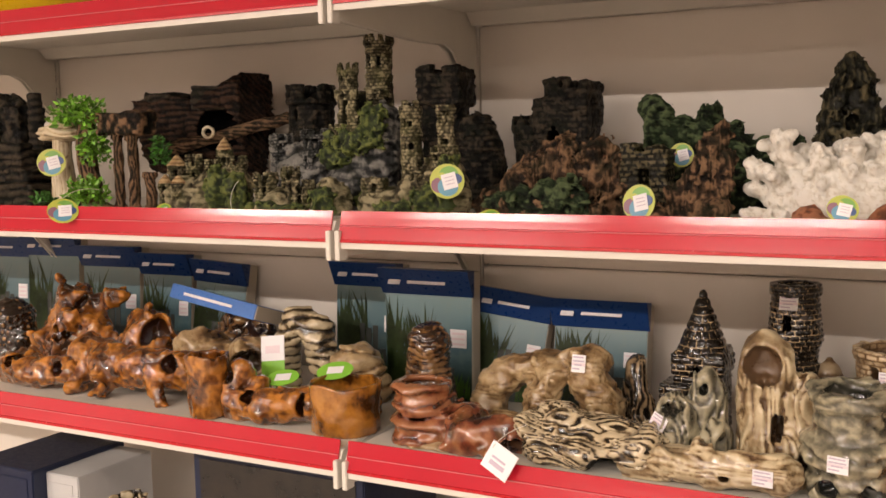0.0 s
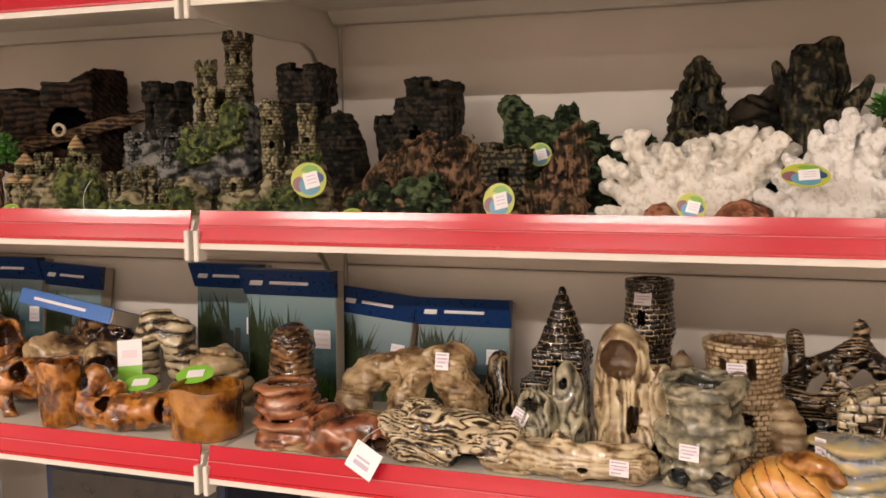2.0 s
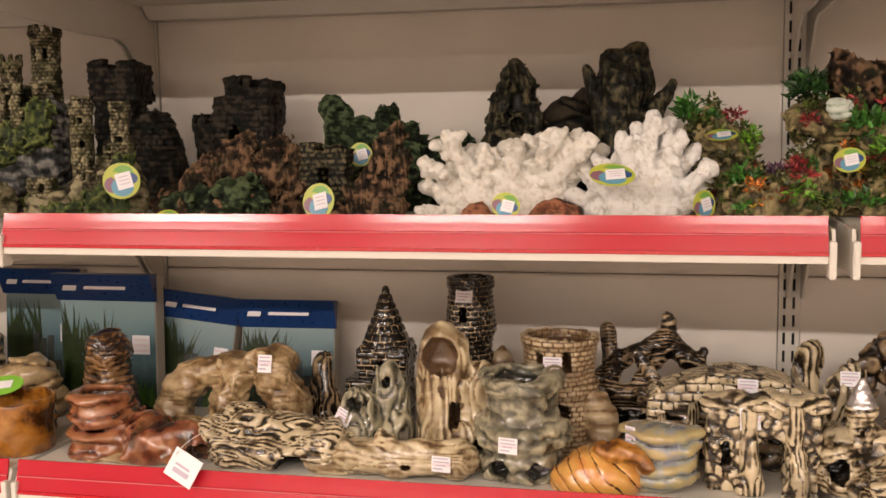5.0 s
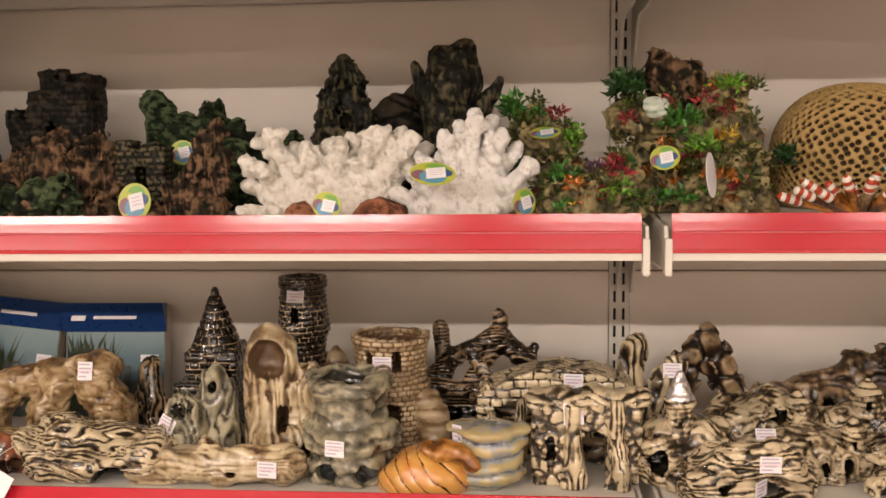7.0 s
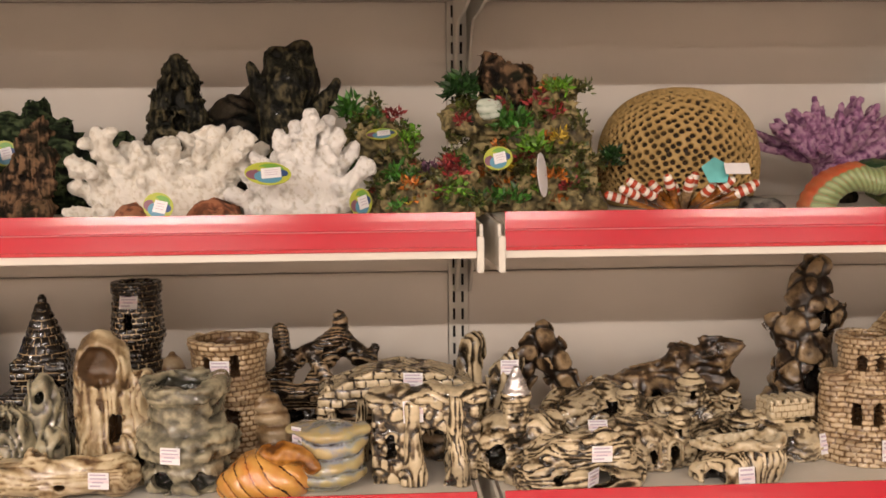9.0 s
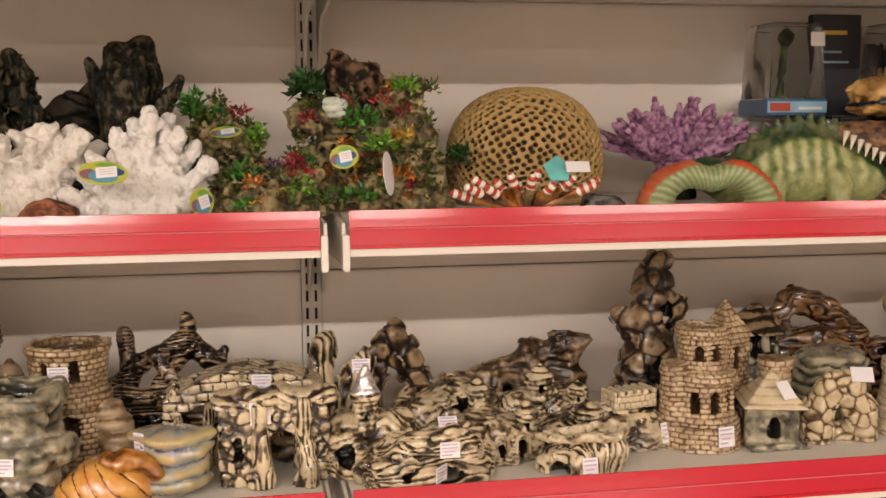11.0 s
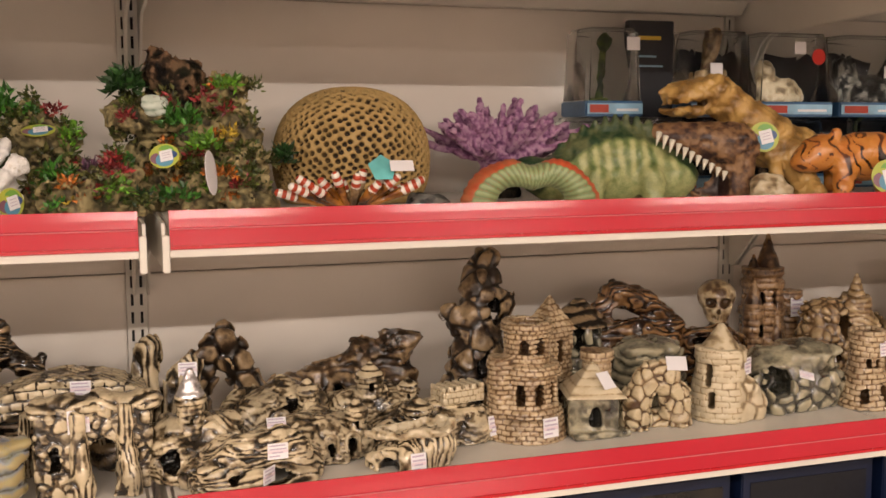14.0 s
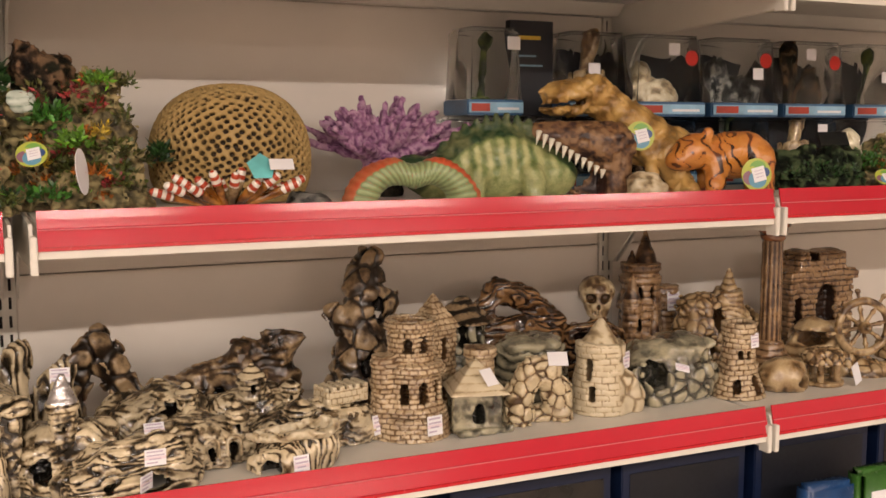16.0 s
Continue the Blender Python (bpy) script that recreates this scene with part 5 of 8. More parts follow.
t, b = limbs_on(1.435, 1.71, S2, "dark brown twisted root arch with a round knot hole", [
    (((-0.07, 0, 0.06), (-0.055, 0, 0.12), (-0.03, 0, 0.16)), 0.022, 0.018), (((-0.035, 0, 0.158), (0.02, 0, 0.14), (0.07, 0, 0.10), (0.085, 0, 0.03)), 0.020, 0.018), (((-0.06, -0.01, 0.09), (0.0, -0.02, 0.10), (0.06, -0.01, 0.08)), 0.018, 0.018), (((-0.06, 0, 0.0), (-0.05, 0, 0.08)), 0.036, 0.03), (((0.03, 0, 0.0), (0.02, 0, 0.08)), 0.038, 0.034)],
    "umber_glaze", bark(0.012, "x", 15, 0.018), 0.006, holes=((-0.035, 0.130, 0.014, 0.013, 0.03),), name="root_arch")
t, b = limbs_on(1.365, 1.515, S2, "cream cobblestone arch ornament with dark joints", [
    (((-0.032, 0, 0), (-0.03, 0, 0.04), (-0.012, 0, 0.072)), 0.020, 0.018), (((0.034, 0, 0), (0.030, 0, 0.04), (0.012, 0, 0.072)), 0.020, 0.018), (((-0.01, 0, 0.075), (0.012, 0, 0.075)), 0.018, 0.018), (((-0.03, 0.015, 0.0), (0.03, 0.015, 0.0)), 0.02, 0.02)],
    "cream_glaze", cobbles(0.019, 8, 0.09), 0.006, name="stone_arch", part_name="stonework", vox=0.0024, bend=0.003)
bm = bmesh.new()
add_box(bm, -0.014, 0.014, -0.012, 0.012, -0.0004, 0.0004)
part("price_sticker", bm, "label_white", t).matrix_basis = pose(0.022, -0.016, 0.092, 40, 0, -22)
t = thing("sandcastle_ornament", 1.482, 1.53, S2, "sand-coloured ceramic castle tower with a pointed roof", "ceramic castle")
b = cast("tower", minus(warped(union(drum(-0.004, 0, 0.0, 0.10, 0.044, 0.033), drum(-0.004, 0, 0.088, 0.102, 0.036), ball(0.038, -0.01, 0.015, 0.026, 0.03, 0.028), ball(0.03, -0.015, 0.045, 0.018, 0.022, 0.014), k=0.008), 0.02, 0.002), window(-0.004, 0, -150, 0.065, 0.006, 0.014, 0.034), window(-0.004, 0, -140, 0.03, 0.005, 0.010, 0.034)), (-0.056, 0.068, -0.05, 0.05, 0.105), "sand_glaze", t, either(bricks(0.020, 0.0085, (0, 0, 0.04), 7), cobbles(0.024, 3), lambda x, y, z: step(x, 0.0, 0.012)), 0.002, 0.0024)
cast("roof", drum(-0.004, 0, 0.100, 0.138, 0.030, 0.003), (-0.04, 0.03, -0.034, 0.034, 0.14), "sand_glaze", t, rough_relief(0.014, 1), 0.0015, 0.0024, "pointed sandy roof", low=0.098)
sticker(t, b, 0.024, 0.078, 0.020, 0.024)


def skull(x, y, z, label):
    """A small ceramic skull, one plain casting."""
    f = union(ball(0, 0, 0.052, 0.034, 0.038, 0.030), ball(0, -0.018, 0.030, 0.024, 0.022, 0.022), ball(0, -0.02, 0.014, 0.017, 0.016, 0.013), k=0.008)
    f = minus(f, ball(-0.014, -0.036, 0.043, 0.0105, 0.022, 0.0095), ball(0.014, -0.036, 0.043, 0.0105, 0.022, 0.0095), ball(0, -0.042, 0.027, 0.0045, 0.014, 0.007), *[block(-0.012 + 0.006 * i, -0.036, 0.016, 0.0008, 0.004, 0.007) for i in range(5)])
    ob = cast("skull_ornament", f, (-0.042, 0.042, -0.05, 0.045, 0.085), "cream_glaze", None, rough_relief(0.016, 2), 0.0015, 0.0022)
    ob.matrix_world = pose(x, y, z, 0, 0, -26) @ Matrix.Scale(0.90, 4)
    return tagged(ob, label, "skull ornament")


t, b = rock_on(1.560, 1.68, S2, "brown glazed hollow stump with a dark round mouth", 0.135, 0.10, 0.100, "umber_glaze", bark(0.016, "x", 8), 0.006, holes=((-0.025, 0.055, 0.026, 0.034, 0.04), (0.045, 0.065, 0.015, 0.022, 0.04)), blobs=((0, 0.01, 0.075, 0.05, 0.045, 0.028),), seed=14, name="stump_ornament", part_name="stump")
skull(1.590, 1.715, S2 + 0.0975, "small cream ceramic skull resting on a stump")
t = thing("castle_ornament", 1.705, 1.745, S2, "brown glazed ceramic castle with stepped towers", "ceramic castle")
keep = union(drum(-0.005, 0, 0, 0.175, 0.042, 0.030), drum(-0.005, 0, 0.105, 0.114, 0.040), drum(-0.005, 0, 0.150, 0.160, 0.036), drum(-0.005, 0, 0.172, 0.182, 0.034), drum(-0.036, -0.02, 0, 0.125, 0.020, 0.016), drum(0.046, 0, 0, 0.135, 0.022, 0.020), drum(0.046, 0, 0.128, 0.140, 0.024), drum(0.0, -0.036, 0, 0.060, 0.014), k=0.004)
b = cast("keep", minus(keep, *[window(-0.005, 0, a, z, 0.004, 0.010, 0.034) for a in (-125, -85) for z in (0.078, 0.132)]), (-0.062, 0.075, -0.06, 0.055, 0.19), "castle_glaze", t, both(strata(0.013, 0.004, 4), bricks(0.016, 0.010, (0, 0, 0.040)), 0.5), 0.003, 0.0026)
for cx_, z0_, z1_, r_, yy_ in ((0.004, 0.180, 0.238, 0.022, 0.0), (-0.024, 0.180, 0.205, 0.012, 0.0), (-0.036, 0.123, 0.165, 0.016, -0.02), (0.0, 0.058, 0.125, 0.012, -0.036)):
    cast("roof", drum(cx_, yy_, z0_, z1_, r_, 0.002), (cx_ - r_ - 0.002, cx_ + r_ + 0.002, yy_ - r_ - 0.002, yy_ + r_ + 0.002, z1_), "castle_glaze", t, rough_relief(0.012, 3), 0.002, 0.0026, low=z0_ - 0.001)
sticker(t, b, 0.048, 0.115, 0.026, 0.032)
t, b = rock_on(1.618, 1.56, S2, "grey and cream glazed rock cave with a stone rim", 0.185, 0.125, 0.098, "grey_glaze", either(rough_relief(0.03, 3), cobbles(0.022, 6), lambda x, y, z: step(0.07 - z + 0.6 * (0.0 - y) * 0.2, 0.0, 0.02)), 0.006, holes=((-0.055, 0.048, 0.022, 0.022, -0.01), (0.035, 0.075, 0.007, 0.007, -0.02)), blobs=((0.02, 0, 0.082, 0.055, 0.045, 0.018), (-0.05, -0.02, 0.03, 0.04, 0.045, 0.05)), seed=16, name="rock_cave", bend=0.006)
sticker(t, b, -0.01, 0.055, 0.024, 0.012, -20)
sticker(t, b, 0.062, 0.072, 0.016, 0.020)
t = thing("tower_ornament", 1.722, 1.515, S2, "brown and cream ceramic tower on a flared rocky foot", "ceramic tower")
b = cast("tower", minus(warped(union(drum(0, 0, 0.045, 0.112, 0.026, 0.023), drum(0, 0, 0.100, 0.116, 0.026), drum(0, 0, 0.045, 0.052, 0.030), drum(0, 0, 0, 0.05, 0.042, 0.026), k=0.004), 0.03, 0.002), drum(0, 0, 0.105, 0.13, 0.018), window(0, 0, -120, 0.066, 0.0045, 0.006, 0.024), window(0, 0, -85, 0.066, 0.0045, 0.006, 0.024), window(0, 0, -70, 0.018, 0.010, 0.010, 0.03), window(0, 0, -130, 0.016, 0.007, 0.008, 0.03)), (-0.05, 0.05, -0.05, 0.05, 0.118), "brick_glaze", t, bricks(0.013, 0.008, (0, 0, 0.026)), 0.003, 0.0022)
sticker(t, b, 0.010, 0.090, 0.018, 0.022)
t = thing("castle_ornament", 1.808, 1.665, S2, "tan ceramic castle rock with pointed spires and arches", "ceramic castle")
b = cast("rock", minus(warped(union(ball(-0.03, 0, 0.05, 0.065, 0.045, 0.075), ball(0.05, 0, 0.04, 0.045, 0.04, 0.07), drum(0.01, -0.01, 0, 0.14, 0.036, 0.022), ball(-0.045, 0, 0.115, 0.04, 0.03, 0.02), k=0.012), 0.03, 0.006), cave(-0.028, 0.095, 0.013, 0.022, 0.04), cave(0.052, 0.10, 0.010, 0.018, 0.04), cave(-0.055, 0.05, 0.014, 0.022, 0.03)), (-0.105, 0.105, -0.055, 0.055, 0.155), "tan_glaze", t, either(strata(0.011, 0.012, 6), cobbles(0.016, 3), lambda x, y, z: step(0.0 - x, 0, 0.02)), 0.004, 0.003)
cast("spire", drum(0.01, -0.01, 0.125, 0.178, 0.020, 0.002), (-0.015, 0.035, -0.035, 0.015, 0.18), "tan_glaze", t, strata(0.01, 0.004), 0.002, 0.0024, low=0.12)
t = thing("column_ornament", 1.880, 1.62, S2, "brown and cream ceramic column with fluted shaft", "ceramic column")
cast("shaft", union(drum(0, 0, 0.045, 0.24, 0.017, 0.0155), k=0.004), (-0.022, 0.022, -0.022, 0.022, 0.24), "castle_glaze", t, lambda x, y, z: np.abs(np.sin(np.arctan2(y, x) * 6)), 0.003, 0.0022, low=0.04)
cast("capital", union(drum(0, 0, 0.225, 0.262, 0.018, 0.030), drum(-0.008, 0, 0.250, 0.268, 0.034)), (-0.046, 0.036, -0.036, 0.036, 0.27), "rust_glaze", t, strata(0.012, 0.002), 0.002, 0.0024, "dark red capital", low=0.225)
cast("plinth", union(drum(0, 0, 0, 0.03, 0.036), drum(0, 0, 0.025, 0.055, 0.032, 0.022)), (-0.04, 0.04, -0.04, 0.04, 0.055), "castle_glaze", t, strata(0.011, 0.002), 0.002, 0.0024)
t = thing("arch_ruin", 2.050, 1.70, S2, "brown ceramic ruined triumphal arch with cornices", "ceramic arch")
b = cast("wall", minus(union(block(0, 0, 0.078, 0.075, 0.026, 0.08), block(0, 0, 0.150, 0.080, 0.032, 0.008), block(0.0, 0, 0.172, 0.055, 0.026, 0.018), ball(-0.04, 0, 0.185, 0.02, 0.026, 0.012), ball(0.03, 0, 0.186, 0.024, 0.026, 0.010), k=0.004), window(0.01, 0, -90, 0.085, 0.024, 0.025, 0.0, -9), window(-0.055, 0, -90, 0.08, 0.010, 0.024, 0.0, -9), window(-0.02, 0, -90, 0.182, 0.012, 0.006, 0, -9)), (-0.085, 0.085, -0.036, 0.036, 0.20), "castle_glaze", t, bricks(0.018, 0.010), 0.003, 0.0026)
t, b = rock_on(1.815, 1.515, S2, "grey-tan ceramic fish-shaped cave with an open mouth", 0.095, 0.07, 0.056, "tan_glaze", rough_relief(0.022, 5), 0.004, holes=((0.022, 0.018, 0.024, 0.012, 0.0, 0.4),), seed=18, name="fish_cave", bend=0.005)
t = thing("temple_ruin", 1.898, 1.515, S2, "small tan ceramic round temple ruin with columns", "ceramic temple")
cast("roof", warped(union(ball(0, 0, 0.048, 0.034, 0.03, 0.014), drum(0, 0, 0.036, 0.046, 0.034)), 0.02, 0.003), (-0.04, 0.04, -0.04, 0.04, 0.064), "tan_glaze", t, cobbles(0.012), 0.003, 0.0024, low=0.034)
for a in range(5):
    cx_, cy_ = 0.025 * math.cos(a * 1.2566 - 1.2), 0.025 * math.sin(a * 1.2566 - 1.2)
    cast("column", drum(cx_, cy_, 0, 0.038, 0.0055), (cx_ - 0.007, cx_ + 0.007, cy_ - 0.007, cy_ + 0.007, 0.038), "tan_glaze", t, None, 0, 0.0022)
cast("base", drum(0, 0, 0, 0.008, 0.034), (-0.036, 0.036, -0.036, 0.036, 0.01), "tan_glaze", t, rough_relief(0.01), 0.001, 0.0026)
tg = part("hang_tag", box_bm(-0.011, 0.011, -0.0005, 0.0005, -0.016, 0.016), "label_white", t, "small white card price tag")
tg.matrix_basis = pose(0.040, -0.034, 0.020, -10, -14, 20)
t = thing("ship_wheel", 2.005, 1.535, S2, "tan ceramic ship wheel standing on a rocky foot", "ceramic wheel", rz=-18)
ring = lambda r, rr: (lambda x, y, z: np.sqrt((np.sqrt(x ** 2 + (z - 0.082) ** 2) - r) ** 2 + (y * 1.0) ** 2) - rr)
cast("rim", ring(0.044, 0.0065), (-0.055, 0.055, -0.01, 0.01, 0.135), "tan_glaze", t, rough_relief(0.012, 1), 0.001, 0.002, low=0.02)
cast("hub", union(rod((0, -0.008, 0.082), (0, 0.008, 0.082), 0.011), ball(0, -0.016, 0.082, 0.006)), (-0.013, 0.013, -0.025, 0.02, 0.096), "tan_glaze", t, None, 0, 0.002, low=0.068)
for i in range(8):
    a = i * math.pi / 4 + 0.2
    ca, sa = math.cos(a), math.sin(a)
    e0, e1 = (ca * 0.009, 0, 0.082 + sa * 0.009), (ca * 0.062, 0, 0.082 + sa * 0.062)
    cast("spoke", union(rod(e0, e1, 0.0036, 0.0028), ball(e1[0], 0, e1[2], 0.005), ball(ca * 0.03, 0, 0.082 + sa * 0.03, 0.0048)), (min(e0[0], e1[0]) - 0.007, max(e0[0], e1[0]) + 0.007, -0.007, 0.007, max(e0[2], e1[2]) + 0.006), "tan_glaze", t, None, 0, 0.002, low=min(e0[2], e1[2]) - 0.006)
cast("foot", warped(union(ball(0, 0.005, 0.0, 0.055, 0.035, 0.03), ball(-0.03, 0.01, 0.02, 0.022, 0.022, 0.03), k=0.008), 0.02, 0.005), (-0.065, 0.065, -0.04, 0.045, 0.055), "tan_glaze", t, cobbles(0.018, 4), 0.004, 0.0028)
t, b = rock_on(1.965, 1.60, S2, "tan ceramic barrel-shaped cave", 0.12, 0.08, 0.10, "tan_glaze", strata(0.02, 0.008, 4), 0.004, holes=((-0.03, 0.06, 0.03, 0.012, 0.0),), seed=22)
t, b = rock_on(2.10, 1.52, S2, "tan ceramic rock ornament with arches", 0.12, 0.08, 0.11, "tan_glaze", cobbles(0.02, 4), 0.005, holes=((-0.02, 0.05, 0.02, 0.02, 0.0),), seed=23)


# ======== upper shelf: painted resin ========
t = thing("temple_ruin", -1.16, 1.58, S1, "dark grey resin temple ruin with stepped plinth", "temple ornament")
b = cast("plinth", warped(union(block(0, 0, 0.02, 0.12, 0.06, 0.02), block(0, 0, 0.05, 0.10, 0.05, 0.018), block(0.02, 0, 0.085, 0.06, 0.045, 0.03), ball(-0.05, 0, 0.10, 0.06, 0.045, 0.04), k=0.006), 0.03, 0.004), (-0.13, 0.13, -0.065, 0.065, 0.15), "black_resin", t, strata(0.014, 0.008, 3), 0.005, 0.0035)
cast("arch", warped(minus(union(block(-0.01, 0, 0.13, 0.075, 0.03, 0.05), ball(-0.02, 0, 0.175, 0.08, 0.03, 0.03), k=0.01), cave(-0.02, 0.13, 0.04, 0.035, 0.06)), 0.03, 0.005), (-0.11, 0.08, -0.04, 0.04, 0.205), "black_resin", t, rough_relief(0.014, 4), 0.006, 0.0035, low=0.08)
cast("turret", drum(0.075, 0, 0.10, 0.205, 0.014, 0.012), (0.055, 0.095, -0.02, 0.02, 0.205), "black_resin", t, strata(0.014, 0.003), 0.003, 0.003, low=0.09)

t = thing("planted_column", -0.895, 1.50, S1, "beige broken column wound with bright green plastic ivy", "column ornament")
cast("column", warped(union(drum(-0.035, 0, 0, 0.12, 0.020, 0.015), k=0.004), 0.03, 0.004), (-0.06, -0.01, -0.025, 0.025, 0.12), "sand_glaze", t, bark(0.008, "z", 1), 0.002, 0.0026)
cast("capital", warped(union(ball(-0.035, 0, 0.128, 0.042, 0.034, 0.013), ball(-0.03, 0, 0.140, 0.026, 0.024, 0.010), k=0.006), 0.02, 0.004), (-0.085, 0.015, -0.04, 0.04, 0.16), "sand_glaze", t, strata(0.010, 0.006), 0.003, 0.0026, low=0.11)
cast("stump", warped(rod((0.03, 0, 0), (0.025, 0, 0.15), 0.018, 0.013), 0.03, 0.006), (0.0, 0.06, -0.025, 0.025, 0.165), "bark_resin", t, bark(0.009, "z", 2), 0.003, 0.003)
leaves("leaves", t, 260, 0.018, (0.02, -0.01, 0.155, 0.05, 0.03, 0.03), "leaf_lime", 3, 0.1, 1.5)
leaves("leaves", t, 160, 0.018, (0.055, -0.01, 0.10, 0.022, 0.025, 0.05), "leaf_lime", 4, -0.3, 1.5)
leaves("leaves", t, 170, 0.018, (0.045, -0.025, 0.022, 0.04, 0.02, 0.03), "leaf_lime", 5, 0.5, 1.5)
leaves("leaves", t, 60, 0.016, (-0.055, -0.02, 0.014, 0.025, 0.02, 0.012), "leaf_green", 6, 0.5, 1.5)
cast("base", warped(union(ball(-0.035, 0, 0, 0.034, 0.03, 0.02), ball(0.035, 0, 0, 0.04, 0.03, 0.014)), 0.02, 0.004), (-0.08, 0.085, -0.04, 0.04, 0.03), "plant_rock", t, rough_relief(0.012), 0.004, 0.003)
hang_tag(t, -0.012, -0.045, 0.080, 82, 0, 40, 0.026)
tg = hang_tag(t, 0.080, -0.108, 0.006, 66, 10, 36, 0.027, 0.85)
thread_loop(t, [(0.080, -0.105, 0.026), (0.095, -0.09, 0.044), (0.10, -0.05, 0.036)])

t = thing("column_ruin", -0.773, 1.50, S1, "dark grey resin ruin of columns under a carved beam", "column ornament")
for cx_, h_ in ((-0.028, 0.125), (0.006, 0.122), (0.040, 0.062)):
    cast("column", warped(union(drum(cx_, 0, 0, h_, 0.0085, 0.0075), drum(cx_, 0, 0, 0.008, 0.011), drum(cx_, 0, h_ - 0.008, h_, 0.011)), 0.02, 0.002, int(h_ * 999)), (cx_ - 0.02, cx_ + 0.02, -0.02, 0.02, h_), "bark_resin", t, bark(0.006, "z", 2), 0.002, 0.0026)
cast("beam", warped(union(block(-0.008, 0, 0.136, 0.044, 0.020, 0.012), block(-0.008, 0, 0.152, 0.048, 0.022, 0.006)), 0.02, 0.003), (-0.065, 0.05, -0.03, 0.03, 0.165), "bark_resin", t, rough_relief(0.009, 2), 0.004, 0.0026, low=0.12)
leaves("leaves", t, 70, 0.016, (0.045, 0.02, 0.09, 0.012, 0.015, 0.03), "leaf_green", 9, 0.2, 1.6)

t = thing("shipwreck", -0.800, 1.71, S1, "dark brown resin shipwreck with broken hull and fallen mast", "shipwreck ornament")
hull = lambda x, y, z: np.maximum(np.maximum(np.sqrt((y / 0.05) ** 2 + ((z - 0.15 - 0.8 * (x - 0.02) ** 2) / 0.105) ** 2) * 0.05 - 0.05, z - 0.185 - 0.9 * np.abs(x - 0.0) * step(x, 0.02, 0.06) * 0.4), np.abs(x) - 0.12)
b = cast("hull", minus(warped(hull, 0.03, 0.006), ball(0.07, -0.02, 0.13, 0.05, 0.06, 0.045), ball(-0.02, 0, 0.20, 0.09, 0.035, 0.04)), (-0.135, 0.135, -0.06, 0.06, 0.215), "hull_resin", t, bark(0.011, "x", 3, 0.005), 0.004, 0.0035)
cast("cabin", warped(union(block(0.06, 0.0, 0.185, 0.05, 0.045, 0.02, 6), block(-0.07, 0, 0.185, 0.035, 0.04, 0.012, -4)), 0.03, 0.004), (-0.12, 0.125, -0.06, 0.06, 0.215), "black_resin", t, strata(0.012, 0.004), 0.004, 0.0035, low=0.155)
cast("mast", warped(rod((-0.02, -0.06, 0.098), (0.21, -0.03, 0.145), 0.012, 0.009), 0.03, 0.003), (-0.04, 0.225, -0.08, -0.01, 0.16), "bark_resin", t, bark(0.008, "x"), 0.002, 0.003, low=0.08)
cast("rope_coil", lambda x, y, z: np.sqrt((np.sqrt((x - 0.07) ** 2 + (z - 0.125) ** 2) - 0.009) ** 2 + (y + 0.07 - 0.3 * (x - 0.07)) ** 2) - 0.0028, (0.05, 0.095, -0.08, -0.06, 0.15), "sand_glaze", t, strata(0.004, 0.001), 0.001, 0.002, "pale rope coil", low=0.09)


def resin_castle(x, y, label, towers, base, seed, rock="stone_resin", moss=(), brick="stone_resin", extra=(), vox=0.0022, stone=0.0075):
    """Resin castle: a rocky foot, round towers [(x, y, z0, z1, r, merlons, cone)], moss clumps."""
    t = thing("castle_ornament", x, y, S1, label, "castle ornament")
    w, d, h, blobs = base
    cast("rock", warped(union(*[ball(*q) for q in blobs], *extra, k=0.010), 0.025, 0.007, seed), (-w / 2, w / 2, -d / 2, d / 2, h), rock, t, both(rough_relief(0.012, seed), strata(0.012, 0.012, seed), 0.5), 0.006, 0.003)
    for tx, ty, z0, z1, r, n, roof in towers:
        wins = [(a, z0 + (z1 - z0) * q, r * 0.2, r * 0.28) for a in (-110, -60) for q in (0.45, 0.75)]
        cast("tower", tower(tx, ty, z0, z1, r, r * 0.92, n, wins, 1.16, 0.014 if r > 0.012 else 0.008, not roof), (tx - r * 1.3, tx + r * 1.3, ty - r * 1.3, ty + r * 1.3, z1), brick, t, both(bricks(stone, 0.005, (tx, ty, r), seed), rough_relief(0.006, seed), 0.55), 0.0035, vox, low=z0)
        if roof:
            cast("tower_roof", drum(tx, ty, z1, z1 + roof, r * 1.2, 0.001), (tx - r * 1.3, tx + r * 1.3, ty - r * 1.3, ty + r * 1.3, z1 + roof), "tan_glaze", t, strata(0.006, 0.001), 0.001, vox, "ochre cone roof", low=z1 - 0.001)
    for k, q in enumerate(moss):
        cast("moss", warped(ball(*q), 0.012, 0.007, seed + k), (q[0] - q[3] - 0.006, q[0] + q[3] + 0.006, q[1] - q[4] - 0.006, q[1] + q[4] + 0.006, q[2] + q[5] + 0.006), "green_moss", t, rough_relief(0.006, seed + k), 0.006, 0.0026, "green flocked moss", low=max(0.0, q[2] - q[5] - 0.006))
    return t


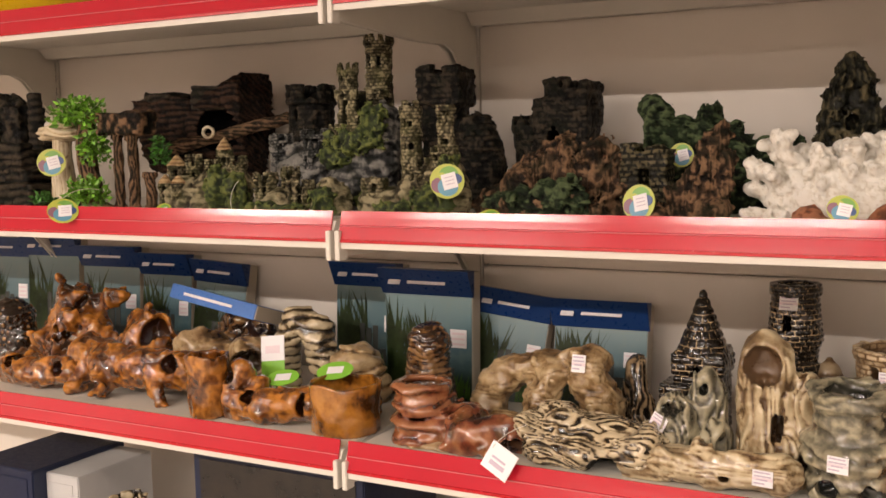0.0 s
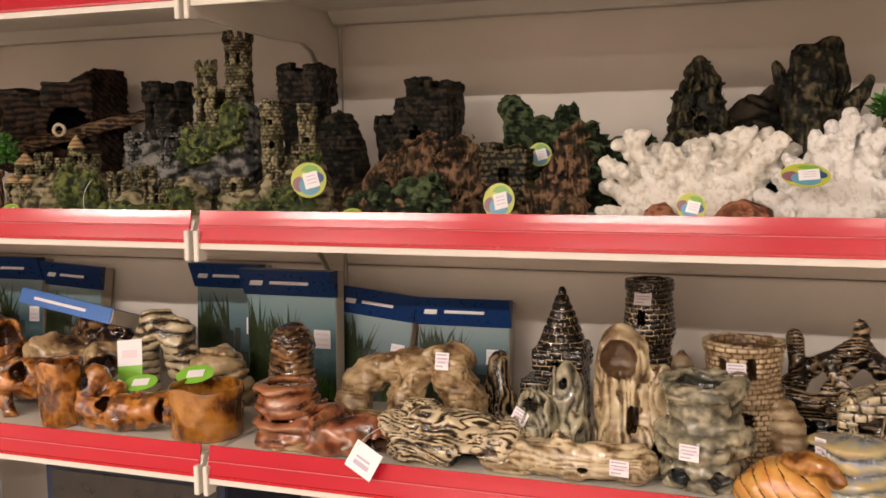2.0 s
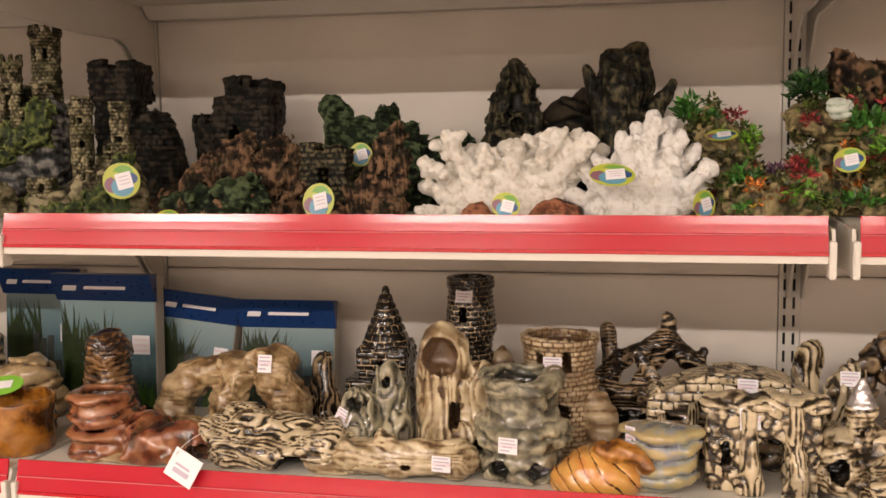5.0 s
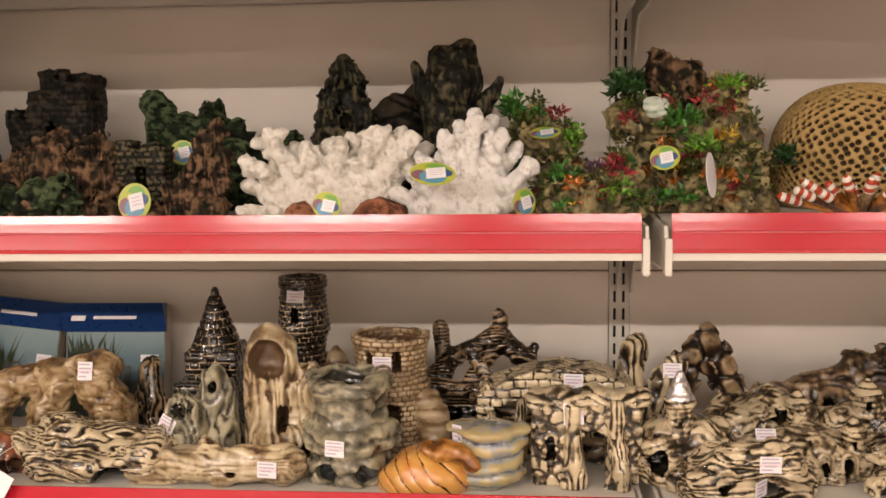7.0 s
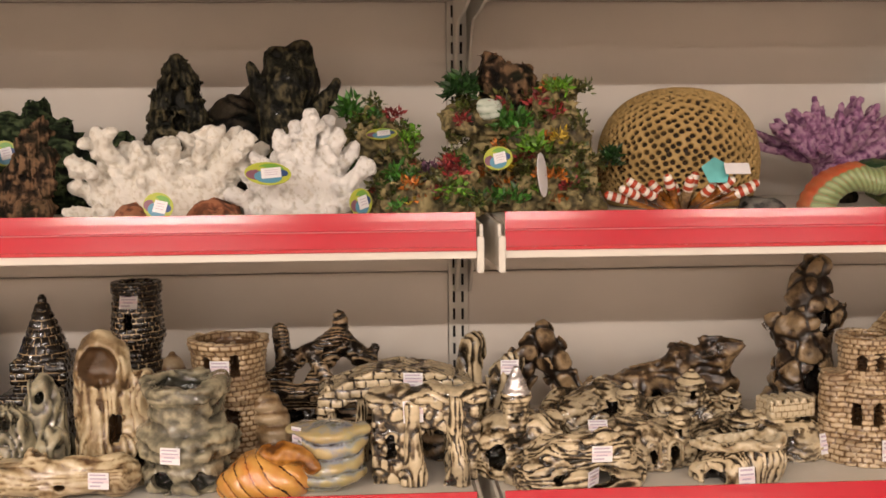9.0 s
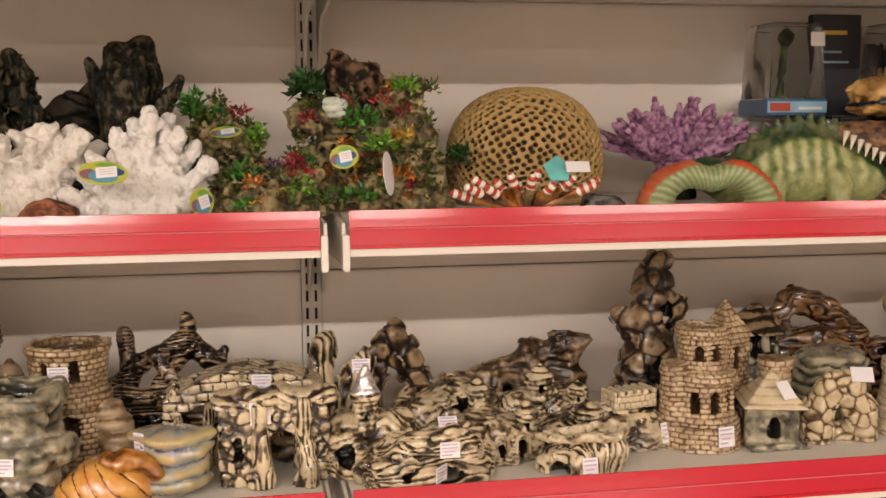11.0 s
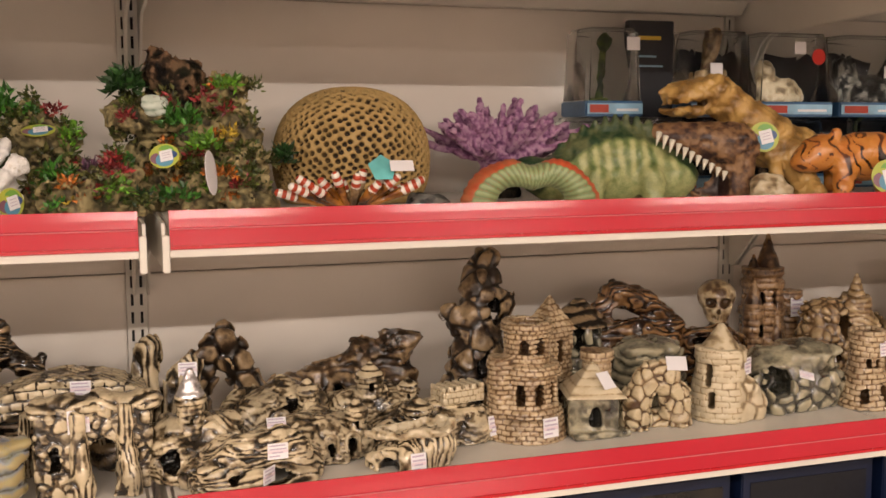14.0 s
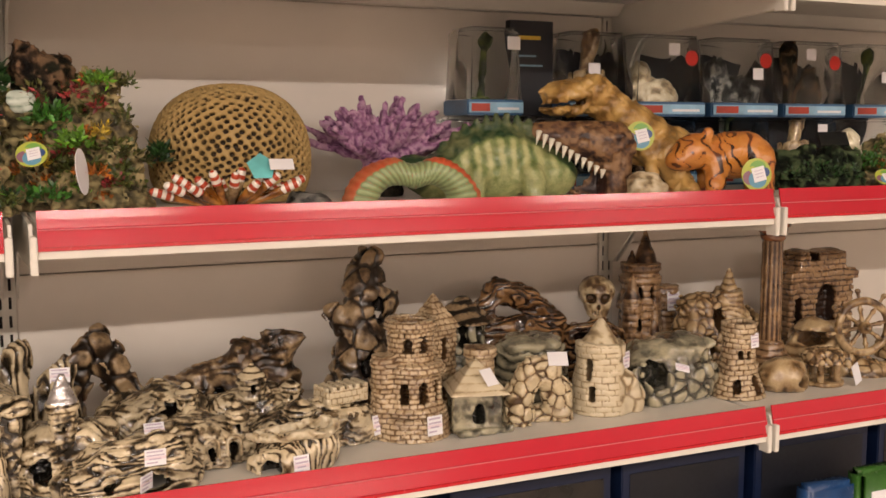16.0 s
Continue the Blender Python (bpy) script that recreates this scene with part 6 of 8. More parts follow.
t = resin_castle(-0.629, 1.52, "mossy grey resin castle with small ochre-roofed turrets", (
    (-0.055, -0.01, 0.02, 0.072, 0.014, 0, 0.018), (-0.072, -0.02, 0.01, 0.045, 0.011, 0, 0.014), (-0.028, 0, 0.03, 0.088, 0.013, 5, 0), (0.010, 0, 0.03, 0.080, 0.013, 5, 0), (0.035, 0, 0.03, 0.095, 0.012, 0, 0.020), (-0.04, -0.025, 0.0, 0.045, 0.011, 0, 0.013), (0.058, 0.0, 0.04, 0.085, 0.015, 6, 0)),
    (0.17, 0.09, 0.08, ((0, 0, 0.0, 0.08, 0.04, 0.03), (0.03, 0, 0.03, 0.05, 0.03, 0.04), (-0.04, 0, 0.02, 0.04, 0.03, 0.035))), 4, moss=((0.04, -0.025, 0.035, 0.022, 0.018, 0.034), (0.07, -0.02, 0.03, 0.018, 0.018, 0.03)))
hang_tag(t, -0.02, -0.085, 0.004, 60, 0, 0, 0.020, 0.8)
t = thing("castle_tower", -0.548, 1.69, S1, "black resin castle tower with broken battlements", "castle ornament")
cast("tower", tower(0, 0, 0, 0.198, 0.040, 0.036, 5, ((-100, 0.15, 0.006, 0.012),), 1.12, 0.03, True, 0.022), (-0.05, 0.05, -0.05, 0.05, 0.20), "black_resin", t, both(bricks(0.013, 0.008, (0, 0, 0.038)), rough_relief(0.008, 2), 0.5), 0.005, 0.003)
t = resin_castle(-0.512, 1.605, "grey resin castle wall with square battlements", ((-0.035, 0, 0.03, 0.118, 0.018, 5, 0), (0.032, 0, 0.03, 0.124, 0.022, 6, 0)), (0.13, 0.08, 0.10, ((0, 0, 0.03, 0.06, 0.035, 0.05),)), 6, "slate_resin", (), "slate_resin", (block(0, 0, 0.075, 0.05, 0.012, 0.026),))
t = resin_castle(-0.430, 1.485, "low mossy stone resin ruin with round arches", ((-0.058, 0, 0.01, 0.060, 0.017, 5, 0), (-0.02, 0.01, 0.01, 0.068, 0.014, 5, 0), (0.012, -0.01, 0.0, 0.050, 0.019, 6, 0)), (0.17, 0.08, 0.07, ((-0.03, 0, 0.0, 0.055, 0.035, 0.032), (0.06, 0.0, 0.01, 0.030, 0.025, 0.045))), 8, moss=((-0.02, -0.032, 0.008, 0.05, 0.012, 0.012), (0.06, -0.025, 0.02, 0.02, 0.012, 0.02)))
thread_loop(t, [(-0.085, -0.03, 0.05), (-0.10, -0.04, 0.03), (-0.09, -0.04, 0.004)])
t = resin_castle(-0.376, 1.59, "tall grey stone resin castle with twin towers and moss", (
    (0.020, 0.01, 0.10, 0.262, 0.021, 9, 0), (-0.030, 0.0, 0.14, 0.222, 0.015, 8, 0), (0.0, -0.005, 0.11, 0.180, 0.040, 0, 0), (-0.032, -0.025, 0.07, 0.130, 0.014, 7, 0)),
    (0.13, 0.10, 0.16, ((0, 0, 0.04, 0.055, 0.045, 0.09), (0.025, 0, 0.09, 0.034, 0.034, 0.08), (-0.02, -0.02, 0.02, 0.045, 0.035, 0.05))), 10, "slate_resin", ((0.005, -0.042, 0.105, 0.045, 0.014, 0.022), (0.035, -0.035, 0.130, 0.022, 0.014, 0.026), (-0.03, -0.04, 0.085, 0.025, 0.014, 0.022), (0.03, -0.04, 0.02, 0.03, 0.014, 0.02)))
t = resin_castle(-0.245, 1.50, "mossy stone resin castle with two ochre watchtowers", (
    (0.0, 0, 0.05, 0.150, 0.015, 0, 0), (0.055, 0, 0.06, 0.150, 0.012, 0, 0), (0.0, 0, 0.142, 0.158, 0.012, 0, 0), (0.052, 0.0, 0.03, 0.095, 0.018, 6, 0), (0.02, -0.012, 0.03, 0.080, 0.016, 5, 0), (-0.055, -0.01, 0.0, 0.052, 0.018, 0, 0)),
    (0.18, 0.09, 0.08, ((-0.04, 0, 0.01, 0.045, 0.035, 0.028), (0.03, 0, 0.02, 0.055, 0.035, 0.045), (0.06, 0, 0.03, 0.025, 0.03, 0.04))), 12, moss=((0.05, -0.033, 0.022, 0.032, 0.012, 0.022), (-0.01, -0.034, 0.012, 0.03, 0.010, 0.012), (0.066, -0.02, 0.065, 0.014, 0.012, 0.022)))
hang_tag(t, 0.082, -0.05, 0.050, 84, 0, 24, 0.026)
t = thing("castle_tower", -0.244, 1.67, S1, "tall black resin tower with a square ruined crown", "castle ornament")
cast("tower", minus(warped(union(block(-0.038, 0, 0.11, 0.030, 0.030, 0.10, 10), block(-0.038, 0, 0.185, 0.036, 0.036, 0.028, 10), ball(0.015, 0, 0.06, 0.045, 0.04, 0.08), drum(0.012, 0, 0.0, 0.135, 0.024), k=0.008), 0.03, 0.004), block(-0.038, 0, 0.215, 0.010, 0.06, 0.012, 10), block(-0.038, 0, 0.215, 0.024, 0.024, 0.012, 10)), (-0.085, 0.075, -0.055, 0.055, 0.215), "black_resin", t, both(bricks(0.014, 0.008, None, 2), rough_relief(0.008, 2), 0.5), 0.005, 0.003)
t = thing("castle_ruin", -0.110, 1.70, S1, "black resin castle ruin with stepped broken battlements", "castle ornament")
cast("wall", minus(warped(union(block(0.030, 0, 0.13, 0.030, 0.030, 0.055), block(-0.005, 0, 0.115, 0.022, 0.028, 0.045), drum(-0.045, 0, 0.06, 0.135, 0.020, 0.024), ball(0, 0, 0.05, 0.05, 0.04, 0.06), block(0.0, 0, 0.175, 0.012, 0.02, 0.016), k=0.006), 0.03, 0.004), block(0.040, 0, 0.186, 0.006, 0.05, 0.012), block(0.018, 0, 0.186, 0.005, 0.05, 0.012), block(-0.040, 0, 0.136, 0.005, 0.05, 0.013), block(-0.057, 0, 0.136, 0.005, 0.05, 0.013), cave(0.005, 0.10, 0.012, 0.02, 0.05)), (-0.08, 0.07, -0.05, 0.05, 0.195), "black_resin", t, both(bricks(0.013, 0.008, None, 5), rough_relief(0.008, 2), 0.5), 0.005, 0.003)
t, b = limbs_on(-0.030, 1.52, S1, "brown and green resin tangle of roots and rock", [
    (((-0.095, 0, 0.01), (-0.05, -0.01, 0.04), (0.0, 0, 0.065)), 0.026, 0.026), (((0.0, 0, 0.03), (0.01, 0, 0.085)), 0.034, 0.020), (((0.04, 0, 0.02), (0.05, 0, 0.085)), 0.030, 0.018), (((-0.03, 0, 0.03), (-0.02, 0, 0.088)), 0.024, 0.012), (((0.08, 0, 0.01), (0.075, 0, 0.075)), 0.018, 0.012), (((-0.06, -0.03, 0.008), (0.06, -0.035, 0.010)), 0.022, 0.02)],
    "bark_resin", both(bark(0.010, "z", 6, 0.03), both(rough_relief(0.010, 3), rough_relief(0.006, 5)), 0.62), 0.014, bend=0.014, k=0.008, vox=0.0026)
cast("moss", warped(union(ball(-0.045, -0.045, 0.018, 0.04, 0.015, 0.02), ball(0.015, -0.05, 0.024, 0.036, 0.014, 0.026), k=0.006), 0.014, 0.008), (-0.095, 0.06, -0.068, -0.025, 0.06), "moss_resin", t, both(bark(0.009, "x", 3, 0.03), rough_relief(0.007, 4), 0.6), 0.010, 0.0026, "dark green painted ledge")
hang_tag(t, -0.065, -0.088, 0.003, 55, 0, 0, 0.020, 0.8)
t = thing("keep_ornament", 0.085, 1.52, S1, "dark slate resin ruined keep gate", "castle ornament")
cast("wall", minus(warped(union(block(-0.016, 0, 0.045, 0.014, 0.018, 0.048), block(0.018, 0, 0.04, 0.012, 0.018, 0.05), block(0, 0, 0.075, 0.026, 0.018, 0.012)), 0.02, 0.004), window(0, 0, -90, 0.04, 0.008, 0.016, 0, -9), block(-0.004, 0, 0.098, 0.007, 0.04, 0.016), block(0.030, 0, 0.095, 0.008, 0.04, 0.010)), (-0.036, 0.036, -0.026, 0.026, 0.10), "stump_resin", t, bricks(0.010, 0.007), 0.003, 0.0026)
hang_tag(t, 0.008, -0.06, 0.024, 80, 0, -12, 0.025)
cast("pebble", warped(ball(0.028, -0.055, 0.006, 0.018, 0.012, 0.012), 0.02, 0.003), (0.005, 0.052, -0.07, -0.04, 0.022), "bark_resin", t, rough_relief(0.01), 0.002, 0.003)
t, b = limbs_on(0.138, 1.65, S1, "dark green mossy resin rock with two stone knobs", [
    (((-0.08, 0, 0), (-0.07, 0, 0.09)), 0.034, 0.028), (((-0.075, 0, 0.1), (-0.078, 0, 0.135)), 0.022, 0.018), (((-0.01, 0, 0.06), (-0.005, 0, 0.135)), 0.030, 0.012), (((-0.06, 0, 0.10), (0.02, 0, 0.09), (0.055, 0, 0.055)), 0.022, 0.026), (((0.04, 0, 0.075), (0.098, 0, 0.098)), 0.016, 0.009), (((-0.05, 0, 0.03), (0.06, 0, 0.02)), 0.045, 0.04)],
    "moss_resin", both(bark(0.009, "x", 8, 0.02), rough_relief(0.007, 6), 0.55), 0.011, name="mossy_rock", vox=0.0026, bend=0.010, part_name="rock")
hang_tag(t, -0.028, -0.065, 0.078, 84, 0, 10, 0.018)
t, b = limbs_on(0.158, 1.50, S1, "leaning brown resin driftwood stump", [
    (((-0.03, 0, 0.0), (0.0, 0, 0.045), (0.022, 0, 0.10)), 0.022, 0.014), (((-0.045, -0.01, 0.005), (0.02, -0.01, 0.015)), 0.016, 0.018), (((0.0, 0, 0.03), (-0.035, -0.01, 0.04)), 0.012, 0.006), (((0.01, -0.01, 0.0), (0.035, 0, 0.075)), 0.014, 0.010)],
    "bark_resin", both(bark(0.008, "z", 11, 0.016), rough_relief(0.006, 6), 0.55), 0.009, vox=0.0025, name="driftwood_stump", bend=0.008)

# stumps behind the corals
t, b = limbs_on(0.301, 1.695, S1, "dark jagged resin rock spire with a hollow", [
    (((-0.020, 0, 0.09), (-0.014, 0, 0.15), (-0.002, 0, 0.190)), 0.022, 0.011), (((0.018, 0, 0.09), (0.016, 0, 0.14), (0.010, 0, 0.178)), 0.022, 0.012), (((-0.016, 0, 0.0), (-0.012, 0, 0.10)), 0.026, 0.024), (((0.022, 0, 0.0), (0.022, 0, 0.10)), 0.026, 0.022), (((-0.030, -0.012, 0.085), (0.034, -0.012, 0.082)), 0.013, 0.011)],
    "stump_resin", both(bark(0.010, "z", 13, 0.016), rough_relief(0.008, 2), 0.55), 0.013, vox=0.0026, holes=((0.002, 0.115, 0.012, 0.020, 0.01),), name="rock_spire", bend=0.008, part_name="rock")
t, b = rock_on(0.376, 1.745, S1, "dark lumpy resin rock with ledges", 0.085, 0.08, 0.155, "black_resin", strata(0.018, 0.016, 5), 0.008, blobs=((0.0, 0, 0.12, 0.034, 0.032, 0.035),), seed=31)
t, b = limbs_on(0.450, 1.685, S1, "dark green-brown resin tree stump with upturned limbs", [
    (((-0.012, 0, 0), (-0.010, 0, 0.09), (0.0, 0, 0.165)), 0.024, 0.034), (((-0.012, 0, 0.165), (-0.014, -0.004, 0.198)), 0.021, 0.017), (((0.016, 0, 0.165), (0.016, 0, 0.205)), 0.022, 0.018), (((-0.022, -0.01, 0.115), (-0.040, -0.012, 0.150), (-0.050, -0.012, 0.188)), 0.016, 0.006), (((0.012, -0.012, 0.085), (0.040, -0.016, 0.130), (0.064, -0.018, 0.166)), 0.020, 0.007), (((-0.02, -0.02, 0.0), (-0.012, -0.02, 0.07)), 0.018, 0.014)],
    "stump_resin", both(bark(0.009, "z", 17, 0.012), rough_relief(0.008, 2), 0.5), 0.004, holes=((-0.014, 0.204, 0.010, 0.008, -0.01), (0.018, 0.212, 0.009, 0.007, -0.01)), name="stump_ornament", part_name="stump", k=0.008, bend=0.004)


def coral_fan(seed, base, tips, r, d, core, knobs):
    """Branching coral: stout fingers fan out from the foot to the tips and carry blunt knobs all over the front."""
    rnd = random.Random(seed)
    rods = [ball(*core)]
    for k, (x, z) in enumerate(tips):
        y = d * (0.25 if k % 2 else -0.25) + rnd.uniform(-0.004, 0.004)
        p0 = (base + (x - base) * 0.40, y * 0.4, z * 0.30)
        p1 = (x, y, z - r * 0.4)
        rods.append(rod(p0, p1, r * 1.35, r * 1.05))
        for _ in range(knobs):
            q = rnd.uniform(0.15, 0.92)
            c = [p0[i] + (p1[i] - p0[i]) * q for i in range(3)]
            out = Vector((x - base, 0, z)).normalized()
            v = (out * 0.7 + Vector((rnd.uniform(-0.9, 0.9), rnd.uniform(-1.7, 0.2), rnd.uniform(-0.2, 0.7)))).normalized() * r * rnd.uniform(1.5, 2.6)
            e = (c[0] + v.x, c[1] + v.y, max(r * 0.5, c[2] + v.z))
            if e[2] < z * 1.02 + 0.004:
                rods.append(rod(c, e, r * 0.9, r * 0.72))
    return union(*rods, k=0.0035)


t = thing("coral_ornament", 0.318, 1.50, S1, "cream-white resin branching coral with a rusty foot", "coral ornament")
tips = ((-0.098, 0.012), (-0.103, 0.044), (-0.099, 0.074), (-0.080, 0.092), (-0.068, 0.102), (-0.045, 0.084), (-0.024, 0.084), (-0.004, 0.088), (0.016, 0.092), (0.038, 0.099), (0.060, 0.103), (0.082, 0.102), (0.098, 0.092), (0.113, 0.084))
b = cast("coral", warped(coral_fan(2, 0.0, tips, 0.0088, 0.05, (0.0, 0, 0.030, 0.080, 0.026, 0.038), 8), 0.018, 0.003), (-0.122, 0.128, -0.062, 0.045, 0.116), "white_coral", t, rough_relief(0.004, 3), 0.0022, 0.0023)
M["rust_flock"] = glazed("rust_flock", (0.06, 0.02, 0.01), (0.20, 0.065, 0.03), (0.34, 0.14, 0.07), 0.9, 0.0, (0.25, 0.09, 0.04), 0.5)
cast("foot", warped(union(ball(-0.03, -0.02, 0.0, 0.022, 0.026, 0.022), ball(0.06, -0.015, 0, 0.038, 0.03, 0.026), k=0.01), 0.015, 0.005), (-0.08, 0.11, -0.07, 0.01, 0.04), "rust_flock", t, rough_relief(0.006), 0.003, 0.0028, "rust-brown flocked foot")
hang_tag(t, 0.012, -0.085, 0.022, 70, 25, -10, 0.019, 0.9)
t = thing("coral_ornament", 0.478, 1.495, S1, "snow-white resin branching coral fan", "coral ornament")
tips = ((-0.080, 0.034), (-0.066, 0.058), (-0.045, 0.070), (-0.024, 0.082), (-0.022, 0.098), (-0.006, 0.112), (0.014, 0.122), (0.032, 0.116), (0.044, 0.098), (0.060, 0.086), (0.079, 0.066), (0.072, 0.044), (0.064, 0.026), (0.044, 0.012), (-0.056, 0.014), (0.012, 0.085), (-0.01, 0.06), (0.03, 0.06))
b = cast("coral", warped(coral_fan(11, 0.0, tips, 0.0076, 0.045, (0.0, 0, 0.032, 0.052, 0.022, 0.040), 8), 0.016, 0.0025), (-0.098, 0.098, -0.06, 0.045, 0.135), "snow_coral", t, rough_relief(0.004, 5), 0.0022, 0.0023)
hang_tag(t, -0.030, -0.075, 0.056, 48, 6, -4, 0.029, 0.62)
hang_tag(t, 0.070, -0.055, 0.022, 86, 0, 40, 0.018)

# planted rocks


def planted_rock(x, y, label, blobs, w, d, h, seed, clumps, rock="plant_rock"):
    t = thing("planted_rock", x, y, S1, label, "planted ornament")
    b = cast("rock", warped(union(*[ball(*q) for q in blobs], k=0.010), 0.022, 0.012, seed), (-w / 2, w / 2, -d / 2, d / 2, h), rock, t, both(rough_relief(0.010, seed), rough_relief(0.006, seed + 3)), 0.014, 0.0027)
    for k, (mat, n, size, *spread) in enumerate(clumps):
        leaves("leaves", t, int(n * 0.42), size * 1.12, [v * (0.70 if i > 2 else 1) for i, v in enumerate(spread)], mat, seed + k, 0.5, 2.0)
    rnd, f = random.Random(seed), SHAPES[b.name]
    kinds = ("leaf_green", "leaf_moss", "leaf_lime", "leaf_olive", "leaf_moss", "leaf_red", "leaf_moss", "leaf_orange", "leaf_olive", "leaf_moss")
    for k in range(int(w * h * 1900)):
        x_, z_, y_ = rnd.uniform(-w * 0.42, w * 0.42), rnd.uniform(0.012, h * 0.92), -d / 2
        while y_ < 0.03 and float(f(np.array([x_]), np.array([y_]), np.array([z_]))[0]) > 0:
            y_ += 0.002
        if y_ < 0.03:
            leaves("leaves", t, 20, 0.0135, (x_, y_ - 0.001, z_, 0.011, 0.004, 0.011), kinds[rnd.randrange(10)], seed * 9 + k, 0.4, 1.8)
    return t, b


t, b = planted_rock(0.567, 1.62, "brown resin rock planted with green and red plastic weeds", ((0, 0, 0.04, 0.045, 0.04, 0.05), (0.0, 0, 0.085, 0.04, 0.035, 0.03), (-0.005, 0, 0.125, 0.016, 0.015, 0.018), (0.03, -0.01, 0.07, 0.025, 0.025, 0.02)), 0.13, 0.10, 0.15, 40, (
    ("leaf_green", 110, 0.020, -0.035, -0.01, 0.125, 0.018, 0.016, 0.028), ("leaf_red", 60, 0.012, 0.022, -0.01, 0.120, 0.016, 0.012, 0.012), ("leaf_lime", 90, 0.012, 0.042, -0.02, 0.095, 0.016, 0.014, 0.020), ("leaf_dark", 80, 0.014, -0.03, -0.03, 0.05, 0.03, 0.015, 0.02), ("leaf_red", 30, 0.010, -0.045, -0.035, 0.028, 0.012, 0.01, 0.012)))
hang_tag(t, 0.005, -0.05, 0.098, 30, 0, -12, 0.022, 0.7)
t, b = planted_rock(0.622, 1.51, "low dark rock with mixed plastic aquarium plants", ((0, 0, 0.01, 0.065, 0.035, 0.03), (0.03, 0, 0.03, 0.03, 0.03, 0.03), (-0.03, 0, 0.03, 0.028, 0.028, 0.025)), 0.16, 0.09, 0.075, 44, (
    ("leaf_green", 150, 0.016, -0.03, -0.02, 0.045, 0.030, 0.02, 0.024), ("leaf_plum", 160, 0.014, 0.02, -0.01, 0.050, 0.035, 0.02, 0.018), ("leaf_lime", 90, 0.015, 0.034, -0.03, 0.03, 0.02, 0.014, 0.022), ("leaf_orange", 26, 0.012, 0.0, -0.035, 0.020, 0.02, 0.01, 0.012), ("leaf_yellow", 24, 0.011, -0.018, -0.038, 0.018, 0.012, 0.008, 0.010), ("leaf_dark", 90, 0.014, 0.05, -0.02, 0.02, 0.025, 0.015, 0.016), ("leaf_red", 40, 0.012, 0.03, -0.02, 0.065, 0.016, 0.012, 0.012)))
t, b = planted_rock(0.752, 1.585, "large brown resin rock arch covered with plastic plants", (
    (-0.02, 0, 0.02, 0.065, 0.05, 0.03), (-0.045, 0.01, 0.06, 0.030, 0.035, 0.045), (0.0, 0.01, 0.09, 0.045, 0.04, 0.045), (-0.078, -0.01, 0.112, 0.026, 0.026, 0.016), (-0.05, -0.01, 0.12, 0.032, 0.03, 0.022), (0.036, -0.01, 0.138, 0.026, 0.026, 0.022), (0.050, -0.015, 0.10, 0.024, 0.026, 0.036), (0.055, -0.02, 0.05, 0.030, 0.032, 0.036), (0.062, -0.03, 0.018, 0.030, 0.034, 0.024), (0.015, -0.03, 0.03, 0.03, 0.03, 0.026)), 0.21, 0.13, 0.170, 50, (
    ("leaf_dark", 150, 0.024, -0.082, -0.02, 0.150, 0.026, 0.02, 0.024), ("leaf_green", 120, 0.018, -0.02, -0.045, 0.108, 0.030, 0.02, 0.024), ("leaf_red", 60, 0.012, 0.010, -0.035, 0.135, 0.022, 0.016, 0.018), ("leaf_lime", 120, 0.015, 0.034, -0.03, 0.152, 0.024, 0.02, 0.014),
    ("leaf_lime", 100, 0.015, 0.005, -0.045, 0.080, 0.03, 0.02, 0.02), ("leaf_yellow", 60, 0.013, 0.036, -0.05, 0.090, 0.018, 0.012, 0.016), ("leaf_orange", 80, 0.015, 0.022, -0.062, 0.045, 0.030, 0.012, 0.014), ("leaf_green", 100, 0.016, -0.03, -0.06, 0.018, 0.04, 0.02, 0.016), ("leaf_red", 50, 0.013, -0.070, -0.055, 0.016, 0.02, 0.012, 0.012), ("leaf_yellow", 40, 0.012, -0.03, -0.058, 0.058, 0.018, 0.01, 0.012), ("leaf_dark", 110, 0.020, 0.108, -0.01, 0.060, 0.016, 0.016, 0.024)))
cast("crown_rock", warped(union(ball(-0.040, 0, 0.166, 0.022, 0.022, 0.030), ball(-0.010, 0, 0.160, 0.024, 0.022, 0.026), ball(-0.02, 0.005, 0.140, 0.036, 0.026, 0.028), k=0.008), 0.02, 0.006), (-0.075, 0.030, -0.035, 0.04, 0.205), "bark_resin", t, rough_relief(0.010, 3), 0.007, 0.0028, "dark brown rock crown", low=0.10)
cast("white_shell", warped(ball(-0.050, -0.042, 0.128, 0.015, 0.008, 0.013), 0.012, 0.003), (-0.07, -0.03, -0.056, -0.028, 0.145), "shell_glaze", t, strata(0.008, 0.004, 2), 0.001, 0.002, "pale green-white shell", low=0.108)
tg = hang_tag(t, 0.010, -0.082, 0.048, 84, 0, 62, 0.030, 1.0, back=True)
tg.scale = (0.62, 1, 1)
hang_tag(t, -0.042, -0.075, 0.068, 70, 0, -20, 0.020, 0.85)



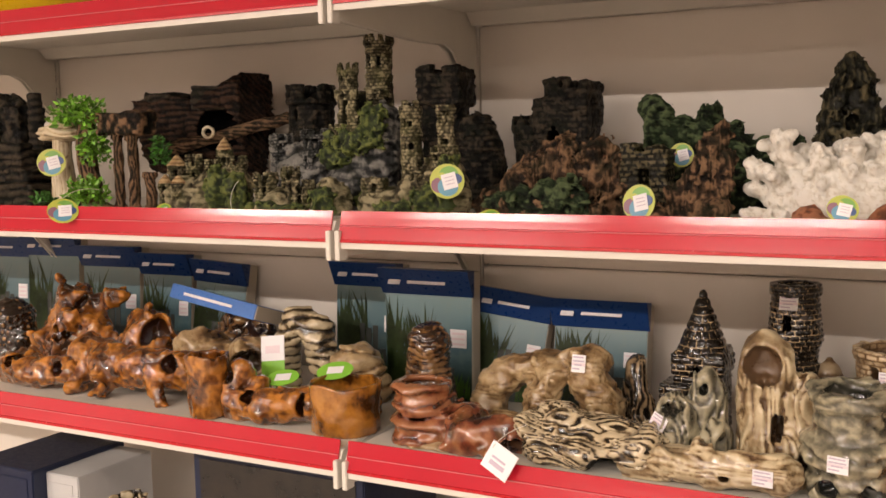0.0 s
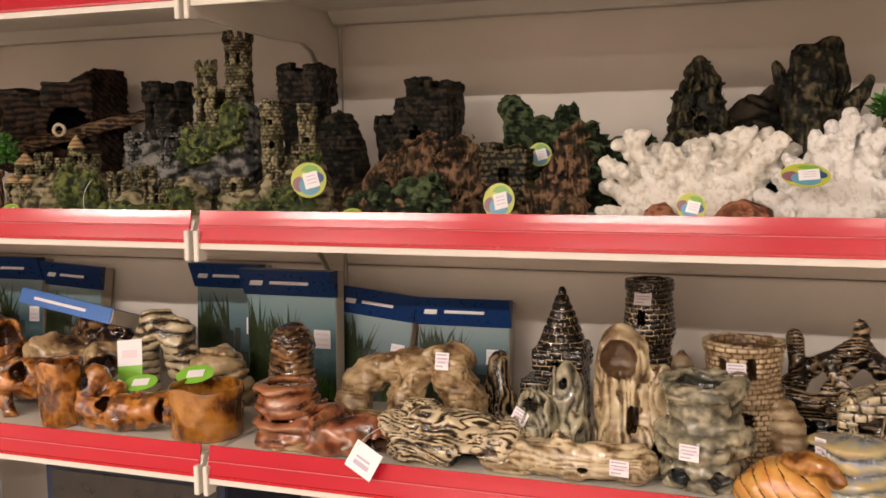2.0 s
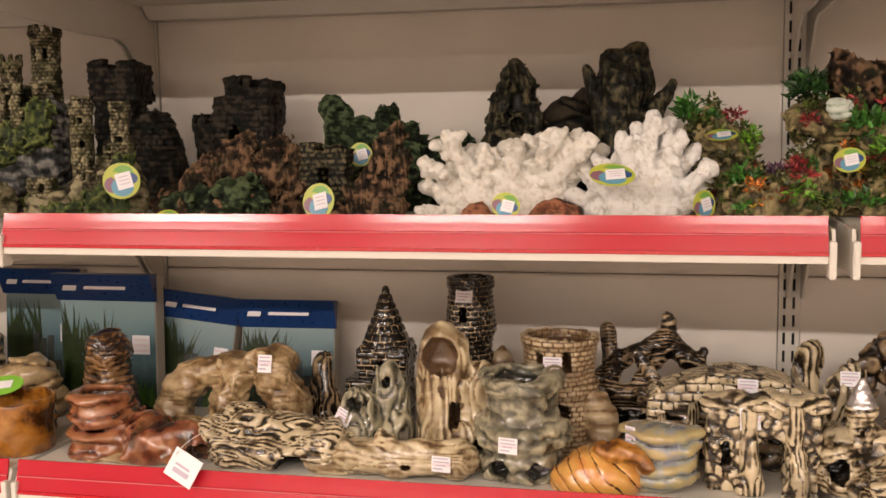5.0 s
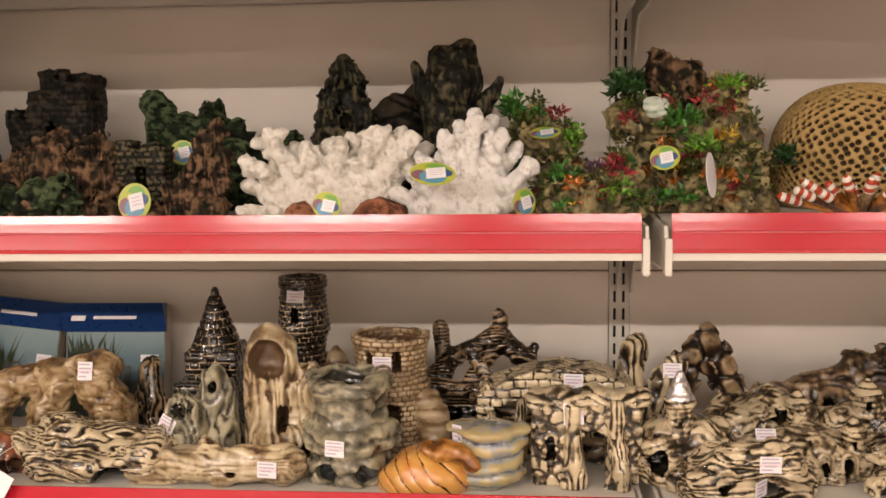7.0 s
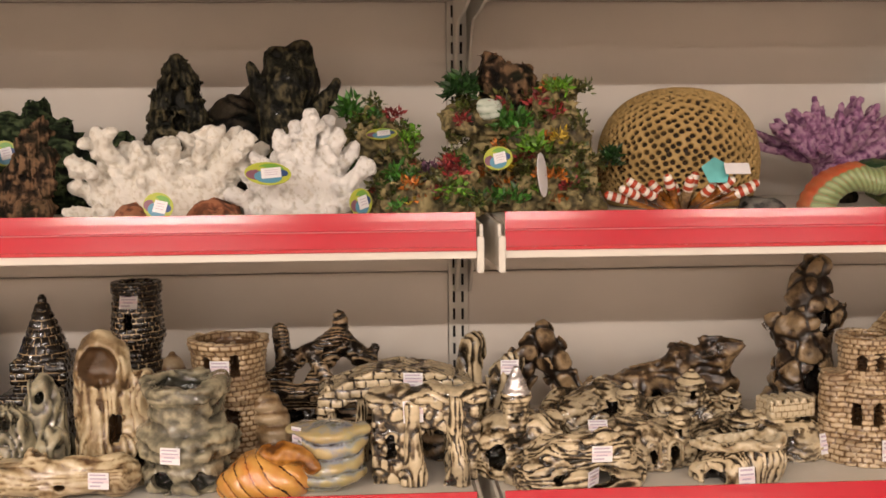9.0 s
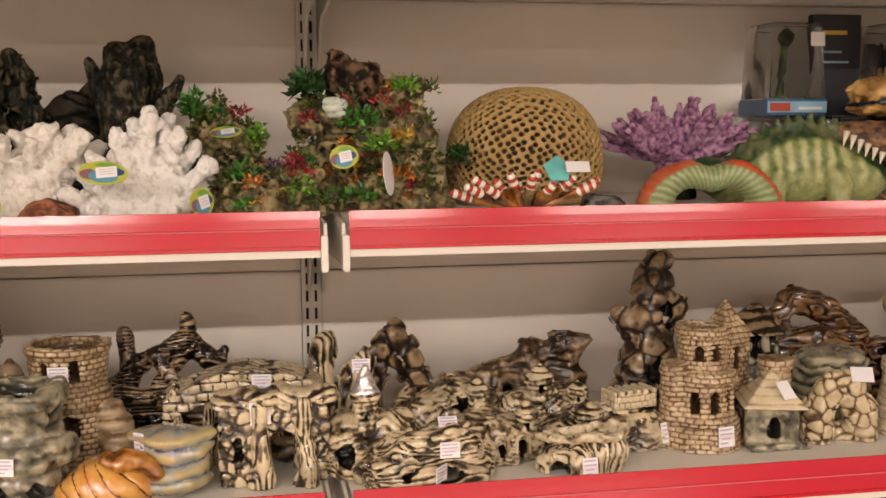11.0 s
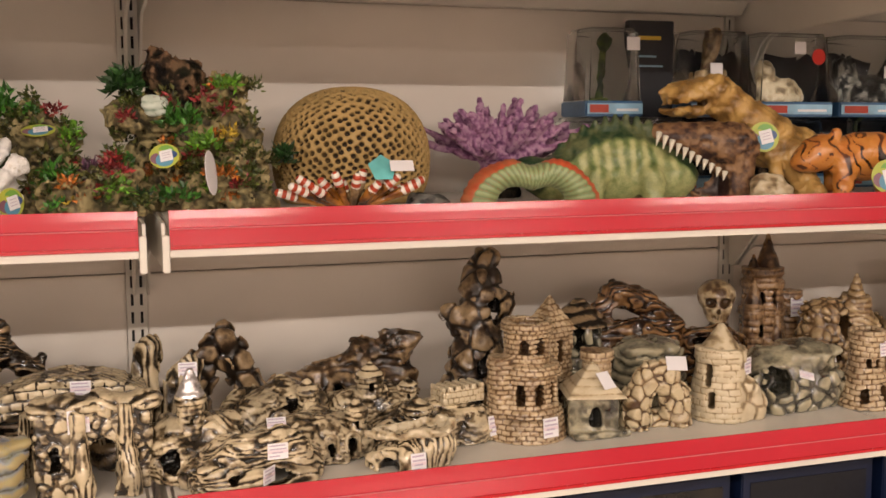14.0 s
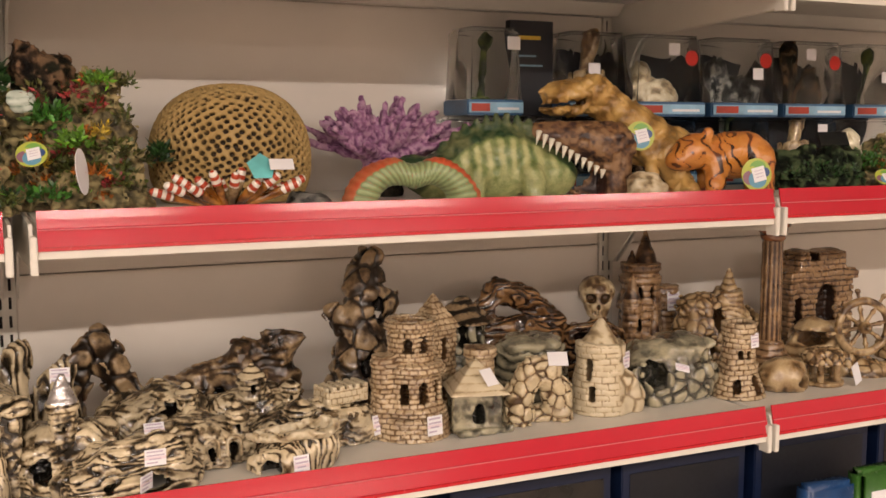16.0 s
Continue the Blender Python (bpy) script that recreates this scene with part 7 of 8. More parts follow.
def honeycomb(n):
    """Evenly spread round pits over the dome."""
    i = np.arange(n) + 0.5
    up, a = 1 - 1.55 * i / n, i * math.pi * (3 - math.sqrt(5))
    side = np.sqrt(np.maximum(0, 1 - up * up))
    pts = np.stack([side * np.cos(a), side * np.sin(a), up], 1) + (np.random.RandomState(4).rand(n, 3) - 0.5) * 0.036
    pts /= np.linalg.norm(pts, axis=1)[:, None]

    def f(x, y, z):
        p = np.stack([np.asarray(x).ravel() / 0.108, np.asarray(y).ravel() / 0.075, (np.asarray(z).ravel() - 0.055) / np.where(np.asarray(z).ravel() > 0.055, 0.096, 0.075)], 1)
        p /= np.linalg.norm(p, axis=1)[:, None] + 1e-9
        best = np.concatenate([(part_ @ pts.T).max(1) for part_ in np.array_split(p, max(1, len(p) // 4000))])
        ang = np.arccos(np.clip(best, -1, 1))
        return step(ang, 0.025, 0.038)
    return f


t = thing("brain_coral", 0.965, 1.645, S1, "brown resin brain coral dome with honeycomb pits", "coral ornament")
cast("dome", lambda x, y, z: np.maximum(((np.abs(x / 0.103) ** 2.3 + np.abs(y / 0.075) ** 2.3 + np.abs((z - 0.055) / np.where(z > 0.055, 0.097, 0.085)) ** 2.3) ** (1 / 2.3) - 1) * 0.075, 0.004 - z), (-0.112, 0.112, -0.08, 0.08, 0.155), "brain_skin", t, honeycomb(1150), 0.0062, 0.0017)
cast("foot", drum(0, 0, 0, 0.03, 0.05, 0.06), (-0.065, 0.065, -0.065, 0.065, 0.03), "plant_rock", t, rough_relief(0.01), 0.002, 0.0035)

# striped tube worms
m_, nt_, b_ = nodes_of("candy_stripe")
at_ = nt_.nodes.new("ShaderNodeAttribute")
at_.attribute_name = "tone"
nt_.links.new(ramp(nt_, at_.outputs["Fac"], ((0.45, (0.42, 0.055, 0.02)), (0.55, (0.78, 0.72, 0.64)))), b_.inputs["Base Color"])
b_.inputs["Roughness"].default_value = 0.3
M["candy_stripe"] = m_
t = thing("tube_worm_ornament", 0.925, 1.485, S1, "brown resin fan of tubes with red and white striped tips", "tube ornament")
rnd = random.Random(5)
for i in range(15):
    a = (i - 7) / 7
    p1 = (a * 0.088, -0.012 - 0.02 * (i % 2) + 0.01 * abs(a), 0.036 + 0.006 * (i % 3) - 0.012 * abs(a))
    p0 = (a * 0.016, -0.005, 0.004)
    mid = tuple(p0[k] + (p1[k] - p0[k]) * 0.72 for k in range(3))
    lo_ = [min(p0[k], p1[k]) - 0.009 for k in range(3)]
    hi_ = [max(p0[k], p1[k]) + 0.009 for k in range(3)]
    cast("tube", rod(p0, mid, 0.0035, 0.006), (lo_[0], hi_[0], lo_[1], hi_[1], hi_[2]), "tan_glaze" if i in (6, 7, 8) else "amber_glaze", t, None, 0, 0.0022, low=0.0)
    cast("striped_tip", rod(mid, p1, 0.006, 0.0052), (lo_[0], hi_[0], lo_[1], hi_[1], hi_[2]), "candy_stripe", t, None, 0, 0.0018, low=0.0, tones=(lambda p0: lambda x, y, z: 0.5 + 0.5 * np.sin(np.sqrt((x - p0[0]) ** 2 + (y - p0[1]) ** 2 + (z - p0[2]) ** 2) * 620))(p0))
bm = bmesh.new()
add_box(bm, -0.012, 0.016, -0.009, 0.009, -0.0004, 0.0004)
part("price_sticker", bm, "label_white", t).matrix_basis = pose(0.052, -0.035, 0.055, 40, 0, -8)
bm = bmesh.new()
bmesh.ops.create_cone(bm, cap_ends=True, segments=5, radius1=0.018, radius2=0.018, depth=0.0008)
M["tag_teal"] = painted("tag_teal", (0.12, 0.42, 0.42), 0.35, 0.4, 0.0, 90)
part("card_tag", bm, "tag_teal", t, "teal printed card tag").matrix_basis = pose(0.032, -0.028, 0.052, 62, 0, 0)
cast("stone", warped(ball(0.10, 0.01, 0.0, 0.03, 0.025, 0.02), 0.02, 0.005), (0.06, 0.14, -0.03, 0.045, 0.03), "slate_resin", t, rough_relief(0.01), 0.003, 0.003)

t = thing("coral_ornament", 1.190, 1.665, S1, "violet resin branching coral with pale tips", "coral ornament")
rnd = random.Random(21)
fing = [rod((0, 0, 0.03), (0, 0, 0.06), 0.028, 0.032)]
for i in range(90):
    a, e = rnd.uniform(-1, 1), rnd.uniform(0.05, 1)
    d_ = Vector((a * 1.05, rnd.uniform(-0.9, 0.5), 0.18 + 1.15 * e * (1.15 - 0.6 * abs(a)))).normalized()
    l_ = rnd.uniform(0.055, 0.085) * (1 + 0.35 * abs(a))
    s_ = (d_.x * 0.018, d_.y * 0.018, 0.052 + d_.z * 0.012)
    fing.append(rod(s_, (d_.x * l_ + s_[0], d_.y * l_ * 0.7 + s_[1], s_[2] + d_.z * l_ * 0.88), 0.0082, 0.0042))
fing.append(rod((0.06, -0.01, 0.065), (0.125, -0.02, 0.10), 0.009, 0.005))
fing.append(rod((0.02, -0.01, 0.07), (0.025, -0.01, 0.138), 0.010, 0.0045))
cast("coral", warped(union(*fing, k=0.003), 0.015, 0.0025), (-0.125, 0.135, -0.085, 0.06, 0.145), "violet_coral", t, rough_relief(0.005, 3), 0.0025, 0.0027, low=0.015)
cast("foot", drum(0, 0, 0, 0.04, 0.03, 0.022), (-0.034, 0.034, -0.034, 0.034, 0.04), "black_resin", t, rough_relief(0.01), 0.003, 0.003, "dark rock foot")

# --- resin creatures, each one plain casting ---
M["snake_paint"] = glazed("snake_paint", (0.50, 0.085, 0.03), (0.17, 0.24, 0.10), (0.30, 0.36, 0.17), 0.45, 0.2, (0.2, 0.26, 0.11), 0.3, 0.1, 0.8)
M["lizard_paint"] = glazed("lizard_paint", (0.015, 0.045, 0.015), (0.15, 0.20, 0.06), (0.44, 0.44, 0.20), 0.45, 0.2, (0.32, 0.30, 0.12), 0.5, 0.12, 0.8)
M["saurian_paint"] = glazed("saurian_paint", (0.05, 0.022, 0.007), (0.32, 0.175, 0.045), (0.52, 0.32, 0.10), 0.4, 0.25, (0.34, 0.18, 0.045), 0.4, 0.10, 0.75)
M["orange_paint"] = glazed("orange_paint", (0.02, 0.010, 0.006), (0.46, 0.14, 0.02), (0.55, 0.22, 0.045), 0.3, 0.4, (0.36, 0.085, 0.015), 0.5, 0.25, 0.6)
M["jaw_paint"] = glazed("jaw_paint", (0.02, 0.006, 0.005), (0.13, 0.062, 0.025), (0.24, 0.13, 0.055), 0.5, 0.2, (0.08, 0.03, 0.015), 0.5)


def creature(name, x, y, rz, label, shape, size, mat, tones, relief, amp, vox=0.0024):
    ob = cast(name, shape, size, mat, None, relief, amp, vox, "", 0.0, tones)
    ob.matrix_world = pose(x, y, S1, 0, 0, rz)
    return tagged(ob, label, "resin figurine")


arc = lambda r, rr, sq: (lambda x, y, z: np.sqrt((np.sqrt(x ** 2 + (z * sq) ** 2) - r) ** 2 + y ** 2) - rr)
pinch = lambda x, y, z: arc(0.070, 0.023, 1.45)(x, y, z + 0.012 * np.exp(-(x / 0.020) ** 2))
creature("serpent_figurine", 1.165, 1.495, -8, "green ribbed resin serpent arch with an orange back", warped(pinch, 0.03, 0.002), (-0.098, 0.098, -0.026, 0.026, 0.070), "snake_paint",
         lambda x, y, z: 0.05 + 0.95 * step(0.084 - np.sqrt(x ** 2 + (z * 1.45) ** 2), 0.0, 0.004) * (0.62 + 0.35 * np.sin(np.arctan2(z, x) * 46)), lambda x, y, z: 0.5 + 0.5 * np.sin(np.arctan2(z, x) * 46), 0.002)
spikes = [rod((-0.10 + 0.016 * i, 0.0, 0.086 - 5.4 * (-0.02 + 0.016 * i - 0.085) ** 2), (-0.098 + 0.016 * i, 0.0, 0.116 - 5.4 * (-0.02 + 0.016 * i - 0.085) ** 2), 0.0115, 0.004) for i in range(13)]
creature("lizard_figurine", 1.335, 1.585, -10, "green striped resin dinosaur with a dark ridge of plates", warped(union(ball(-0.005, 0, 0.045, 0.085, 0.038, 0.052), ball(-0.09, -0.01, 0.03, 0.045, 0.026, 0.030), ball(-0.125, -0.02, 0.045, 0.028, 0.02, 0.016), ball(0.07, 0, 0.03, 0.05, 0.035, 0.035), rod((-0.04, -0.03, 0.03), (-0.045, -0.04, 0.0), 0.018, 0.014), rod((0.04, -0.03, 0.03), (0.04, -0.04, 0.0), 0.02, 0.015), *spikes, k=0.008), 0.03, 0.003),
         (-0.16, 0.13, -0.06, 0.05, 0.115), "lizard_paint", lambda x, y, z: (1 - step(z, 0.080 - 5.2 * (x - 0.005) ** 2, 0.092 - 5.2 * (x - 0.005) ** 2)) * (0.68 + 0.22 * np.sin(x * 330 + 5 * fuzz(x, y, z, 0.025)) * step(z, 0.02, 0.05) - 0.18 * fuzz(x, y, z, 0.006)), rough_relief(0.008, 3), 0.002)
creature("jaw_figurine", 1.487, 1.575, -14, "brown resin dinosaur jaw opened wide over dark gums", warped(minus(union(rod((-0.075, 0, 0.10), (0.04, 0, 0.085), 0.024, 0.040), rod((0.045, 0, 0.02), (0.04, 0, 0.085), 0.034, 0.036), rod((-0.01, 0, 0.012), (0.05, 0, 0.012), 0.016, 0.022), k=0.012), lambda x, y, z: np.maximum(block(-0.045, -0.01, 0.047, 0.070, 0.022, 0.026, 0)(x, y, z + 0.55 * (x + 0.045)), -9)), 0.03, 0.004), (-0.11, 0.09, -0.05, 0.05, 0.135), "jaw_paint",
         lambda x, y, z: np.clip(0.2 + rough_relief(0.01, 2)(x, y, z) * 0.7, 0, 1), rough_relief(0.009, 2), 0.004)
t = thing("teeth_row", 1.459, 1.527, S1, "row of long white resin teeth along a brown jaw", "resin teeth", rz=-14)
M["tooth"] = plain("tooth", (0.70, 0.66, 0.54), 0.3)
for i in range(11):
    u = i / 10
    bm = bmesh.new()
    bmesh.ops.create_cone(bm, cap_ends=True, segments=8, radius1=0.0045, radius2=0.0007, depth=0.020 - 0.007 * u)
    part("tooth", bm, "tooth", t, smooth=True).matrix_basis = pose(-0.084 + 0.096 * u, -0.004, 0.084 - 0.052 * u, 180 - 14, 16, 0)
bpy.data.objects["jaw_figurine"].matrix_world = pose(1.466, 1.56, S1, 0, 0, -14) @ Matrix.Diagonal((0.92, 0.80, 0.86, 1))
creature("saurian_figurine", 1.560, 1.606, -10, "tan striped resin tyrannosaur with raised head", warped(minus(union(
    ball(-0.085, -0.01, 0.148, 0.050, 0.028, 0.020), ball(-0.055, -0.01, 0.155, 0.032, 0.030, 0.022), ball(-0.10, -0.012, 0.125, 0.034, 0.022, 0.009), rod((-0.045, -0.005, 0.145), (0.035, 0, 0.085), 0.026, 0.038), rod((0.035, 0, 0.08), (0.085, 0, 0.07), 0.040, 0.030), rod((0.085, 0.0, 0.07), (0.135, 0.02, 0.075), 0.026, 0.012), rod((0.06, -0.03, 0.06), (0.085, -0.045, 0.0), 0.026, 0.017), rod((0.03, -0.03, 0.06), (0.03, -0.05, 0.03), 0.013, 0.008), ball(0.082, -0.055, 0.008, 0.022, 0.02, 0.012), k=0.010),
    lambda x, y, z: np.maximum(np.abs(z - 0.135 - 0.12 * (x + 0.09)) - 0.0035, x + 0.07)), 0.03, 0.002), (-0.14, 0.15, -0.08, 0.045, 0.182), "saurian_paint", lambda x, y, z: np.clip(0.36 + 0.50 * (0.5 + 0.5 * np.sin((x * 0.7 - z * 0.7) * 190 + 3 * fuzz(x, y, z, 0.03))) + 0.3 * step(0.07 - z, 0, 0.03) - 0.14 * fuzz(x, y, z, 0.006), 0, 1), rough_relief(0.008, 5), 0.004)
tgb = thing("tag_stand", 1.558, 1.555, S1, "round yellow and green card price tag hung on a figurine", "price tag")
hang_tag(tgb, 0, 0, 0.086, 80, 0, -18, 0.025)
creature("rock_figurine", 1.535, 1.505, 0, "small grey resin pebble figurine", warped(ball(0, 0, 0.012, 0.030, 0.025, 0.022), 0.02, 0.005), (-0.04, 0.04, -0.035, 0.035, 0.042), "sand_glaze", rough_relief(0.012, 1), rough_relief(0.012, 1), 0.003)
creature("tiger_figurine", 1.690, 1.520, -18, "orange resin animal with black stripes standing", warped(union(ball(0.015, 0, 0.058, 0.058, 0.034, 0.036), ball(-0.055, -0.012, 0.062, 0.032, 0.026, 0.026), ball(-0.080, -0.016, 0.050, 0.020, 0.020, 0.015), rod((-0.02, -0.02, 0.05), (-0.025, -0.024, 0.0), 0.017, 0.014), rod((0.05, -0.02, 0.05), (0.055, -0.022, 0.0), 0.018, 0.014), rod((-0.02, 0.02, 0.05), (-0.02, 0.024, 0.0), 0.016, 0.013), rod((0.05, 0.02, 0.05), (0.055, 0.022, 0.0), 0.016, 0.013), ball(-0.035, -0.02, 0.090, 0.008, 0.006, 0.008), k=0.010), 0.03, 0.002), (-0.11, 0.085, -0.05, 0.05, 0.11), "orange_paint",
         lambda x, y, z: step(np.abs(np.sin(x * 120 + z * 50 + 9 * fuzz(x, y, z, 0.022))) + 0.9 * fuzz(x, y, z, 0.014, 3) - 0.45, 0.15, 0.45) * (0.45 + 0.5 * fuzz(x, y, z, 0.018, 5)), rough_relief(0.008, 5), 0.0015)
tgb = thing("tag_stand", 1.700, 1.462, S1, "oval card price tag leaning on a striped figurine", "price tag")
hang_tag(tgb, 0, 0, 0.030, 84, 0, -14, 0.027)
creature("yellow_figurine", 1.668, 1.655, 0, "small yellow resin figurine", warped(union(ball(0, 0, 0.06, 0.024, 0.02, 0.026), ball(0, 0, 0.02, 0.02, 0.02, 0.04), k=0.01), 0.02, 0.004), (-0.03, 0.03, -0.03, 0.03, 0.095), "honey_glaze", rough_relief(0.012, 1), rough_relief(0.01, 1), 0.003)
t, b = rock_on(1.90, 1.56, S1, "mossy resin sunken vehicle wreck with a glass screen", 0.22, 0.10, 0.055, "moss_resin", rough_relief(0.012, 9), 0.008, blobs=((0.02, -0.01, 0.045, 0.06, 0.04, 0.022), (-0.06, 0, 0.035, 0.05, 0.035, 0.022)), seed=35, name="wreck_ornament", part_name="wreck")
fr_ = box_bm(-0.028, 0.028, -0.002, 0.002, -0.012, 0.012)
part("windscreen", fr_, "slate_resin", t, "tilted grey windscreen frame").matrix_basis = pose(0.03, -0.015, 0.080, -25, 0, -6)
leaves("leaves", t, 120, 0.014, (-0.02, -0.05, 0.025, 0.08, 0.02, 0.02), "leaf_dark", 61)
leaves("leaves", t, 80, 0.014, (0.09, -0.03, 0.04, 0.03, 0.02, 0.025), "leaf_green", 62)
hang_tag(t, 0.085, -0.075, 0.020, 60, 0, -10, 0.022, 0.7)
t, b = planted_rock(2.06, 1.55, "planted resin rock with dark green weeds", ((0, 0, 0.03, 0.05, 0.04, 0.05),), 0.13, 0.1, 0.09, 66, (("leaf_dark", 150, 0.016, 0, -0.02, 0.06, 0.05, 0.03, 0.03), ("leaf_orange", 30, 0.012, -0.02, -0.045, 0.03, 0.03, 0.01, 0.02)))

# --- clear blister cases with toys ---
M["clear_plastic"] = glass("clear_plastic")
M["case_card"] = painted("case_card", (0.035, 0.10, 0.20), 0.35, 0.5, 0.0, 60)
M["case_red"] = painted("case_red", (0.40, 0.05, 0.03), 0.35, 0.4, 0.0, 80)
M["case_sky"] = painted("case_sky", (0.25, 0.42, 0.55), 0.35, 0.4, 0.0, 90)
M["dot_red"] = plain("dot_red", (0.70, 0.03, 0.02), 0.5)
M["night_card"] = painted("night_card", (0.004, 0.005, 0.010), 0.5, 0.5, 0.0, 30)


def blister(x, y, z, w, h, toy, seed, dot=False, rz=0.0):
    """A clear moulded case on a printed base with a small toy inside."""
    t = thing("blister_case", x, y, z, "clear plastic toy case on a blue and red printed base", "toy case", rz, "blister cases")
    part("base", box_bm(-w / 2, w / 2, -0.045, 0.045, 0, 0.024, bevel=0.002), "case_card", t, "printed card base")
    bm = bmesh.new()
    add_box(bm, -w * 0.48, w * 0.48, -0.0464, -0.0456, 0.004, 0.020, 0)
    add_box(bm, -w * 0.44, -w * 0.12, -0.0474, -0.0466, 0.006, 0.018, 1)
    add_box(bm, w * 0.02, w * 0.40, -0.0474, -0.0466, 0.008, 0.012, 2)
    part("base_print", bm, ["case_sky", "case_red", "label_white"], t)
    k = 0.90
    bm = bmesh.new()
    lo = [bm.verts.new((sx * w * 0.49, sy * 0.044, 0.0245)) for sx, sy in ((-1, -1), (1, -1), (1, 1), (-1, 1))]
    hi = [bm.verts.new((sx * w * 0.49 * k, sy * 0.040, h)) for sx, sy in ((-1, -1), (1, -1), (1, 1), (-1, 1))]
    for i in range(4):
        bm.faces.new((lo[i], lo[(i + 1) % 4], hi[(i + 1) % 4], hi[i]))
    bm.faces.new(hi)
    bmesh.ops.bevel(bm, geom=[e for e in bm.edges if not e.is_boundary], offset=0.006, segments=3, affect="EDGES")
    bmesh.ops.solidify(bm, geom=bm.faces[:], thickness=0.0006)
    c = part("cover", bm, "clear_plastic", t, "clear moulded cover", True)
    c.visible_shadow = False
    if seed % 5:
        part("back_card", box_bm(-w * 0.42, w * 0.42, 0.030, 0.031, 0.026, h * 0.86), "night_card", t)
    f, size, mat = toy
    cast("toy", f, size, mat, t, rough_relief(0.010, seed), 0.004, 0.003, low=0.0245)
    bm = bmesh.new()
    add_box(bm, -0.011, 0.011, -0.0005, 0.0005, -0.010, 0.010)
    part("price_sticker", bm, "label_white", t).matrix_basis = pose(-w * 0.1 + 0.02 * (seed % 3), -0.0448, h * 0.55 if seed % 2 else h * 0.82, -2, 0, 0)
    if dot:
        bm = bmesh.new()
        bmesh.ops.create_cone(bm, cap_ends=True, segments=16, radius1=0.013, radius2=0.013, depth=0.0008)
        part("red_sticker", bm, "dot_red", t, "round red sticker").matrix_basis = pose(w * 0.28, -0.0455, h * 0.72, 88, 0, 0)
    return t


toys = [(union(rod((0, 0, 0.02), (0.004, 0, 0.115), 0.006, 0.005), ball(0.005, 0, 0.12, 0.012), ball(0, 0, 0.03, 0.03, 0.02, 0.012)), (-0.035, 0.035, -0.025, 0.025, 0.135), "green_moss"),
        (union(drum(0, 0, 0.02, 0.05, 0.02, 0.034), drum(0, 0, 0.05, 0.08, 0.034, 0.03), rod((0, 0, 0.08), (0.01, 0, 0.13), 0.01, 0.014)), (-0.04, 0.04, -0.038, 0.038, 0.145), "tan_glaze"),
        (union(ball(0.0, 0, 0.05, 0.045, 0.025, 0.03), ball(-0.03, 0, 0.08, 0.02)), (-0.055, 0.055, -0.03, 0.03, 0.105), "sand_glaze"),
        (union(ball(0.02, 0, 0.055, 0.04, 0.025, 0.034), ball(-0.03, 0, 0.07, 0.026, 0.02, 0.04), k=0.01), (-0.065, 0.065, -0.03, 0.03, 0.12), "slate_resin"),
        (union(rod((-0.02, 0, 0.02), (-0.025, 0, 0.12), 0.012, 0.016), ball(0.03, 0, 0.06, 0.022, 0.02, 0.05)), (-0.05, 0.06, -0.03, 0.03, 0.14), "bark_resin")]
for i, (x_, w_) in enumerate(((1.395, 0.150), (1.555, 0.150), (1.715, 0.150), (1.875, 0.150), (2.035, 0.150), (2.20, 0.15))):
    blister(x_, 1.745, S1, w_, 0.116, toys[(i + 2) % 5], 70 + i)
    xu_, wu_ = ((1.392, 0.098), (1.582, 0.120))[i] if i < 2 else (x_ + 0.006, w_ * 0.98)
    blister(xu_, 1.745, S1 + 0.1175, wu_, 0.135, toys[i % 5], 80 + i, i > 1)

# dark printed cards standing behind and between the cases
for x_, w_, h_, y_, z_ in ((1.482, 0.080, 0.152, 1.75, S1 + 0.1175), (1.655, 0.15, 0.24, 1.803, S1), (1.83, 0.16, 0.24, 1.803, S1), (2.02, 0.16, 0.24, 1.803, S1), (2.20, 0.16, 0.24, 1.803, S1)):
    t = thing("backing_card", x_, y_, z_, "dark night-blue printed display card standing upright", "display card", group="display cards")
    part("card", box_bm(-w_ / 2, w_ / 2, 0.0, 0.016, 0.0, h_, bevel=0.001), "night_card", t)
    bm = bmesh.new()
    add_box(bm, -w_ * 0.3, w_ * 0.2, -0.0012, -0.0004, h_ * 0.80, h_ * 0.84, 0)
    add_box(bm, -w_ * 0.3, w_ * 0.1, -0.0012, -0.0004, h_ * 0.62, h_ * 0.64, 1)
    add_box(bm, -w_ * 0.3, w_ * 0.25, -0.0012, -0.0004, h_ * 0.52, h_ * 0.54, 1)
    part("card_print", bm, ["leaf_yellow", "case_sky"], t)

# ======== cartons at the back of the lower shelf ========
M["carton_blue"] = painted("carton_blue", (0.009, 0.036, 0.14), 0.3, 0.1, 0.01)
M["carton_sky"] = painted("carton_sky", (0.05, 0.16, 0.48), 0.3, 0.1, 0.01)
M["carton_side"] = painted("carton_side", (0.45, 0.40, 0.32), 0.6, 0.1, 0.02)
M["print_green"] = painted("print_green", (0.035, 0.06, 0.014), 0.4, 0.6, 0.0, 200)
M["print_lime"] = painted("print_lime", (0.07, 0.16, 0.02), 0.4, 0.5, 0.0, 200)
M["print_dark"] = painted("print_dark", (0.03, 0.035, 0.03), 0.4, 0.6, 0.0, 200)
m_, nt_, b_ = nodes_of("carton_print")
co_ = coords(nt_, "Generated")
sp_ = nt_.nodes.new("ShaderNodeSeparateXYZ")
nt_.links.new(co_, sp_.inputs[0])
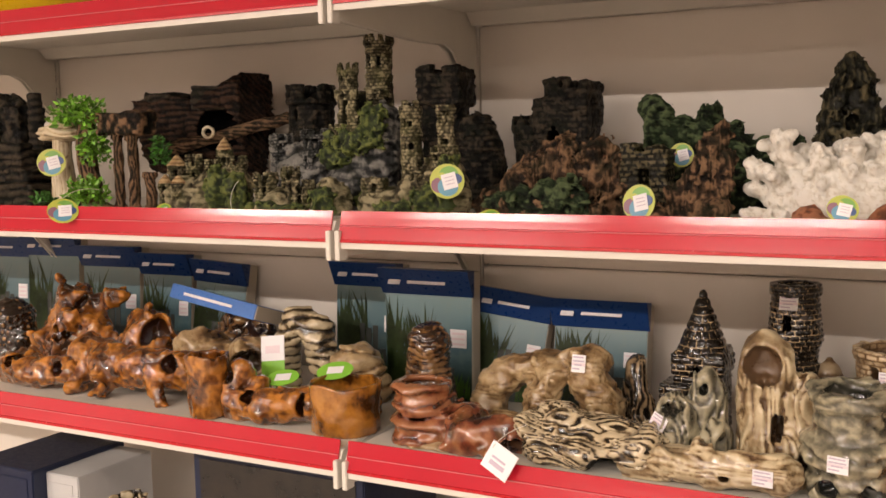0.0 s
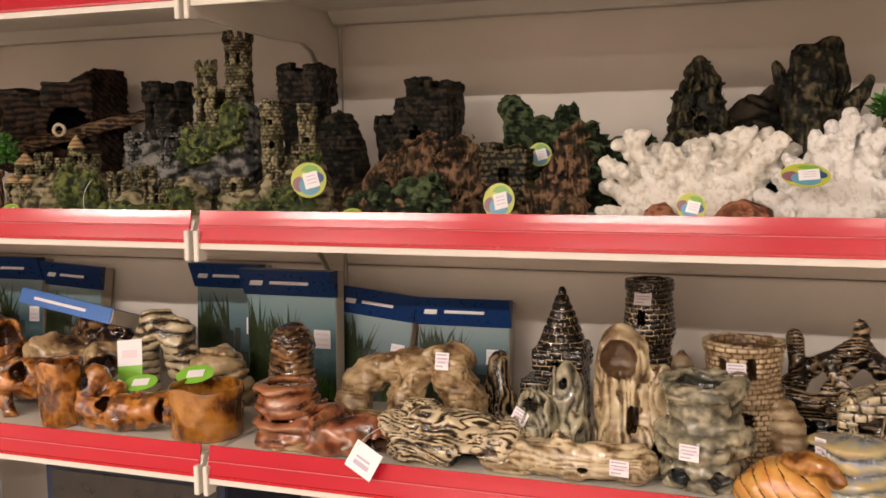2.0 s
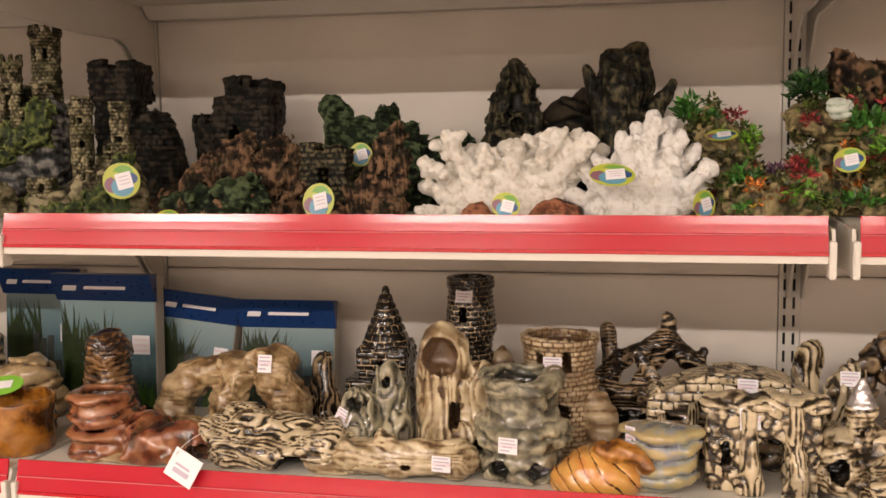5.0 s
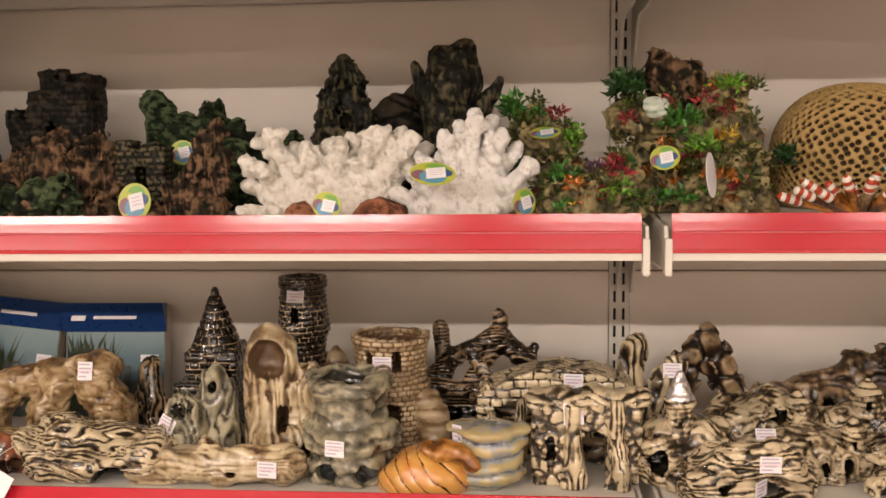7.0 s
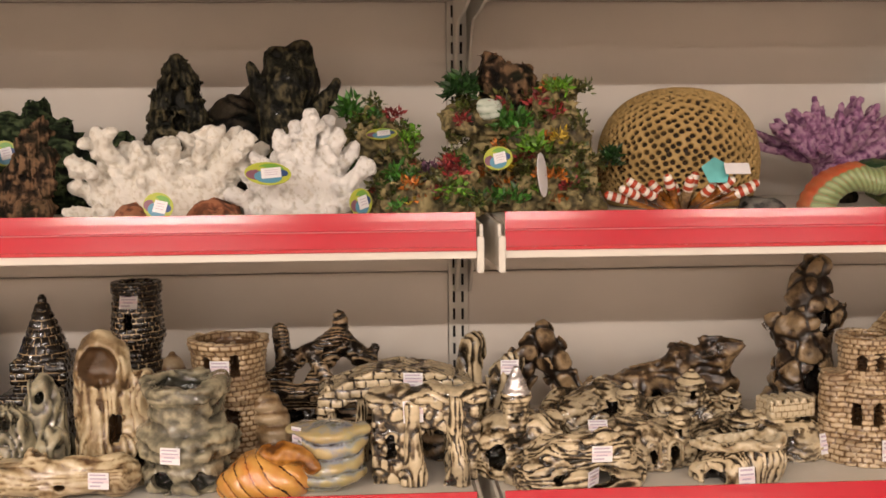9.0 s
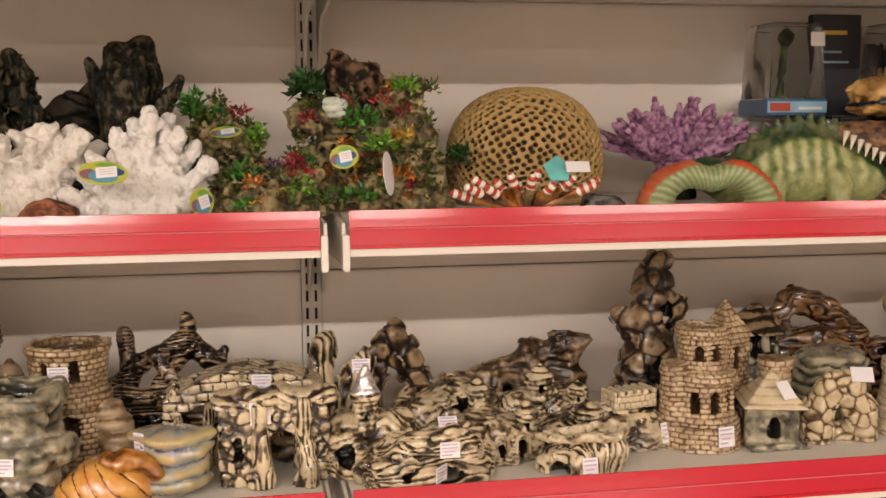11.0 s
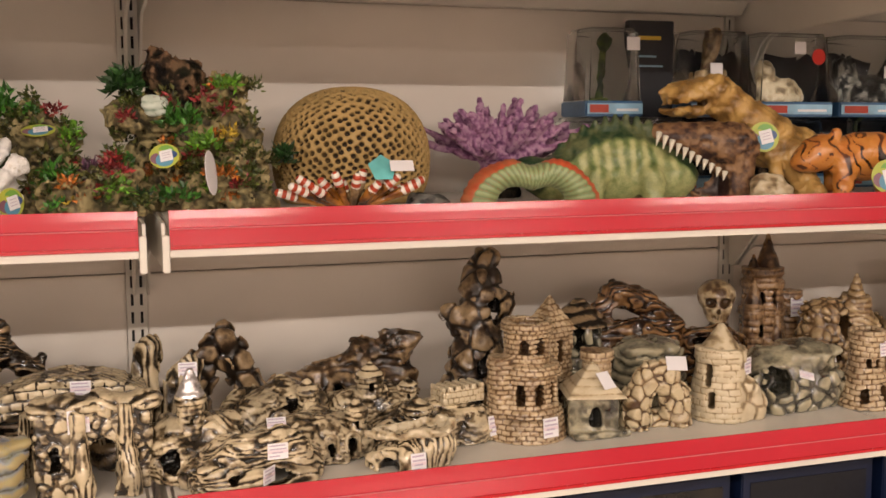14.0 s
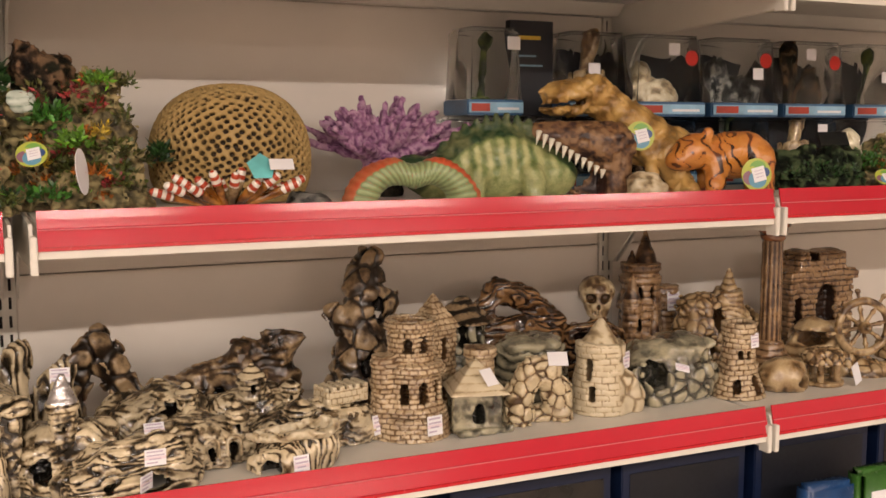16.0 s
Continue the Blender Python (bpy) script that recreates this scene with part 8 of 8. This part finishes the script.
sky_ = ramp(nt_, sp_.outputs[2], ((0.0, (0.010, 0.016, 0.006)), (0.22, (0.02, 0.042, 0.034)), (0.5, (0.065, 0.13, 0.16)), (0.95, (0.15, 0.235, 0.25))))
nz_ = noise_of(nt_, coords(nt_), 35.0)
nt_.links.new(mixed(nt_, ramp(nt_, nz_, ((0.5, (0, 0, 0)), (0.72, (0.45, 0.45, 0.45)))), sky_, (0.16, 0.22, 0.20)), b_.inputs["Base Color"])
b_.inputs["Roughness"].default_value = 0.3
M["carton_print"] = m_


def carton(x, y, w, h, rx=0.0, ry=0.0, rz=0.0, z=S2, header=0.04, seed=0):
    """Printed display carton: picture front, blue header that leans forward, pale edge."""
    t = thing("carton", x, y, z, "aquarium decor carton with a blue header and water-plant print", "carton", group="printed cartons")
    t.matrix_world = pose(x, y, z, rx, ry, rz)
    part("body", box_bm(-w / 2, w / 2, 0.0, 0.028, 0.001, h, bevel=0.001), "carton_side", t, "plain card body")
    part("front_print", box_bm(-w / 2 + 0.001, w / 2 - 0.001, -0.0012, -0.0004, 0.002, h - header + 0.004), "carton_print", t, "pale blue underwater print")
    rnd = random.Random(seed)
    bm = bmesh.new()
    for _ in range(110):
        x0 = -w * 0.44 + w * 0.42 * rnd.random() ** 1.6
        z0, l, s = rnd.uniform(0.01, h * 0.45), rnd.uniform(h * 0.15, h * 0.40), rnd.uniform(-0.5, 0.5)
        v = [bm.verts.new(c) for c in ((x0 - 0.004, -0.0018, z0), (x0 + 0.004, -0.0018, z0), (max(-w * 0.49, x0 + s * l * 0.5) + 0.002, -0.0018, z0 + l * 0.6), (max(-w * 0.49, min(w * 0.49, x0 + s * l)), -0.0018, min(z0 + l, h - header)))]
        bm.faces.new(v)
    bmesh.ops.solidify(bm, geom=bm.faces[:], thickness=0.0003)
    tagged(part("printed_weed", bm, "print_green", t), kind="stuff")
    bm = bmesh.new()
    add_box(bm, w * 0.05, w * 0.30, -0.0022, -0.0014, 0.012, 0.055)
    for k in range(3):
        add_box(bm, w * (-0.12 + 0.10 * k), w * (-0.04 + 0.10 * k), -0.0022, -0.0014, 0.012, h * (0.40 + 0.09 * rnd.random()))
    part("printed_rock", bm, "print_dark", t)
    bm = bmesh.new()
    for _ in range(40):
        x0, z0, l = rnd.uniform(w * 0.22, w * 0.46), rnd.uniform(0.004, h * 0.12), rnd.uniform(0.012, 0.034)
        s = rnd.uniform(-0.4, 0.4) * l
        bm.faces.new([bm.verts.new(c) for c in ((x0 - 0.003, -0.0026, z0), (x0 + 0.003, -0.0026, z0), (min(w * 0.49, x0 + s), -0.0026, z0 + l))])
    bmesh.ops.solidify(bm, geom=bm.faces[:], thickness=0.0003)
    tagged(part("printed_clump", bm, "print_lime", t), kind="stuff")
    hd = bmesh.new()
    add_box(hd, -w / 2 - 0.003, w / 2 + 0.003, -0.026, 0.0, h - header, h + 0.003)
    for v in hd.verts:
        if v.co.z < h - header + 0.001 and v.co.y < -0.01:
            v.co.y = -0.004
    part("header", hd, "carton_blue", t, "dark blue header")
    bm = bmesh.new()
    m = pose(0, -0.0165, h - header * 0.45, -29, 0, 0)
    add_box(bm, -w * 0.18, w * 0.25, -0.0012, 0.0, -0.0035, 0.0015, 0, m)
    add_box(bm, -w * 0.40, -w * 0.26, -0.0012, 0.0, -0.006, 0.006, 0, m)
    part("header_print", bm, "label_white", t)
    bm = bmesh.new()
    add_box(bm, w * 0.26, w * 0.44, -0.003, -0.0022, h * 0.42, h * 0.56, 0)
    for k in range(3):
        add_box(bm, w * 0.28, w * 0.42, -0.0034, -0.003, h * (0.44 + 0.04 * k), h * (0.455 + 0.04 * k), 1)
    part("price_sticker", bm, ["label_white", "label_pink"], t)
    return t


for k, (x_, y_, w_, h_, rx_, ry_, rz_) in enumerate(((-1.46, 1.785, 0.14, 0.225, -4, 0, 6), (-1.31, 1.785, 0.14, 0.232, -4, 0, 6), (-1.14, 1.785, 0.150, 0.215, -4, 0, 4), (-0.985, 1.78, 0.125, 0.205, -5, 0, 2), (-0.855, 1.775, 0.125, 0.195, -7, 3, 0),
        (-0.512, 1.785, 0.135, 0.205, -4, 0, 0), (-0.340, 1.70, 0.162, 0.211, -2, 0, 0), (-0.228, 1.735, 0.125, 0.176, -9, 7, 4), (-0.062, 1.735, 0.150, 0.168, -9, 0, 2))):
    carton(x_, y_, w_, h_, rx_, ry_, rz_, seed=k)
c_ = thing("flat_carton", -0.735, 1.66, S2 + 0.128, "bright blue flat carton lying tilted on rock ornaments", "carton")
c_.matrix_world = pose(-0.735, 1.66, S2 + 0.128, -18, 7, -6)
part("body", box_bm(-0.105, 0.105, -0.03, 0.07, 0.0, 0.026, bevel=0.001), "carton_sky", c_)
part("end_flap", box_bm(0.1055, 0.107, -0.029, 0.069, 0.001, 0.025), "carton_side", c_, "plain cream end flap")
part("lid_print", box_bm(-0.07, 0.05, -0.0312, -0.0304, 0.010, 0.015), "label_white", c_)
t, b = rock_on(-0.74, 1.74, S2, "dark brown rock ornament under a tipped carton", 0.16, 0.09, 0.13, "umber_glaze", rough_relief(0.018, 3), 0.006, seed=41)
# card tags among the brown ceramics
M["lime_card"] = painted("lime_card", (0.22, 0.50, 0.05), 0.35, 0.1, 0.0)
t = thing("card_tag", -0.535, 1.545, S2, "white and green card tag standing among ceramics", "card tag")
bm = box_bm(-0.021, 0.021, -0.0006, 0.0006, 0.0, 0.022)
part("lower_card", bm, "lime_card", t, "green printed strip").matrix_basis = pose(0, 0, 0.055, -12, -6, 8)
bm = box_bm(-0.021, 0.021, -0.0006, 0.0006, 0.022, 0.062)
add_box(bm, -0.013, 0.013, -0.0011, -0.0008, 0.034, 0.046, 1)
part("upper_card", bm, ["label_white", "label_pink"], t, "white printed card").matrix_basis = pose(0, 0, 0.055, -12, -6, 8)
part("stem", box_bm(-0.002, 0.002, 0.0, 0.002, 0.0, 0.060), "label_white", t).matrix_basis = pose(0, 0.004, 0.0, -2, -6, 8)
for pot_, x_, y_, z_, r_, o_ in ((bpy.data.objects["stump_pot.001"], -0.038, 0.030, 0.079, 0.030, 0.62), (bpy.data.objects["root_ornament.001"], 0.01, 0.02, 0.062, 0.028, 0.6)):
    bm = bmesh.new()
    bmesh.ops.create_cone(bm, cap_ends=True, segments=24, radius1=r_, radius2=r_ * 0.98, depth=0.001)
    bmesh.ops.scale(bm, vec=(1, o_, 1), verts=bm.verts)
    part("leaf_tag", bm, "lime_card", pot_, "bright green leaf-shaped card tag").matrix_basis = pose(x_, y_, z_, 34, -6, 12)
    bm = bmesh.new()
    add_box(bm, -0.012, 0.014, -0.007, 0.007, 0.0010, 0.0014)
    part("price_sticker", bm, "label_white", pot_).matrix_basis = pose(x_, y_, z_, 34, -6, 12)

# ======== below and above ========
M["navy_box"] = painted("navy_box", (0.003, 0.010, 0.040), 0.45, 0.15, 0.01)
M["pale_box"] = painted("pale_box", (0.50, 0.50, 0.50), 0.5, 0.1, 0.01)
M["dark_print"] = glazed("dark_print", (0.004, 0.003, 0.0025), (0.022, 0.015, 0.010), (0.085, 0.062, 0.040), 0.3, 0.4, (0.03, 0.02, 0.012), 0.5, 0.3, 0.7, 60.0)


def big_box(x, y, w, h, label, front, frame_mat="navy_box", d=0.22):
    t = thing("storage_carton", x, y, S3, label, "carton")
    part("body", box_bm(-w / 2, w / 2, 0.0, d, 0.0, h, bevel=0.002), frame_mat, t)
    part("front_picture", box_bm(-w / 2 + 0.014, w / 2 - 0.014, -0.0014, -0.0005, 0.012, h - 0.016), front, t, "dark printed front")
    return t


big_box(-0.505, 1.50, 0.33, 0.315, "dark blue carton with a brown stone print", "dark_print")
big_box(-1.10, 1.47, 0.16, 0.235, "dark blue carton with a plain front", "navy_box")
big_box(-0.985, 1.50, 0.09, 0.225, "white carton side panel", "pale_box", "pale_box", 0.18)
t, b = open_pot("rock_vase", -0.845, 1.52, "brown and cream rock vase", 0.034, 0.20, "bone_glaze", cobbles(0.02, 2), 0.004, 1.0)
t.location.z = S3
for x_, w_, h_, n_ in ((1.38, 0.27, 0.285, "dark_print"), (1.655, 0.24, 0.285, "night_card"), (1.92, 0.25, 0.29, "night_card"), (2.20, 0.26, 0.29, "dark_print"), (0.02, 0.30, 0.24, "dark_print"), (0.40, 0.30, 0.24, "dark_print"), (0.75, 0.30, 0.24, "dark_print"), (1.08, 0.28, 0.25, "night_card")):
    big_box(x_, 1.55, w_, h_, "dark blue carton with a night-coloured picture", n_)
M["yellow_plastic"] = plain("yellow_plastic", (0.75, 0.50, 0.01), 0.3)
t = thing("plastic_basin", -1.17, 1.56, 1.733 - 0.012, "glossy yellow plastic basin", "basin")
t_ = lambda x, y, z: np.maximum(np.sqrt((x / 0.30) ** 2 + (y / 0.13) ** 2 + ((z - 0.10) / 0.115) ** 2) * 0.1 - 0.1, z - 0.11)
cast("basin", t_, (-0.31, 0.31, -0.14, 0.14, 0.115), "yellow_plastic", t, None, 0, 0.006)

M["pouch_green"] = painted("pouch_green", (0.05, 0.16, 0.025), 0.25, 0.5, 0.15, 40)
M["pouch_blue"] = painted("pouch_blue", (0.02, 0.07, 0.20), 0.25, 0.4, 0.15, 40)
M["pouch_black"] = painted("pouch_black", (0.012, 0.012, 0.014), 0.25, 0.3, 0.15, 40)
for x_, w_, h_, m_ in ((1.775, 0.085, 0.205, "pouch_green"), (1.875, 0.10, 0.235, "pouch_blue"), (1.985, 0.10, 0.245, "pouch_green"), (1.60, 0.10, 0.19, "pouch_black")):
    t = thing("decor_pouch", x_, 1.475, S3, "glossy printed pouch of aquarium gravel standing upright", "pouch", group="gravel pouches")
    part("pouch", box_bm(-w_ / 2, w_ / 2, -0.02, 0.02, 0.0, h_, bevel=0.009), m_, t, smooth=True)
    bm = bmesh.new()
    add_box(bm, -w_ * 0.3, w_ * 0.2, -0.0212, -0.0204, h_ * 0.72, h_ * 0.86)
    add_box(bm, -w_ * 0.3, w_ * 0.32, -0.0212, -0.0204, h_ * 0.60, h_ * 0.64)
    part("pouch_print", bm, "label_white", t)
